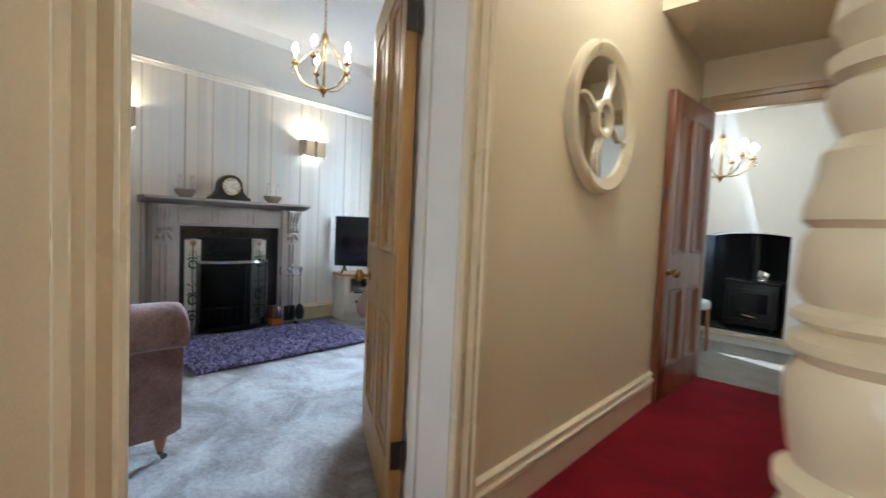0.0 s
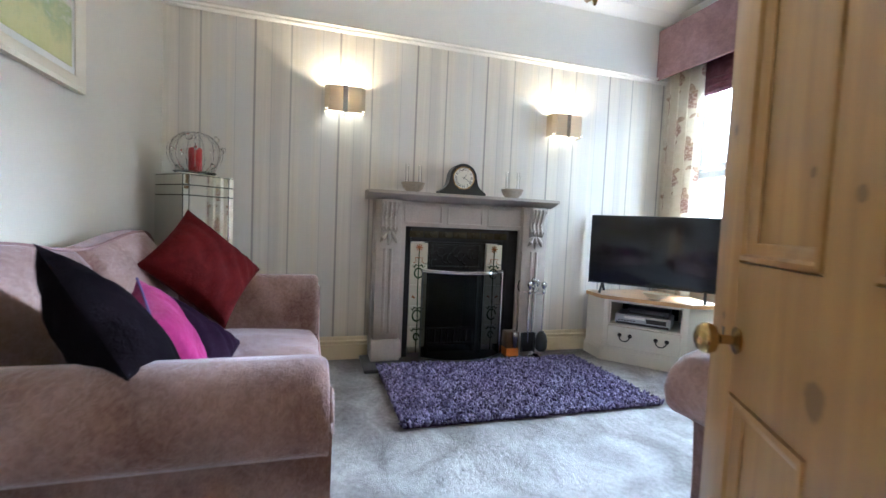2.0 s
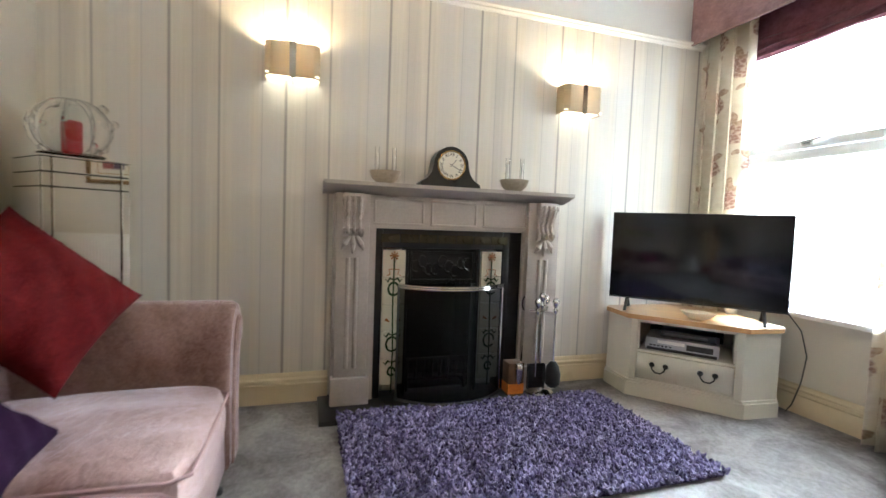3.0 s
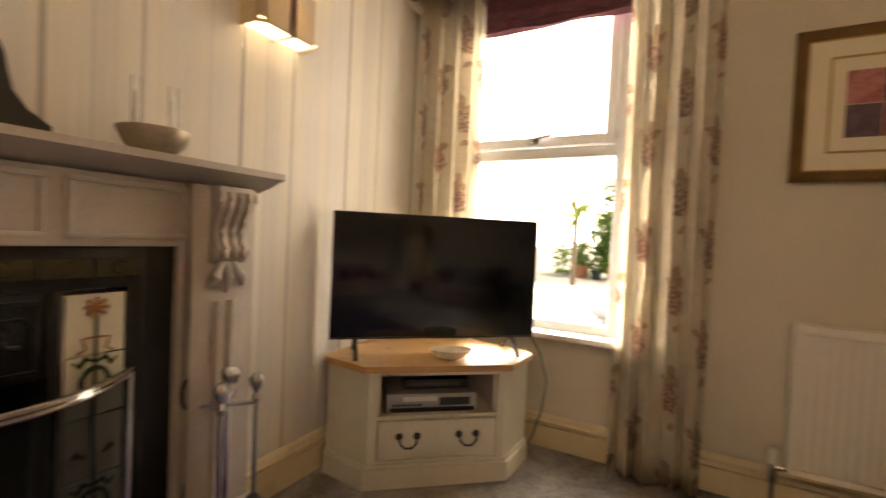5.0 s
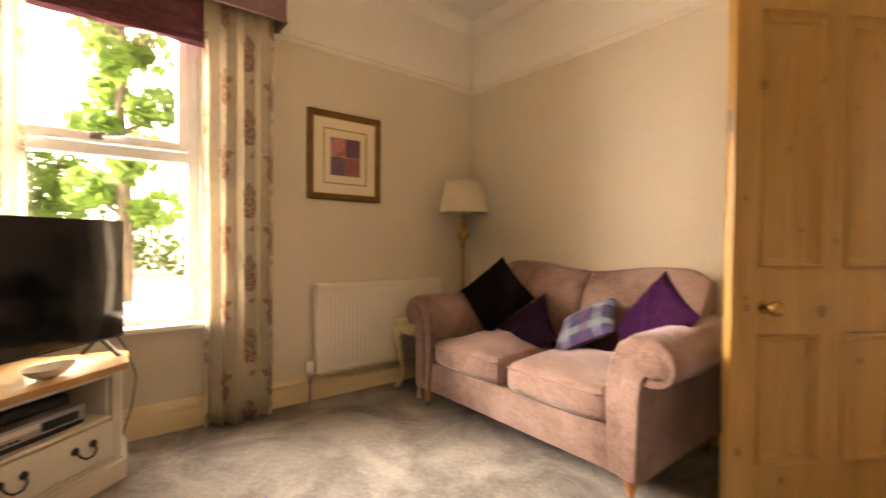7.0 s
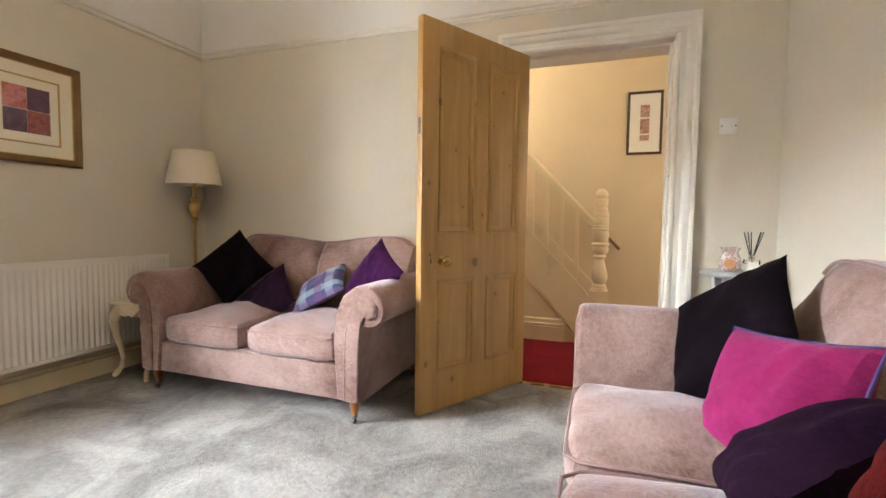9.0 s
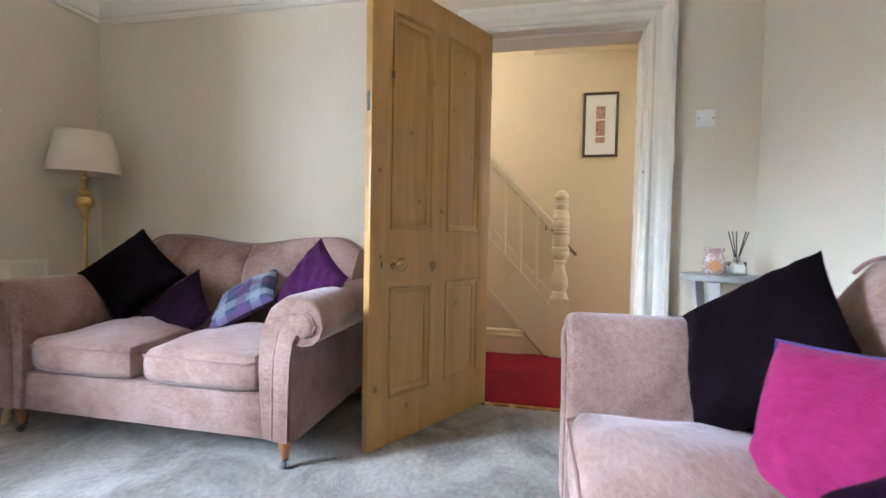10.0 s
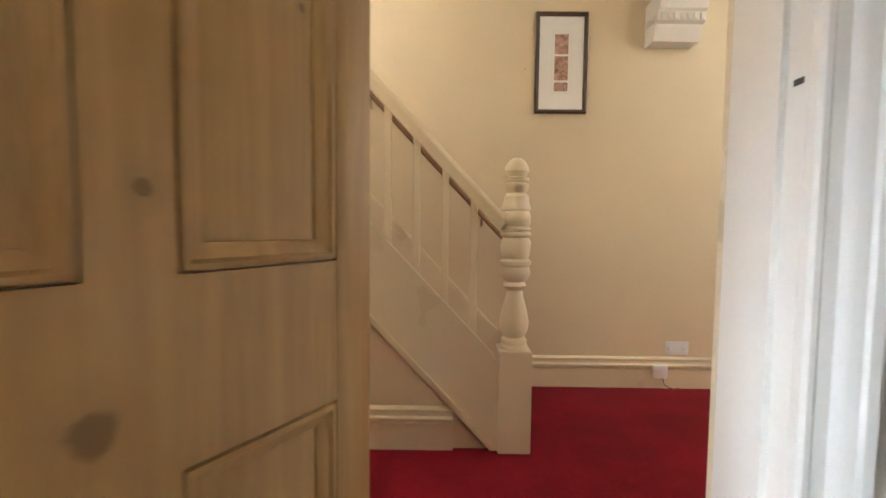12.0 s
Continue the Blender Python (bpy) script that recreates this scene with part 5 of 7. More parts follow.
# yaw 180: faces +y from the south sofa; yaw 270: faces -x from the east sofa
throw("wine", lean(-3.15, 0.11, 0.786, 138.6, 28.8, 40.7), 0.413, 0.444, 0.17, "wine-red velvet cushion propped on the sofa arm", 1)
throw("plum", lean(-2.69, 0.13, 0.557, 153.5, 48, 28.8), 0.36, 0.40, 0.16, "dark aubergine velvet cushion", 2)
throw("magenta", lean(-2.517, 0.131, 0.59, 199.2, 21.6, 8.3), 0.435, 0.388, 0.17, "bright magenta velvet cushion with violet edging", 3, "violet")
throw("blackv", lean(-2.136, 0.136, 0.69, 204, 31.3, 39.9), 0.435, 0.439, 0.17, "near-black aubergine velvet cushion by the arm", 4)
throw("blackv", lean(-1.417, 2.893, 0.72, 288.7, 24.9, 45.4), 0.395, 0.415, 0.15, "black velvet cushion standing on its corner", 5)
throw("plum", lean(-1.43, 2.61, 0.51, 255, 31.6, 50), 0.42, 0.39, 0.13, "small aubergine velvet cushion", 6)
throw("tartan", lean(-1.351, 2.237, 0.61, 239.9, 52.3, 51.1), 0.372, 0.357, 0.11, "blue and lilac tartan wool cushion", 7)
throw("purple", lean(-1.447, 1.815, 0.687, 243.4, 20.2, 57.4), 0.428, 0.356, 0.14, "purple velvet cushion leaning on the arm", 8)

# ---- rug ----
rug = thing("rug", pose(-3.465, 1.82, 0.001), "shaggy lilac-purple rug in front of the hearth", "rug")
RX, RY = 0.465, 0.785
part("backing", a_box(-RX, RX, -RY, RY, 0, 0.012, 0.004), "rug", rug)
rn = np.random.default_rng(5)
cnt = 12500
px, py = rn.uniform(-RX - 0.006, RX + 0.006, cnt), rn.uniform(-RY - 0.006, RY + 0.006, cnt)
hh, ang, tilt = rn.uniform(0.022, 0.046, cnt), rn.uniform(0, 2 * np.pi, cnt), rn.uniform(0.002, 0.02, cnt)
da = rn.uniform(0, 2 * np.pi, cnt)
# each tuft: a foot, a fuller middle and a leaning tip
co = np.zeros((cnt, 9, 3))
for k in range(4):
    qa = ang + k * np.pi / 2
    for row, (wide, lift, move) in enumerate(((0.006, 0.0, 0.0), (0.0095, 0.68, 0.6))):
        co[:, row * 4 + k, 0], co[:, row * 4 + k, 1] = px + wide * np.cos(qa) + move * tilt * np.cos(da), py + wide * np.sin(qa) + move * tilt * np.sin(da)
        co[:, row * 4 + k, 2] = 0.010 + lift * (hh - 0.010)
co[:, 8, 0], co[:, 8, 1], co[:, 8, 2] = px + 1.3 * tilt * np.cos(da), py + 1.3 * tilt * np.sin(da), hh
tri = [[k, (k + 1) % 4, 4 + (k + 1) % 4] for k in range(4)] + [[k, 4 + (k + 1) % 4, 4 + k] for k in range(4)] + [[4 + k, 4 + (k + 1) % 4, 8] for k in range(4)]
fa = (np.arange(cnt)[:, None, None] * 9 + np.array(tri)[None]).reshape(-1, 3)
me = bpy.data.meshes.new("pile")
me.from_pydata(co.reshape(-1, 3).tolist(), [], fa.tolist())
m_p, nt, bs = nodes_of("lilac_pile")
gi = nt.nodes.new("ShaderNodeNewGeometry")
nt.links.new(ramp(nt, gi.outputs["Random Per Island"], [(0.0, (0.025, 0.015, 0.06)), (0.5, (0.115, 0.09, 0.21)), (1.0, (0.30, 0.265, 0.46))]), bs.inputs["Base Color"])
setv(bs, Roughness=0.8, Sheen_Weight=0.3)
me.materials.append(m_p)
tagged(part("shaggy_pile", me, None, rug, "long shaggy strands"), kind="stuff")

# ---- corner television unit ----
tv_c = ((Vector((-4.155, 2.857)) + Vector((-3.417, 3.488))) / 2)
TVR = math.degrees(math.atan2(0.631, 0.738))
un = thing("tv_unit", pose(tv_c.x, tv_c.y, 0, 0, 0, TVR), "ivory painted corner television unit with a waxed pine top", "cabinet")


def unit_plan(g=0.0, gs=0.0):
    """Corner plan: local x along the front, -y into the room."""
    hw, fw, fd = 0.475 + gs, 0.30 + g, 0.175 + g
    return [(-hw, 0.03), (-hw, -0.0 - g), (-fw, -fd), (fw, -fd), (hw, -0.0 - g), (hw, 0.03), (0.16, 0.42), (-0.16, 0.42)]


part("top", prism(bm_new(), unit_plan(0.022, 0.012), 0.492, 0.520), "pinetop", un, "waxed knotty pine top")
part("plinth", prism(bm_new(), unit_plan(0.016, 0.010), 0.0, 0.085), "unit", un)
part("plinth_moulding", prism(bm_new(), unit_plan(0.008, 0.004), 0.085, 0.10), "unit", un)
pl = unit_plan()
for i in (1, 3):
    p, q = pl[i], pl[i + 1]
    d = Vector((q[0] - p[0], q[1] - p[1])).normalized()
    nn = Vector((-d.y, d.x)) * 0.018
    part("angled_side", prism(bm_new(), [p, q, (q[0] + nn.x, q[1] + nn.y), (p[0] + nn.x, p[1] + nn.y)], 0.10, 0.491), "unit", un)
for x0, x1 in ((-0.30, -0.262), (0.262, 0.30)):
    part("front_stile", a_box(x0, x1, -0.175, -0.155, 0.10, 0.491, 0.002, 1), "unit", un)
part("top_rail", a_box(-0.2615, 0.2615, -0.174, -0.155, 0.472, 0.491, 0.002, 1), "unit", un)
part("bottom_rail", a_box(-0.2615, 0.2615, -0.174, -0.155, 0.1005, 0.112), "unit", un)
part("shelf", a_box(-0.2615, 0.2615, -0.170, 0.35, 0.285, 0.30, 0.002, 1), "unit", un)
for x0, x1 in ((-0.262, -0.25), (0.25, 0.262)):
    part("inner_side", a_box(x0, x1, -0.1545, 0.35, 0.3005, 0.49), "unit", un)
part("shelf_back", a_box(-0.25, 0.25, 0.33, 0.345, 0.301, 0.489), "soot", un, "dark back of the open shelf")
dr = part("drawer", a_box(-0.258, 0.258, -0.183, -0.16, 0.118, 0.282, 0.005), "unit", un, "wide drawer front")
for x in (-0.13, 0.13):
    b = tube(bm_new(), [(x - 0.038, -0.19, 0.215), (x - 0.034, -0.205, 0.195), (x - 0.015, -0.21, 0.178), (x + 0.015, -0.21, 0.178), (x + 0.034, -0.205, 0.195), (x + 0.038, -0.19, 0.215)], 0.0045, 8)
    for s in (-1, 1):
        lathe(b, [(0.016, 0), (0.014, 0.006), (0.006, 0.012), (0.0, 0.014)], seg=14, m=Matrix.Translation((x + s * 0.038, -0.183, 0.217)) @ pose(0, 0, 0, 90))
    part("drawer_handle", b, "blackplastic", dr, "black swan-neck handle")
M_UN = pose(tv_c.x, tv_c.y, 0, 0, 0, TVR)
vcr = thing("video_recorder", M_UN @ pose(-0.02, -0.02, 0.3005), "silver video player on the open shelf", "video player")
part("body", a_box(-0.20, 0.20, -0.11, 0.16, 0.004, 0.078, 0.003), "silverplastic", vcr)
part("base_band", a_box(-0.19, 0.19, -0.113, 0.1, 0.0, 0.018), "blackplastic", vcr)
part("cassette_slot", a_box(-0.13, 0.02, -0.1125, -0.10, 0.046, 0.066), "whitecard", vcr, "pale cassette flap")
part("display", a_box(0.03, 0.17, -0.1125, -0.10, 0.026, 0.06), "blackplastic", vcr, "black display window")
b = bm_new()
for k in range(6):
    box(b, -0.175 + 0.022 * k, -0.16 + 0.022 * k, -0.1135, -0.10, 0.026, 0.034)
part("button_row", b, "blackplastic", vcr)
rec = thing("set_top_box", M_UN @ pose(0.0, 0.02, 0.379), "slim black set-top box on the video player", "set-top box")
part("body", a_box(-0.14, 0.16, -0.09, 0.12, 0.0, 0.042, 0.003), "blackplastic", rec)
part("front_strip", a_box(-0.12, 0.12, -0.0925, -0.08, 0.012, 0.026), "darksteel", rec)

tv = thing("television", pose(-3.7755, 3.178, 0.521, 0, 0, 43.1), "large black flat-screen television, switched off", "television")
part("body", a_box(-0.485, 0.485, 0.004, 0.045, 0.082, 0.64, 0.004), "blackplastic", tv)
part("screen", a_box(-0.488, 0.488, -0.004, 0.004, 0.082, 0.642, 0.0015), "screen", tv, "glossy dark screen")
part("lower_bezel", a_box(-0.488, 0.488, -0.006, 0.0035, 0.074, 0.0815), "blackplastic", tv)
for x in (-0.375, 0.375):
    b = bar(bm_new(), (x, 0.02, 0.085), (x, -0.09, 0.004), 0.018, 0.012)
    bar(b, (x, 0.02, 0.085), (x, 0.11, 0.004), 0.018, 0.012)
    part("stand_leg", b, "blackplastic", tv, "splayed black foot")
M["ivorydish"] = plain("ivory_ceramic", (0.72, 0.68, 0.58), 0.3, var=0.06)
solid("dish", lathe(bm_new(), [(0.0, 0.0), (0.03, 0.0), (0.06, 0.012), (0.10, 0.045), (0.097, 0.047), (0.055, 0.018), (0.0, 0.010)], seg=32, sx=1.0, sy=0.6), "ivorydish", "shallow ivory boat-shaped dish on the pine top", "dish", M_UN @ pose(0.06, -0.10, 0.521))
solid("cable", tube(bm_new(), [(-3.45, 3.55, 0.60), (-3.40, 3.60, 0.50), (-3.36, 3.60, 0.36), (-3.38, 3.60, 0.2), (-3.42, 3.60, 0.06), (-3.45, 3.60, 0.01)], 0.004, 6), "darksteel", "thin dark cable hanging behind the television unit", "cable")

# ---- curtains, pelmet and blind ----
def curtain(x0, x1, yc, z0, z1, folds, seed, label):
    b = bm_new()
    uvl = b.loops.layers.uv.new("cloth")
    rnd = random.Random(seed)
    nu, nv = folds * 12, 26
    ph = [rnd.uniform(-0.5, 0.5) for _ in range(folds + 1)]
    grid, us = [], []
    for j in range(nv + 1):
        v = j / nv
        row = []
        for i in range(nu + 1):
            u = i / nu
            k = u * folds
            amp = 0.036 + 0.012 * math.sin(5 * u + seed) + 0.006 * (1 - v)
            wob = 0.5 * math.sin(2.1 * v + ph[int(k)]) * (1 - v) * 0.6
            x = x0 + (x1 - x0) * u + 0.010 * math.sin(2 * math.pi * k * 2 + wob) + 0.012 * (1 - v) * math.sin(3 * k)
            y = yc + amp * math.sin(2 * math.pi * k + wob) * (0.75 + 0.25 * (1 - v))
            row.append(b.verts.new((x, y, z0 + (z1 - z0) * v + (0.008 * math.sin(9 * u) if j == 0 else 0))))
        grid.append(row)
    wide = (x1 - x0) * 2.1
    for j in range(nv):
        for i in range(nu):
            f = b.faces.new((grid[j][i], grid[j][i + 1], grid[j + 1][i + 1], grid[j + 1][i]))
            for lp, (a, c) in zip(f.loops, ((i, j), (i + 1, j), (i + 1, j + 1), (i, j + 1))):
                lp[uvl].uv = (a / nu * wide + seed, c / nv * (z1 - z0))
    ob = solid("curtain", b, "floral", label, "curtain", group="pair of window curtains")
    md = ob.modifiers.new("thickness", "SOLIDIFY")
    md.thickness = 0.004
    return ob


curtain(-4.185, -3.775, 3.565, 0.02, 2.47, 4, 3, "cream curtain printed with mauve flowers, drawn open")
curtain(-3.045, -2.672, 3.555, 0.012, 2.47, 4, 8, "cream floor-length curtain printed with mauve flowers")
pel = thing("pelmet", pose(0, 0, 0), "deep mauve velvet pelmet box over the window", "pelmet")
b = bm_new()
PX0, PX1, PY = -4.195, -2.625, 3.455
box(b, PX0, PX1, PY, PY + 0.016, 2.37, 2.80, 0.005)
box(b, PX1 - 0.016, PX1, PY + 0.016, N - 0.002, 2.37, 2.80, 0.005)
part("velvet_front", b, "pelmet", pel)
part("top_board", a_box(PX0, PX1 - 0.018, PY + 0.017, N - 0.002, 2.78, 2.797), "pelmet", pel)
part("edge_piping", tube(bm_new(), [(PX0, PY - 0.002, 2.372), (PX1 + 0.002, PY - 0.002, 2.372), (PX1 + 0.002, N - 0.04, 2.372)], 0.006, 6), "piping", pel)
bl = thing("roman_blind", pose(0, 0, 0), "raised plum-coloured roman blind in soft folds", "blind")
b = bm_new()
rows = []
for y, z in ((3.655, 2.62), (3.650, 2.36), (3.640, 2.31), (3.622, 2.285), (3.640, 2.275), (3.632, 2.245), (3.612, 2.225), (3.638, 2.218), (3.630, 2.20), (3.615, 2.182), (3.640, 2.172), (3.645, 2.20), (3.660, 2.30), (3.662, 2.62)):
    rows.append([b.verts.new((-4.02 + 1.0 * i / 30, y - 0.006 * math.sin(i * 0.7 + z * 40) * (z < 2.35), z + 0.006 * math.sin(i * 0.33 + y * 90))) for i in range(31)])
for p, q in zip(rows, rows[1:] + rows[:1]):
    for i in range(30):
        b.faces.new((p[i], p[i + 1], q[i + 1], q[i]))
part("folded_cloth", b, "blind", bl)
part("head_rail", a_box(-4.02, -3.02, 3.60, 3.665, 2.621, 2.66), "blind", bl)


# ---- pictures ----
def framed(name, m, w, h, fw, mats, label, depth=0.022):
    """A framed picture that hangs flat: local x to the right, z up, -y out from the wall."""
    p = thing(name, m, label, "picture")
    b = bm_new()
    prof = ((0.0, 0.0), (0.0, depth), (fw * 0.25, depth + 0.006), (fw * 0.6, depth - 0.002), (fw * 0.8, depth - 0.004), (fw, depth * 0.55), (fw, 0.0))
    rings = [[b.verts.new((sx * (w / 2 - o), -y, sz * (h / 2 - o))) for o, y in prof] for sx, sz in ((-1, -1), (1, -1), (1, 1), (-1, 1))]
    for i in range(4):
        a, c = rings[i], rings[(i + 1) % 4]
        for k in range(len(prof)):
            b.faces.new((a[k], a[(k + 1) % len(prof)], c[(k + 1) % len(prof)], c[k]))
    part("frame", b, mats[0], p)
    part("mount", a_box(-w / 2 + fw - 0.004, w / 2 - fw + 0.004, -depth * 0.45, -0.001, -h / 2 + fw - 0.004, h / 2 - fw + 0.004), mats[1], p, "mount board")
    return p


def on_mount(p, x0, x1, z0, z1, mat, name="print", label="", y=0.0115):
    return part(name, a_box(x0, x1, -y, -y + 0.0015, z0, z1), mat, p, label)


def slip(p, x0, x1, z0, z1, t, mat, name, y=0.013):
    b = bm_new()
    for a, c, e, f in ((x0, x1, z0, z0 + t), (x0, x1, z1 - t, z1), (x0, x0 + t, z0 + t, z1 - t), (x1 - t, x1, z0 + t, z1 - t)):
        box(b, a, c, -y, -y + 0.003, e, f)
    return part(name, b, mat, p)


pn = framed("picture", pose(-2.145, N - 0.001, 1.657), 0.555, 0.605, 0.042, ("bronze", "mount"), "bronze-framed print of four dark red squares with a cream mount")
slip(pn, -0.165, 0.165, -0.19, 0.19, 0.009, "gold", "gilt_slip")
slip(pn, -0.236, 0.236, -0.261, 0.261, 0.006, "gold", "gilt_sight_edge", 0.0125)
M["quad_a"] = painting("rust_square", [(0.35, (0.30, 0.06, 0.06)), (0.6, (0.52, 0.22, 0.22)), (0.75, (0.2, 0.03, 0.05))], 26)
M["quad_b"] = painting("plum_square", [(0.35, (0.07, 0.03, 0.06)), (0.7, (0.15, 0.06, 0.10))], 22)
M["quad_c"] = painting("dusk_square", [(0.35, (0.08, 0.05, 0.08)), (0.7, (0.17, 0.10, 0.14))], 24)
M["quad_d"] = painting("brick_square", [(0.35, (0.22, 0.05, 0.05)), (0.6, (0.36, 0.12, 0.10)), (0.75, (0.10, 0.03, 0.05))], 26)
for x0, x1, z0, z1, q in ((-0.112, -0.001, 0.0, 0.13, "quad_a"), (0.001, 0.112, 0.0, 0.13, "quad_b"), (-0.112, -0.001, -0.13, -0.002, "quad_c"), (0.001, 0.112, -0.13, -0.002, "quad_d")):
    on_mount(pn, x0, x1, z0, z1, q, "printed_square")
ps = framed("picture", pose(-2.545, S + 0.001, 1.875, 0, 0, 180), 1.165, 0.745, 0.06, ("mount", "whitecard"), "pale-framed pastel landscape with a white house", 0.026)
m_l, nt, bs = nodes_of("pastel_landscape")
sx = nt.nodes.new("ShaderNodeSeparateXYZ")
tcn = nt.nodes.new("ShaderNodeTexCoord")
nt.links.new(tcn.outputs["Object"], sx.inputs[0])
n = noise_tex(nt, coords(nt), 9, 5, 0.7, 1.0)
hgt = calc(nt, "ADD", calc(nt, "MULTIPLY", sx.outputs[2], 1.3), calc(nt, "ADD", calc(nt, "MULTIPLY", n, 0.55), 0.22))
nt.links.new(ramp(nt, hgt, [(0.0, (0.55, 0.55, 0.22)), (0.22, (0.62, 0.60, 0.30)), (0.36, (0.40, 0.47, 0.25)), (0.46, (0.78, 0.72, 0.70)), (0.56, (0.66, 0.30, 0.33)), (0.66, (0.75, 0.66, 0.60)), (0.85, (0.66, 0.74, 0.80))]), bs.inputs["Base Color"])
setv(bs, Roughness=0.4)
on_mount(ps, -0.497, 0.497, -0.287, 0.287, m_l, "painting", y=0.0135)
ph = framed("picture", pose(1.051, 0.137, 2.055, 0, 0, -90), 0.322, 0.615, 0.024, (plain("dark_brown_frame", (0.06, 0.035, 0.02), 0.35, var=0.25), "whitecard"), "dark brown framed set of three small sepia prints")
M["sepia"] = painting("sepia_print", [(0.3, (0.16, 0.09, 0.06)), (0.5, (0.42, 0.24, 0.17)), (0.75, (0.62, 0.48, 0.38))], 45)
slip(ph, -0.062, 0.062, -0.185, 0.19, 0.002, "mount", "ruled_line", 0.012)
for z0, z1 in ((0.055, 0.175), (-0.105, 0.042), (-0.172, -0.118)):
    on_mount(ph, -0.042, 0.042, z0, z1, "sepia", "sepia_print")

# ---- radiator ----
rad = thing("radiator", pose(-1.86, N, 0), "white convector radiator under the framed print", "radiator")
b = bm_new()
RW = 0.515
nr = 30
poly = []
for i in range(nr * 4 + 1):
    u = i / (nr * 4)
    k = i % 4
    poly.append((-RW + 0.02 + (2 * RW - 0.04) * u, -0.082 - (0.005 if k in (1, 2) else 0.0)))
poly += [(RW - 0.02, -0.06), (-RW + 0.02, -0.06)]
prism(b, poly, 0.21, 0.75)
part("ribbed_panel", b, "white", rad, "ribbed white panel")
for z0, z1 in ((0.185, 0.212), (0.748, 0.775)):
    part("header", a_box(-RW, RW, -0.090, -0.058, z0, z1, 0.006), "white", rad)
for x0, x1 in ((-RW, -RW + 0.022), (RW - 0.022, RW)):
    part("end_strip", a_box(x0, x1, -0.088, -0.056, 0.19, 0.77, 0.004), "white", rad)
b = bm_new()
for k in range(40):
    box(b, -RW + 0.01 + k * 0.0253, -RW + 0.028 + k * 0.0253, -0.078, -0.03, 0.778, 0.782)
box(b, -RW, RW, -0.092, -0.086, 0.765, 0.784)
box(b, -RW, RW, -0.028, -0.022, 0.765, 0.784)
part("top_grille", b, "white", rad)
for s in (-1, 1):
    part("side_panel", a_box(s * RW - 0.003, s * RW + 0.003, -0.09, -0.02, 0.19, 0.784), "white", rad)
    part("wall_bracket", a_box(s * 0.35 - 0.02, s * 0.35 + 0.02, -0.06, 0, 0.3, 0.7), "white", rad)
b = lathe(bm_new(), [(0.012, 0.13), (0.016, 0.15), (0.016, 0.20), (0.012, 0.21)], (-RW - 0.045, -0.07, 0), 14)
tube(b, [(-RW - 0.045, -0.07, 0.002), (-RW - 0.045, -0.07, 0.15)], 0.0075, 8)
tube(b, [(-RW - 0.045, -0.07, 0.19), (-RW + 0.01, -0.07, 0.20)], 0.011, 8)
vlv = part("valve", b, "chrome", rad, "chrome valve and pipe")
part("valve_cap", lathe(bm_new(), [(0.018, 0.21), (0.021, 0.22), (0.021, 0.262), (0.016, 0.275), (0, 0.277)], (-RW - 0.045, -0.07, 0), 16), "white", vlv, "white thermostat cap")

# ---- cabriole side table and floor lamp ----
st = thing("side_table", pose(-1.58, 3.385, 0) @ Matrix.Diagonal((0.94, 1.0, 0.915, 1.0)), "small cream carved side table with cabriole legs", "side table")
part("tabletop", a_box(-0.235, 0.235, -0.16, 0.16, 0.525, 0.55, 0.008, 3), "cream", st)
b = bm_new()
for x0, x1, y0, y1 in ((-0.20, 0.20, -0.135, -0.12), (-0.20, 0.20, 0.12, 0.135), (-0.215, -0.20, -0.12, 0.12), (0.20, 0.215, -0.12, 0.12)):
    box(b, x0, x1, y0, y1, 0.45, 0.524, 0.004)
part("apron", b, "cream", st)
b = bm_new()
for s in (-1, 1):
    tube(b, [(-0.222, s * a, z) for a, z in ((0.0, 0.47), (0.035, 0.455), (0.06, 0.475), (0.085, 0.49), (0.10, 0.475))], [0.012, 0.010, 0.012, 0.009, 0.006], 8)
part("carving", b, "cream", st, "carved leaf scroll")
for sx in (-1, 1):
    for sy in (-1, 1):
        pts = [(sx * (0.195 + o), sy * (0.115 + o), z) for o, z in ((0, 0.52), (0.018, 0.46), (0.026, 0.40), (0.016, 0.31), (0.0, 0.21), (-0.008, 0.13), (0.0, 0.07), (0.018, 0.035), (0.024, 0.016))]
        leg = part("leg", tube(bm_new(), pts, [0.028, 0.036, 0.032, 0.024, 0.018, 0.015, 0.016, 0.020, 0.014], 10), "cream", st, "cabriole leg")
        part("scroll_foot", lathe(bm_new(), [(0.0, -0.016), (0.014, -0.013), (0.018, 0), (0.014, 0.013), (0.0, 0.016)], seg=12, m=Matrix.Translation((sx * 0.222, sy * 0.142, 0.0185))), "cream", leg)
mg = thing("mug", pose(-1.70, 3.31, 0.504), "dark green glazed mug on the side table", "mug")
M["greenglaze"] = plain("dark_green_mug_glaze", (0.03, 0.06, 0.05), 0.2, var=0.2)
part("cup", lathe(bm_new(), [(0.0, 0), (0.032, 0), (0.036, 0.01), (0.038, 0.085), (0.035, 0.085), (0.032, 0.012), (0, 0.01)], seg=24), "greenglaze", mg)
part("handle", tube(bm_new(), [(-0.036, 0, 0.07), (-0.06, 0, 0.068), (-0.068, 0, 0.045), (-0.058, 0, 0.022), (-0.036, 0, 0.018)], 0.005, 8), "greenglaze", mg)
fl = thing("floor_lamp", pose(-1.235, 3.435, 0), "tall gilt standard lamp with a cream fabric shade", "floor lamp")
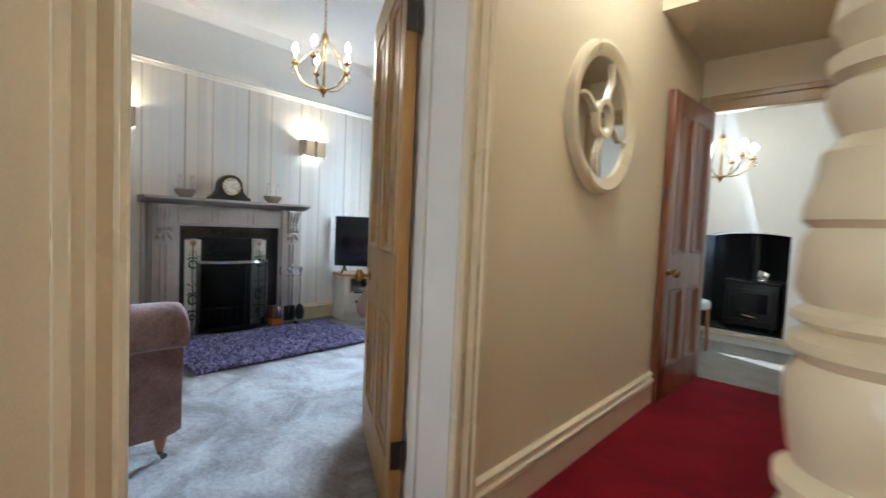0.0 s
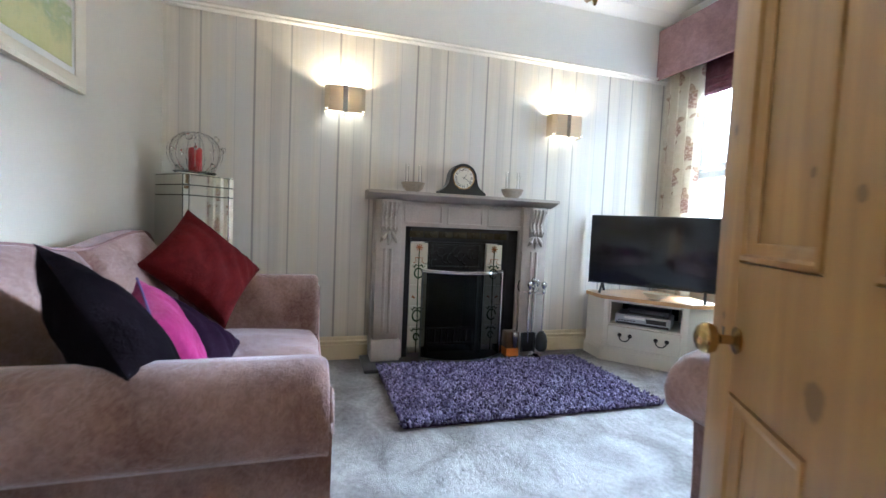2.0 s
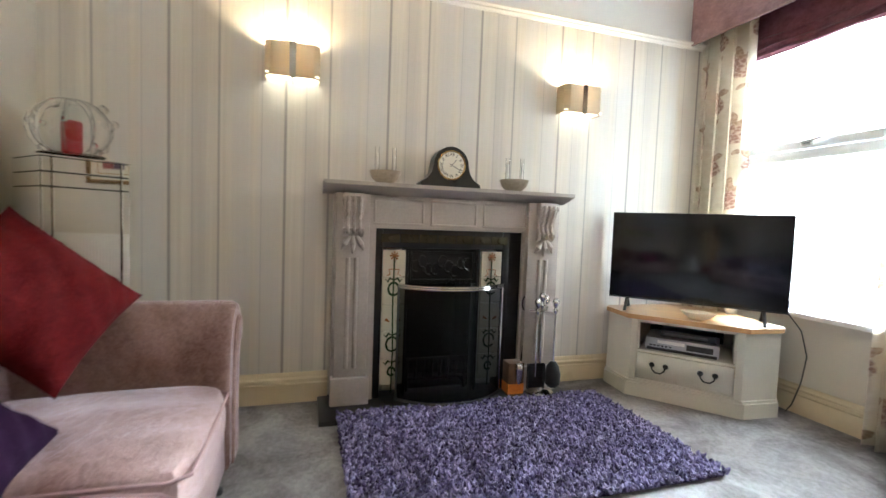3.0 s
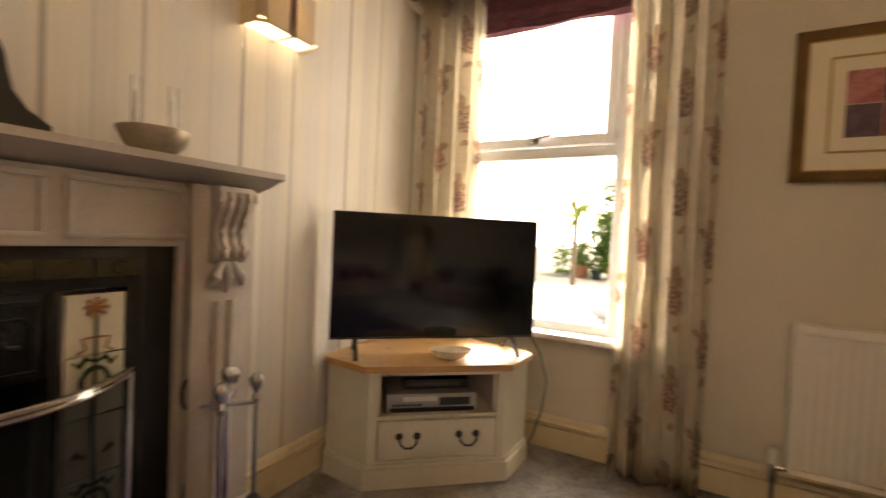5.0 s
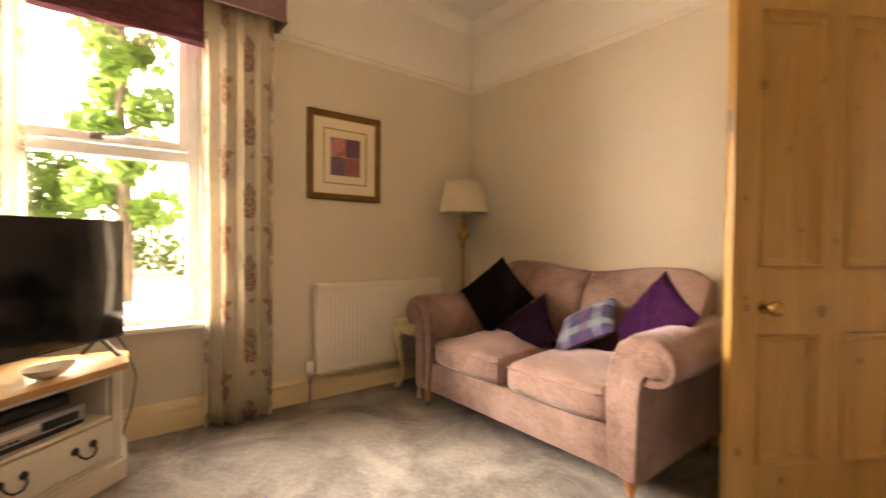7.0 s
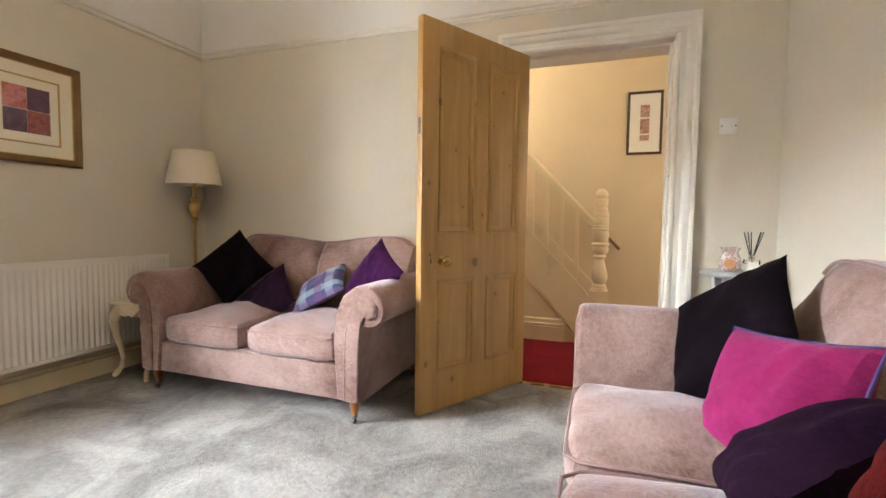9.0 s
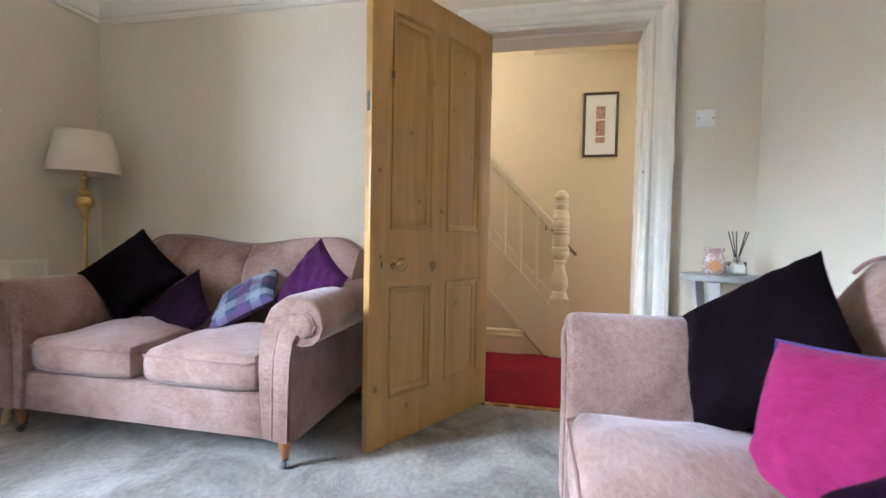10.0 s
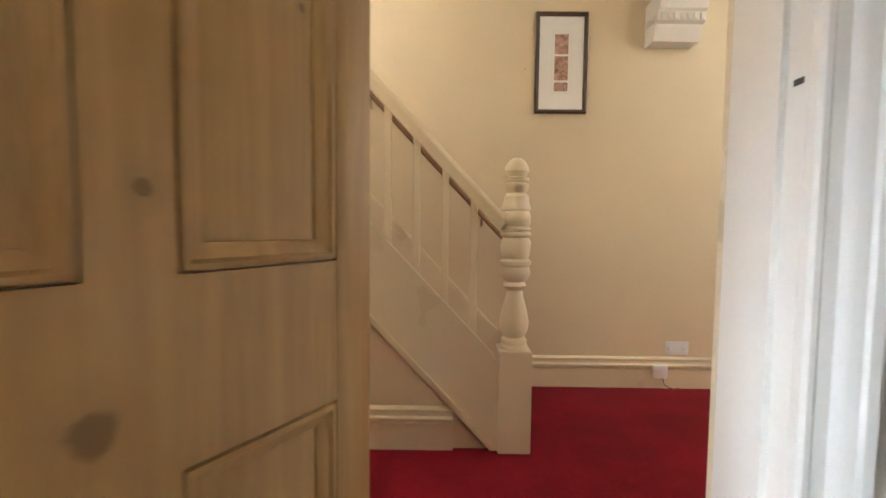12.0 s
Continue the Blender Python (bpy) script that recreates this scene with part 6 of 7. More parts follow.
part("base", lathe(bm_new(), [(0.13, 0.0005), (0.135, 0.012), (0.12, 0.028), (0.06, 0.045), (0.03, 0.07)], seg=28), "gold", fl)
part("column", lathe(bm_new(), [(0.03, 0.07), (0.013, 0.12), (0.011, 0.5), (0.011, 0.75), (0.012, 1.02), (0.028, 1.04), (0.018, 1.06), (0.024, 1.085), (0.045, 1.11), (0.048, 1.135), (0.040, 1.16), (0.020, 1.175), (0.030, 1.19), (0.032, 1.2), (0.014, 1.215), (0.012, 1.26), (0.022, 1.27), (0.022, 1.28), (0.010, 1.29), (0.010, 1.36)], seg=24), "gold", fl, "turned gilt column")
b = bm_new()
seg = 40
rr = [[b.verts.new((r * math.cos(2 * math.pi * i / seg), r * math.sin(2 * math.pi * i / seg), z)) for i in range(seg)] for r, z in ((0.188, 1.305), (0.176, 1.38), (0.158, 1.47), (0.140, 1.552), (0.136, 1.552), (0.154, 1.47), (0.172, 1.38), (0.184, 1.305))]
for p, q in zip(rr, rr[1:] + rr[:1]):
    for i in range(seg):
        b.faces.new((p[i], p[(i + 1) % seg], q[(i + 1) % seg], q[i]))
part("shade", b, "shade", fl, "cream fabric shade")
b = bm_new()
tube(b, [(0.139 * math.cos(a), 0.139 * math.sin(a), 1.545) for a in [i * 0.2618 for i in range(24)]], 0.003, 5, True)
for a in (0, 2.094, 4.188):
    tube(b, [(0, 0, 1.5), (0.138 * math.cos(a), 0.138 * math.sin(a), 1.545)], 0.0025, 5)
tube(b, [(0, 0, 1.35), (0, 0, 1.5)], 0.008, 6)
part("shade_carrier", b, "brass", fl)

# ---- mirrored cabinet with candle globe ----
mc_m = pose(-3.915, -0.112, 0, 0, 0, 132.1)
mc = thing("mirrored_cabinet", mc_m, "tall narrow cabinet faced with mirror glass strips", "cabinet")
M["mirroredge"] = plain("dark_bevel_line", (0.12, 0.12, 0.12), 0.2, 0.8, var=0.1, relief=0)
part("body", a_box(-0.152, 0.152, -0.15, 0.15, 0.004, 1.25), "mirroredge", mc)
for z0, z1 in ((0.01, 1.13), (1.135, 1.188), (1.193, 1.249)):
    part("mirror_panel", a_box(-0.118, 0.118, -0.1565, -0.150, z0, z1, 0.003, 1), "mirror", mc)
    for x0, x1 in ((-0.153, -0.121), (0.121, 0.153)):
        part("bevelled_strip", a_box(x0, x1, -0.1565, -0.150, z0, z1, 0.003, 1), "mirror", mc)
    part("side_mirror", a_box(-0.158, -0.152, -0.147, 0.147, z0, z1, 0.002, 1), "mirror", mc)
    part("side_mirror", a_box(0.152, 0.158, -0.147, 0.147, z0, z1, 0.002, 1), "mirror", mc)
part("mirror_top", a_box(-0.16, 0.16, -0.158, 0.155, 1.2505, 1.257, 0.002, 1), "mirror", mc)
gl = thing("candle_globe", mc_m @ pose(0, 0, 1.2575), "glass bubble candle globe with a red candle", "candle holder")
b = bm_new()
rn2 = random.Random(4)
for k in range(9):
    a = 2 * math.pi * k / 9
    ring = [(0.15 * math.cos(q) * math.cos(a), 0.15 * math.cos(q) * math.sin(a), 0.13 + 0.128 * math.sin(q)) for q in [-1.45 + i * 0.264 for i in range(12)]]
    tube(b, ring, 0.0032, 6)
part("glass_cage", b, "glass", gl, "looped clear glass cage")
for k in range(20):
    a, q = rn2.uniform(0, 6.28), rn2.uniform(-1.1, 1.2)
    r = rn2.uniform(0.010, 0.02)
    part("glass_bead", lathe(bm_new(), [(r * math.sin(t), -r * math.cos(t)) for t in [i * math.pi / 8 for i in range(9)]], (0.152 * math.cos(q) * math.cos(a), 0.152 * math.cos(q) * math.sin(a), 0.14 + 0.13 * math.sin(q)), 12), "glass", gl)
part("glass_shell", lathe(bm_new(), [(0.138 * math.sin(t), 0.137 - 0.13 * math.cos(t)) for t in [i * math.pi / 18 for i in range(1, 16)]] + [(0.136 * math.sin(t), 0.137 - 0.128 * math.cos(t)) for t in [i * math.pi / 18 for i in range(15, 0, -1)]], seg=32), "glass", gl, "thin clear glass bowl")
part("glass_dish", lathe(bm_new(), [(0.0, 0.0), (0.10, 0.0), (0.12, 0.02), (0.118, 0.022), (0.095, 0.006), (0.0, 0.006)], seg=28), "glass", gl)
part("candle", lathe(bm_new(), [(0.0, 0.0065), (0.036, 0.0065), (0.037, 0.16), (0.030, 0.166), (0.0, 0.158)], seg=24), "redwax", gl, "red pillar candle")
part("wick", tube(bm_new(), [(0, 0, 0.155), (0.002, 0, 0.172)], 0.0015, 5), "blackplastic", gl)

# ---- grey three-legged table ----
gt_m = pose(-1.16, -0.13, 0)
gt = thing("side_table", gt_m, "tall grey painted round table with three curved board legs", "side table")
part("tabletop", lathe(bm_new(), [(0.0, 0.785), (0.155, 0.785), (0.165, 0.79), (0.168, 0.80), (0.163, 0.812), (0.0, 0.813)], seg=40), "greytable", gt)
part("shelf", lathe(bm_new(), [(0.0, 0.375), (0.11, 0.375), (0.115, 0.385), (0.11, 0.395), (0.0, 0.395)], seg=32), "greytable", gt)
for k in range(3):
    a = radians(150 + 120 * k)
    b = bm_new()
    prev = None
    for i in range(13):
        z = 0.784 - 0.783 * i / 12
        r = 0.125 - 0.035 * math.sin(math.pi * i / 12) + 0.055 * (i / 12) ** 2
        c, t = Vector((math.cos(a), math.sin(a), 0)), Vector((-math.sin(a), math.cos(a), 0))
        ring = [b.verts.new(c * (r + dr) + t * dt + Vector((0, 0, z))) for dr, dt in ((-0.011, -0.026), (0.011, -0.026), (0.011, 0.026), (-0.011, 0.026))]
        if prev:
            for q in range(4):
                b.faces.new((prev[q], prev[(q + 1) % 4], ring[(q + 1) % 4], ring[q]))
        else:
            b.faces.new(ring)
        prev = ring
    b.faces.new(prev[::-1])
    part("leg", b, "greytable", gt, "curved board leg")
wb = thing("wax_burner", gt_m @ pose(-0.02, 0.035, 0.8135), "pink and silver mosaic ceramic wax burner", "wax burner")
m_b, nt, bs = nodes_of("pink_mosaic_glaze")
vo = nt.nodes.new("ShaderNodeTexVoronoi")
vo.inputs["Scale"].default_value = 55
nt.links.new(coords(nt), vo.inputs["Vector"])
nt.links.new(ramp(nt, vo.outputs["Distance"], [(0.15, (0.72, 0.55, 0.53)), (0.5, (0.50, 0.30, 0.30)), (0.65, (0.75, 0.72, 0.70))]), bs.inputs["Base Color"])
setv(bs, Roughness=0.25, Metallic=0.2)
part("body", lathe(bm_new(), [(0.0, 0), (0.036, 0), (0.044, 0.008), (0.05, 0.035), (0.048, 0.06), (0.038, 0.085), (0.034, 0.095), (0.046, 0.12), (0.044, 0.12), (0.030, 0.098), (0.0, 0.095)], seg=28), m_b, wb)
part("opening", lathe(bm_new(), [(0.027, 0.0), (0.025, 0.006), (0.0, 0.005)], seg=20, m=pose(-0.046, 0.012, 0.04, 0, -90, -15)), plain("amber_opening", (0.55, 0.27, 0.13), 0.5, var=0.2), wb, "round amber opening")
rd = thing("reed_diffuser", gt_m @ pose(-0.03, -0.055, 0.8135), "square glass reed diffuser with black reeds", "reed diffuser")
part("bottle", a_box(-0.03, 0.03, -0.034, 0.034, 0, 0.062, 0.008, 3), "glass", rd)
part("liquid", a_box(-0.025, 0.025, -0.029, 0.029, 0.006, 0.04, 0.004), plain("pale_oil", (0.70, 0.72, 0.70), 0.1, var=0.02, relief=0), rd)
part("paper_label", a_box(-0.0318, -0.0305, -0.022, 0.022, 0.014, 0.05), "whitecard", rd, "white label")
part("collar", lathe(bm_new(), [(0.014, 0.062), (0.014, 0.085), (0.008, 0.085), (0.008, 0.063)], seg=16), "chrome", rd)
for dx, dy in ((0.01, 0.035), (0.0, 0.022), (-0.01, -0.03), (0.012, -0.04), (0.0, -0.046), (-0.012, 0.01)):
    part("reed", tube(bm_new(), [(0, 0, 0.05), (dx, dy, 0.20)], 0.0025, 5), "blackplastic", rd)
gb = solid("goblet", lathe(bm_new(), [(0.0, 0.0), (0.04, 0.0), (0.042, 0.006), (0.012, 0.014), (0.009, 0.03), (0.016, 0.04), (0.045, 0.055), (0.058, 0.085), (0.055, 0.115), (0.044, 0.14), (0.041, 0.14), (0.052, 0.112), (0.054, 0.085), (0.04, 0.06), (0.0, 0.05)], seg=32), "chrome", "polished steel goblet candle holder on the lower shelf", "candle holder", gt_m @ pose(-0.03, 0.03, 0.3955))

# ---- switches and sockets ----
def plate(name, m, w, h, label, rockers):
    p = thing(name, m, label, "wall switch" if "switch" in name else "wall socket", kind="structure")
    part("plate", a_box(-w / 2, w / 2, -0.009, 0, -h / 2, h / 2, 0.003), "upvc", p)
    for x in rockers:
        part("rocker", a_box(x - 0.011, x + 0.011, -0.012, -0.008, -0.016, 0.016, 0.0015), "upvc", p)
    for s in (-1, 1):
        part("screw", lathe(bm_new(), [(0.004, 0), (0.0035, 0.001), (0, 0.0012)], seg=10, m=pose(s * w * 0.38, -0.009, 0, 90)), "darksteel", p)
    return p


plate("light_switch", pose(E - 0.0005, -0.115, 1.594, 0, 0, -90), 0.088, 0.088, "white square light switch beside the doorway", (0.0,))
HX2 = 1.052
plate("socket", pose(HX2 - 0.0005, -0.655, 0.262, 0, 0, -90), 0.146, 0.086, "white double socket above the hall skirting", (-0.045, 0.045))
cb = thing("cable_box", pose(HX2 - 0.026, -0.535, 0.078), "white telephone junction box on the skirting", "junction box")
part("box", a_box(-0.03, 0, -0.045, 0.045, 0.0, 0.085, 0.008), "upvc", cb)
part("cable", tube(bm_new(), [(-0.012, -0.02, 0.0), (-0.02, -0.03, -0.045), (-0.03, -0.08, -0.066), (-0.03, -0.12, -0.06)], 0.003, 6), "darksteel", cb)
solid("nail", lathe(bm_new(), [(0.004, 0), (0.004, 0.003), (0.001, 0.004), (0.001, 0.012)], seg=8, m=pose(0, 0, 0, 0, -90)), "darksteel", "small nail in the hall wall", "nail", pose(HX2 - 0.001, 0.36, 2.02))

# ---- hall: round mirror ----
mr = thing("round_mirror", pose(HW, 2.06, 1.645) @ Matrix.Scale(0.93, 4), "round white-framed mirror with curved spokes", "mirror")


def ring(bm, r, prof, n=56, c=(0.0, 0.0)):
    rings = []
    for i in range(n):
        a = 2 * math.pi * i / n
        rings.append([bm.verts.new((d, c[0] + (r + o) * math.cos(a), c[1] + (r + o) * math.sin(a))) for o, d in prof])
    k = len(prof)
    for p, q in zip(rings, rings[1:] + rings[:1]):
        for i in range(k):
            bm.faces.new((p[i], p[(i + 1) % k], q[(i + 1) % k], q[i]))
    return bm


part("frame", ring(bm_new(), 0.35, [(-0.045, 0.008), (-0.045, 0.022), (-0.02, 0.035), (0.012, 0.046), (0.03, 0.038), (0.036, 0.012), (0.036, 0.0), (-0.03, 0.0)]), "cream", mr, "wide cream frame")
part("glass", lathe(bm_new(), [(0.312, 0.006), (0.312, 0.010), (0.0, 0.010)], seg=48, m=pose(0, 0, 0, 0, 90)), "mirror", mr, "mirror glass")
part("hub_ring", ring(bm_new(), 0.085, [(-0.010, 0.011), (-0.012, 0.03), (0.012, 0.03), (0.012, 0.011)], 32), "cream", mr)
for k in range(4):
    a = radians(12 + 90 * k)
    b = bm_new()
    pts = [(0.1 + 0.205 * i / 6, a + 0.16 * math.sin(math.pi * i / 6)) for i in range(7)]
    pts = [(0.02, r * math.sin(t), r * math.cos(t)) for r, t in pts]
    for p, q in zip(pts, pts[1:]):
        bar(b, p, q, 0.014, 0.016, up=(1, 0, 0))
    part("spoke", b, "cream", mr)

# ---- hall: staircase ----
stc = thing("staircase", pose(0, 0, 0), "cream painted staircase with turned newel post and square balusters", "staircase", kind="structure")
SX = 0.235
NX, NY = 0.255, 0.52
# radius and height down the turned shaft, in millimetres
SHAFT = ((0, 1352), (20, 1350), (38, 1336), (52, 1312), (53, 1292), (46, 1272), (43, 1266), (53, 1262), (53, 1247), (47, 1241), (53, 1235), (54, 1222), (50, 1208), (46, 1192), (54, 1178),
         (57, 1160), (60, 1145), (64, 1131), (64, 1118), (60, 1111), (64, 1098), (65, 1055), (61, 1042), (66, 1036), (66, 1028), (61, 1021), (68, 1012), (68, 1001), (63, 990), (68, 972), (67, 940), (63, 905), (61, 894),
         (70, 882), (70, 868), (65, 858), (68, 838), (66, 820), (58, 803), (47, 788), (48, 780), (50, 770), (44, 758), (38, 748), (41, 722), (52, 675), (61, 630), (65, 606), (66, 596), (64, 584), (62, 570), (54, 545), (48, 532), (56, 522), (59, 512), (58, 500), (64, 490), (64, 478))


# sharper beads and grooves than the mean line of the shaft
CRISP = [(r + 0.6 * (r - (SHAFT[i - 1][0] + SHAFT[i + 1][0]) / 2) if 3 < i < len(SHAFT) - 3 else r, z) for i, (r, z) in enumerate(SHAFT)][::-1]
newel = part("newel_post", lathe(bm_new(), [(r / 1000, z / 1000) for r, z in CRISP], (NX, NY, 0), 36), "cream", stc, "turned cream newel post")
b = bm_new()
s = 0.075
rings = [[b.verts.new((NX + sx * min(s, w + 0.0), NY + sy * min(s, w + 0.0), z)) for sx, sy in ((-1, -1), (1, -1), (1, 1), (-1, 1))] for w, z in ((s, 0.004), (s, 0.477))]
b.faces.new(rings[0][::-1])
b.faces.new(rings[1])
es = []
for k in range(4):
    f = b.faces.new((rings[0][k], rings[0][(k + 1) % 4], rings[1][(k + 1) % 4], rings[1][k]))
bmesh.ops.bevel(b, geom=[e for e in b.edges], offset=0.004, segments=2, affect="EDGES")
part("newel_block", b, "cream", newel)


def slope_z(y, z0, y0, k=1.055):
    return z0 + k * (y - y0)


YT = 3.6
b = bm_new()
y0, y1 = NY + s, 2.4
prism(b, [(y0, slope_z(y0, 0.433, 0.609)), (y1, slope_z(y1, 0.433, 0.609)), (y1, slope_z(y1, 0.02, 0.62)), (y0 + 0.035, 0.006), (y0, 0.006)], SX - 0.028, SX + 0.022, m=pose(0, 0, 0, 90, 0, 90))
part("string", b, "cream", stc, "deep closed string")
b = bm_new()
for off, z in ((0.0, 0.433), (-0.415, 0.433)):
    bar(b, (SX - 0.03, y0 + 0.03, slope_z(y0 + 0.03, z + off, 0.609)), (SX - 0.03, y1, slope_z(y1, z + off, 0.609)), 0.022, 0.024, up=(0, -1, 1))
part("string_moulding", b, "cream", stc)
b = bm_new()
prism(b, [(y0 + 0.05, 0.005), (HN, 0.005), (HN, slope_z(HN, 0.02, 0.62)), (y1, slope_z(y1, 0.015, 0.62)), (y0 + 0.07, 0.025)], SX - 0.006, SX + 0.012, m=pose(0, 0, 0, 90, 0, 90))
part("spandrel_panel", b, "hallwall", stc, "painted panel under the string")
part("spandrel_skirting", moulding(bm_new(), [(d, z) for d, z in SKH], (SX - 0.006, 0.80), (SX - 0.006, HN), (-1, 0)), "cream", stc)
b = bm_new()
bar(b, (SX, y0 - 0.01, slope_z(y0 - 0.01, 1.058, 0.60)), (SX, y1, slope_z(y1, 1.058, 0.60)), 0.058, 0.04, up=(0, -1, 1))
tube(b, [(SX, y0 - 0.01, slope_z(y0 - 0.01, 1.082, 0.60)), (SX, y1, slope_z(y1, 1.082, 0.60))], 0.027, 12)
part("handrail", b, "cream", stc, "moulded cream handrail")
for k in range(13):
    y = 0.713 + 0.131 * k
    part("baluster", a_box(SX - 0.016, SX + 0.016, y - 0.016, y + 0.016, slope_z(y, 0.42, 0.609), slope_z(y, 1.04, 0.60), 0.003, 1), "cream", stc)
for k in range(12):
    z, y = 0.19 * (k + 1), 0.60 + 0.18 * k
    part("tread", box(a_box(SX + 0.023, HX2 - 0.02, y - 0.02, y + 0.2, z - 0.03, z, 0.006), SX + 0.023, HX2 - 0.02, y, y + 0.02, z - 0.19, z - 0.03), "red", stc, "carpeted step")
b = bm_new()
bar(b, (HX2 - 0.012, 0.56, slope_z(0.56, 0.36, 0.609)), (HX2 - 0.012, 2.4, slope_z(2.4, 0.36, 0.609)), 0.022, 0.17, up=(0, -1, 1))
bar(b, (HX2 - 0.018, 0.56, slope_z(0.56, 0.45, 0.609)), (HX2 - 0.018, 2.4, slope_z(2.4, 0.45, 0.609)), 0.03, 0.03, up=(0, -1, 1))
part("wall_string", b, "cream", stc, "cream wall string beside the steps")
b = tube(bm_new(), [(HX2 - 0.06, 0.33, slope_z(0.33, 1.085, 0.60)), (HX2 - 0.06, 2.4, slope_z(2.4, 1.085, 0.60))], 0.016, 10)
wr = part("wall_rail", b, "oak", stc, "brown wooden wall handrail")
for y in (0.62, 1.32, 2.0):
    part("rail_bracket", tube(bm_new(), [(HX2 - 0.06, y, slope_z(y, 1.07, 0.60)), (HX2 - 0.05, y, slope_z(y, 1.02, 0.60)), (HX2 - 0.002, y, slope_z(y, 1.01, 0.60))], 0.008, 8), "chrome", wr)

# plaster arch with a dentil corbel
ar = thing("hall_arch", pose(0, 0, 0), "cream plaster arch on dentilled corbels across the hall", "arch", kind="structure")
AY0, AY1 = -0.66, -0.38
for side, x0, x1 in ((1, HX2 - 0.20, HX2), (-1, HW, HW + 0.20)):
    b = bm_new()
    prism(b, [(x1 if side > 0 else x0, 2.15), (x0 + 0.09 if side > 0 else x1 - 0.09, 2.15), (x0 + 0.075 if side > 0 else x1 - 0.075, 2.18), (x0 + 0.06 if side > 0 else x1 - 0.06, 2.24), (x0 + 0.03 if side > 0 else x1 - 0.03, 2.25), (x0 + 0.03 if side > 0 else x1 - 0.03, 2.30), (x0 + 0.01 if side > 0 else x1 - 0.01, 2.31), (x0 if side > 0 else x1, 2.40), (x1 if side > 0 else x0, 2.40)], -AY1, -AY0, m=pose(0, 0, 0, 90))
    cor = part("corbel", b, "white", ar, "dentilled plaster corbel")
    xf = x0 + 0.03 if side > 0 else x1 - 0.03
    for k in range(7):
        part("dentil", a_box(min(xf, xf - side * 0.012), max(xf, xf - side * 0.012), AY0 + 0.015 + 0.038 * k, AY0 + 0.035 + 0.038 * k, 2.255, 2.29), "white", cor)
        xs = xf + side * 0.012
        part("dentil", a_box(xs + 0.05 * side - 0.012, xs + 0.05 * side + 0.012, AY1 - 0.001, AY1 + 0.010, 2.255, 2.29) if k < 1 else a_box(min(xf + side * 0.024 * k, xf + side * (0.024 * k + 0.012)), max(xf + side * 0.024 * k, xf + side * (0.024 * k + 0.012)), AY1 - 0.001, AY1 + 0.010, 2.255, 2.29), "white", cor)
b = bm_new()
cx, rx, rz = (HX2 + HW) / 2, (HX2 - HW) / 2 - 0.16, 0.36
pts = [(HX2, 2.40), (HX2, 2.86), (HW, 2.86), (HW, 2.40)] + [(cx - rx * math.cos(math.pi * i / 24), 2.40 + rz * math.sin(math.pi * i / 24)) for i in range(25)]
prism(b, pts, -AY1 + 0.03, -AY0 - 0.03, m=pose(0, 0, 0, 90))
part("arch_band", b, "white", ar)

# ---- dining room ----
sv = thing("wood_stove", pose(-0.52, DY + 0.26, 0.1425), "black cast iron wood stove in the recess", "stove")
part("body", a_box(-0.235, 0.235, -0.16, 0.16, 0.05, 0.50, 0.012), "iron", sv)
part("stove_top", a_box(-0.25, 0.25, -0.175, 0.17, 0.5, 0.525, 0.006), "iron", sv)
part("door", a_box(-0.19, 0.19, -0.178, -0.161, 0.12, 0.44, 0.008), "iron", sv)
part("window_glass", a_box(-0.14, 0.14, -0.182, -0.1785, 0.20, 0.40), "screen", sv, "dark glass")
part("door_handle", bar(bm_new(), (-0.06, -0.19, 0.17), (0.06, -0.19, 0.155), 0.012, 0.012), "chrome", sv, "bright steel handle")
part("flue", tube(bm_new(), [(0, 0.05, 0.52), (0, 0.05, 1.0)], 0.06, 16), "iron", sv)
for sx in (-1, 1):
    for sy in (-1, 1):
        part("foot", lathe(bm_new(), [(0.018, 0.0005), (0.022, 0.01), (0.016, 0.05)], (sx * 0.19, sy * 0.12, 0), 10), "iron", sv)
solid("stove_fan", box(a_box(-0.04, 0.04, -0.03, 0.03, 0.0, 0.012, 0.003), -0.05, 0.05, -0.004, 0.004, 0.012, 0.10, 0.003, m=pose(0, 0, 0, 0, 18)), "chrome", "small bright stove-top fan", "stove fan", pose(-0.47, DY + 0.26, 0.668))
ch = thing("dining_chair", pose(-1.0, 4.75, 0.0, 0, 0, 70), "cream upholstered dining chair in the next room", "chair")
part("seat", block_cushion(-0.22, 0.22, -0.22, 0.22, 0.40, 0.50, 2, 0.02, 6), "whitecard", ch)
part("backrest", block_cushion(-0.22, 0.22, 0.17, 0.25, 0.48, 0.98, 4, 0.0, 6), "whitecard", ch)
for sx in (-1, 1):
    for sy in (-1, 1):
        part("leg", tube(bm_new(), [(sx * 0.19, sy * 0.19, 0.0005), (sx * 0.18, sy * 0.18, 0.41)], [0.014, 0.02], 8), "legwood", ch)

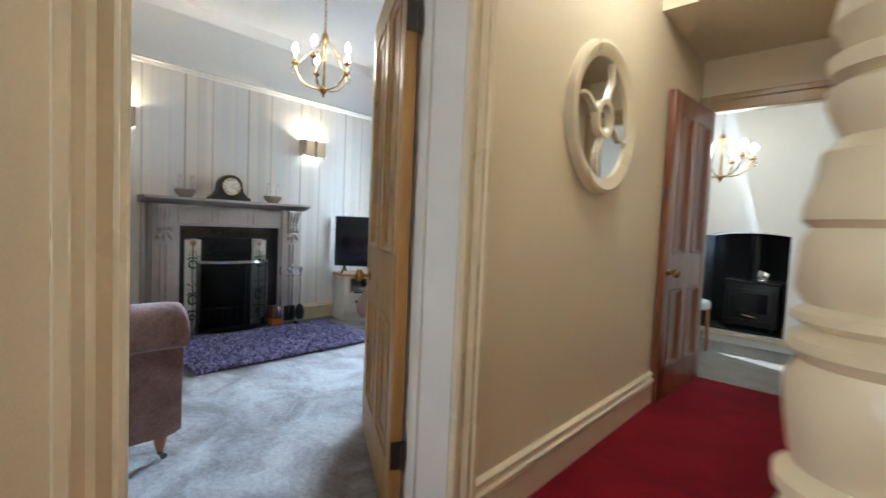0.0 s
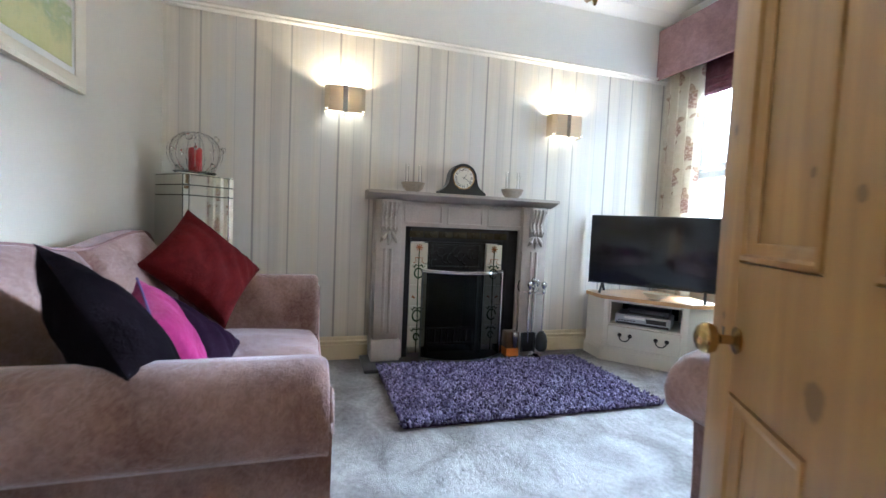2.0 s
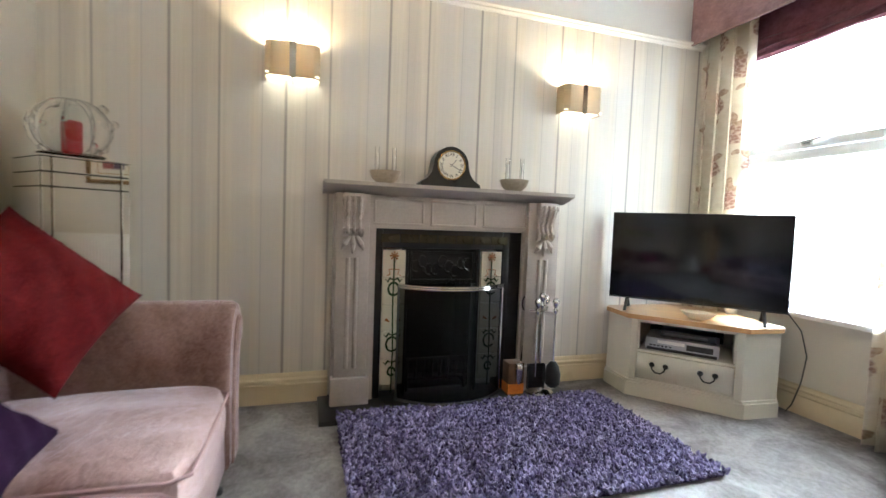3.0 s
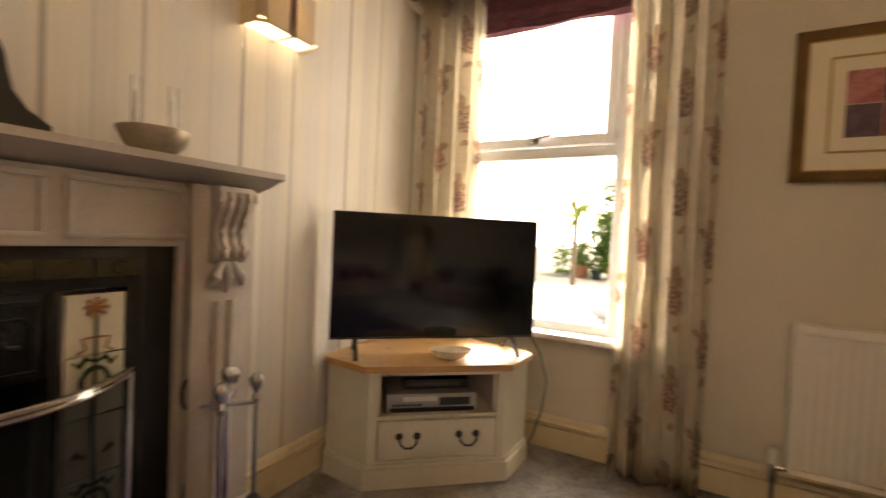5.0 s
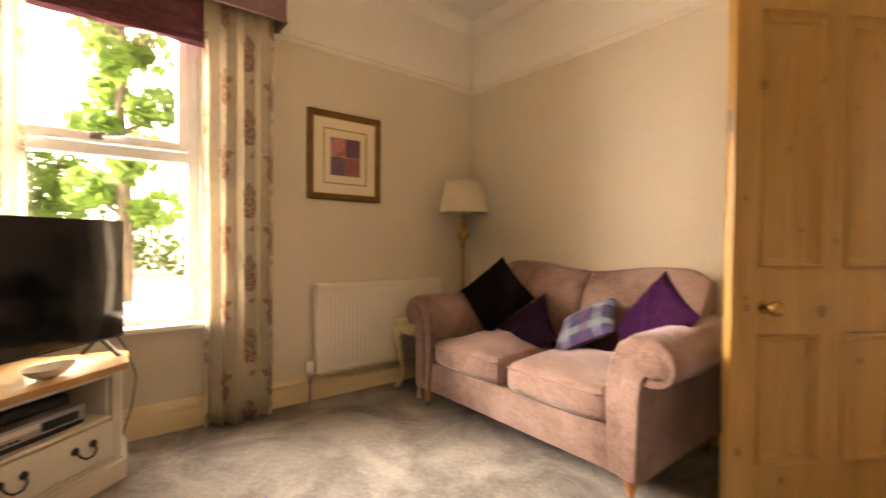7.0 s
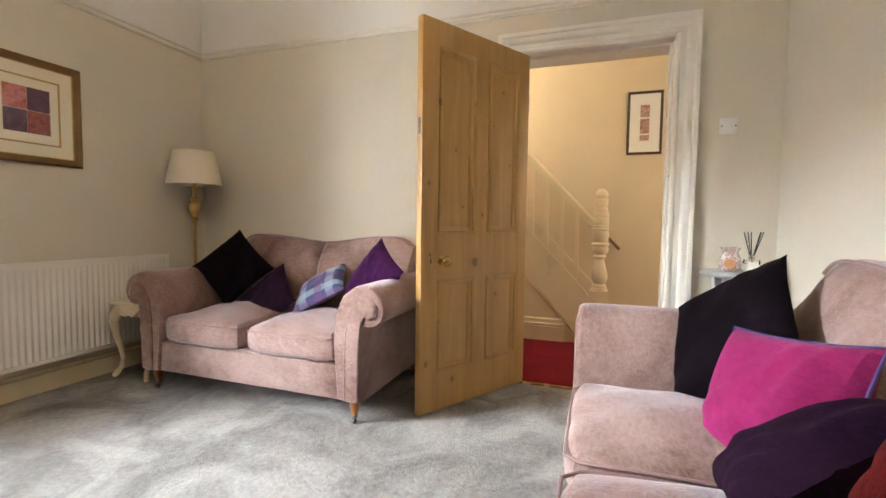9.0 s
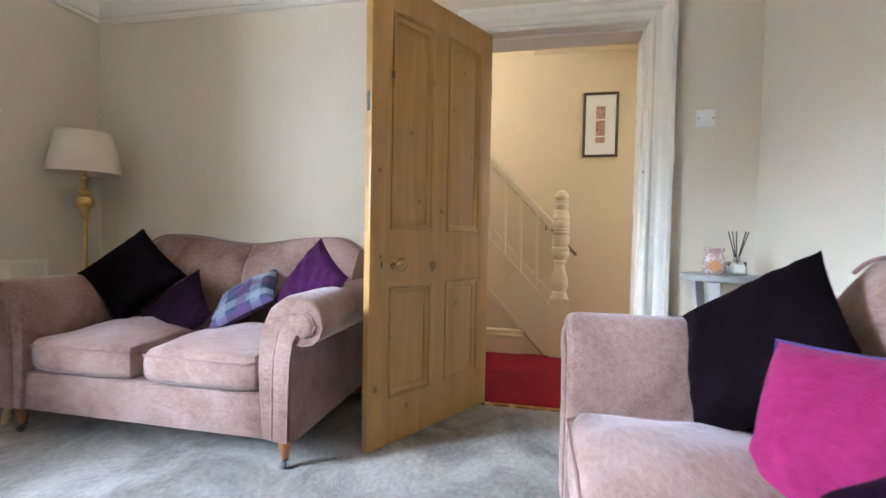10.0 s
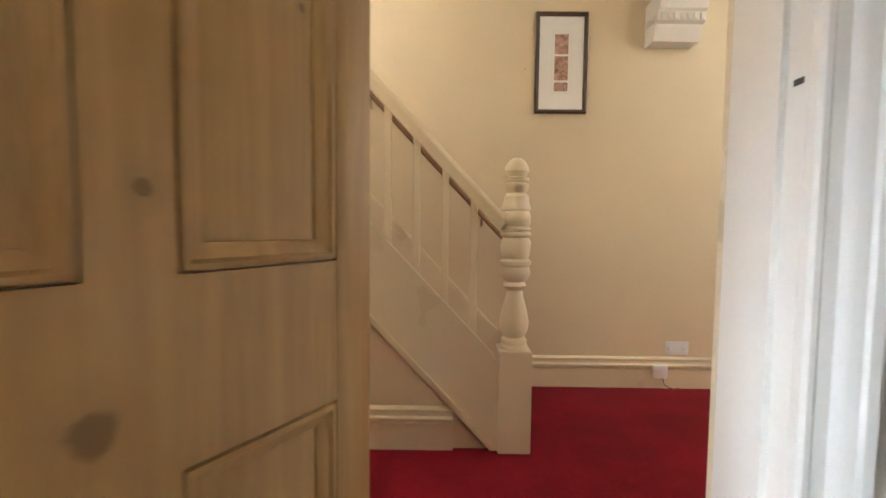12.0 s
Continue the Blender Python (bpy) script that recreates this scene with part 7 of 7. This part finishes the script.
# ---- garden ----
tagged(part("backdrop_sky", a_box(-140, 140, 120, 121, -0.29, 110), glow("bright_hazy_sky", (0.93, 0.97, 1.0), 4.0)), "bright hazy white sky", "sky", kind="structure")
gs = thing("garden_ornament", pose(-3.41, 6.9, -0.2995), "grey stone ball on a stone plinth in the garden", "garden ornament")
part("ball", lathe(bm_new(), [(0.145 * math.sin(t), 0.80 - 0.145 * math.cos(t)) for t in [i * math.pi / 14 for i in range(15)]], seg=28), "stone", gs)
part("collar", lathe(bm_new(), [(0.10, 0.63), (0.07, 0.65), (0.08, 0.67)], seg=20), "stone", gs)
part("plinth_cap", box(a_box(-0.27, 0.27, -0.27, 0.27, 0.55, 0.63, 0.012), -0.23, 0.23, -0.23, 0.23, 0.50, 0.549, 0.012), "stone", gs)
part("pillar", a_box(-0.18, 0.18, -0.18, 0.18, 0.0005, 0.50, 0.012), "stone", gs)


def leaf_cloud(name, centres, count, size, mat, parent, seed):
    r = np.random.default_rng(seed)
    cs = np.array(centres)
    pick = r.integers(0, len(cs), count)
    d = r.normal(size=(count, 3))
    d /= np.linalg.norm(d, axis=1)[:, None]
    p = cs[pick, :3] + d * (cs[pick, 3] * r.uniform(0.35, 1.0, count) ** 0.5)[:, None]
    a = r.normal(size=(count, 3))
    a /= np.linalg.norm(a, axis=1)[:, None]
    c = np.cross(a, r.normal(size=(count, 3)))
    c /= np.linalg.norm(c, axis=1)[:, None]
    s = size * r.uniform(0.6, 1.3, count)[:, None]
    v = np.stack([p - a * s, p + c * s * 0.45, p + a * s, p - c * s * 0.45], 1).reshape(-1, 3)
    f = (np.arange(count)[:, None] * 4 + np.arange(4)[None]).tolist()
    me = bpy.data.meshes.new(name)
    me.from_pydata(v.tolist(), [], f)
    me.materials.append(M[mat])
    return tagged(part(name, me, None, parent), kind="stuff")


def tree(x, y, h, spread, seed, label, count=2600):
    t = thing("tree", pose(x, y, -0.2995), label, "tree", "garden trees")
    r = random.Random(seed)
    part("trunk", tube(bm_new(), [(0, 0, 0), (0.05, 0.03, h * 0.3), (-0.03, 0.0, h * 0.6), (0.04, 0.02, h * 0.85)], [0.16, 0.12, 0.08, 0.03], 10), "bark", t)
    cs = []
    for k in range(11):
        a, z = k * 2.4, h * (0.28 + 0.06 * k)
        rr_ = spread * (1 - 0.045 * k) * r.uniform(0.6, 1.0)
        e = (rr_ * math.cos(a), rr_ * math.sin(a), z + 0.3)
        part("limb", tube(bm_new(), [(0, 0, z - 0.2), (e[0] * 0.5, e[1] * 0.5, z), e], [0.05, 0.035, 0.012], 6), "bark", t)
        cs.append((*e, spread * r.uniform(0.3, 0.5)))
        cs.append((e[0] * 0.5, e[1] * 0.5, z + 0.2, spread * 0.3))
    leaf_cloud("crown", cs, count, 0.13, "leaf", t, seed)
    return t


tree(-3.12, 10.2, 5.8, 0.85, 3, "leafy green garden tree close to the window")
tree(-5.2, 20.0, 2.6, 0.9, 6, "rounded green shrub tree across the garden", 1600)
tree(-4.4, 19.0, 4.2, 1.6, 9, "broad green tree at the end of the garden", 2200)
hd = thing("hedge", pose(0, 0, 0), "clipped green hedge along the garden wall", "hedge")
tagged(hd, kind="stuff")
leaf_cloud("foliage", [(-16 + 0.9 * k, 21 + 0.4 * math.sin(k), 0.5 + 0.25 * math.sin(k * 1.7), 0.85) for k in range(10, 30)], 3600, 0.16, "leaf", hd, 12)
pm = thing("cordyline", pose(-5.9, 16.0, -0.2995), "spiky yellow-green palm plant in the garden", "plant")
part("stem", tube(bm_new(), [(0, 0, 0), (0.03, 0, 2.2)], [0.09, 0.07], 8), "bark", pm)
rb = random.Random(2)
for k in range(34):
    a, up = rb.uniform(0, 6.28), rb.uniform(-0.35, 0.95)
    L2 = rb.uniform(0.75, 1.05)
    c, t = Vector((math.cos(a), math.sin(a), 0)), Vector((-math.sin(a), math.cos(a), 0))
    b = bm_new()
    pts = [Vector((0.03, 0, 2.2)) + c * (L2 * u * math.cos(up * 1.3)) + Vector((0, 0, L2 * (u * math.sin(up * 1.3) - 0.28 * u * u))) for u in (0, 0.35, 0.7, 1.0)]
    ws = (0.04, 0.06, 0.045, 0.003)
    vs = [(b.verts.new(p - t * w), b.verts.new(p + Vector((0, 0, -0.012)))  , b.verts.new(p + t * w)) for p, w in zip(pts, ws)]
    for p, q in zip(vs, vs[1:]):
        b.faces.new((p[0], p[1], q[1], q[0]))
        b.faces.new((p[1], p[2], q[2], q[1]))
    part("blade", b, "palm", pm)
for x, y, r, h, mt in ((-6.3, 19.5, 0.28, 0.5, "terracotta"), (-5.7, 19.3, 0.22, 0.36, "greenglaze"), (-5.1, 19.4, 0.26, 0.5, "terracotta"), (-4.6, 19.6, 0.3, 0.42, "terracotta")):
    pt = thing("plant_pot", pose(x, y, -0.2995), "glazed garden plant pot with a small shrub" if mt == "greenglaze" else "terracotta garden plant pot with a small shrub", "plant pot", "row of garden pots")
    part("pot", lathe(bm_new(), [(0.0, 0), (r * 0.7, 0), (r * 0.95, h * 0.85), (r * 1.05, h * 0.87), (r * 1.05, h), (r * 0.9, h), (r * 0.88, h * 0.9), (0, h * 0.9)], seg=20), mt, pt)
    leaf_cloud("shrub", [(0, 0, h + 0.2, 0.3)], 160, 0.09, "leaf", pt, int(-x * 10))
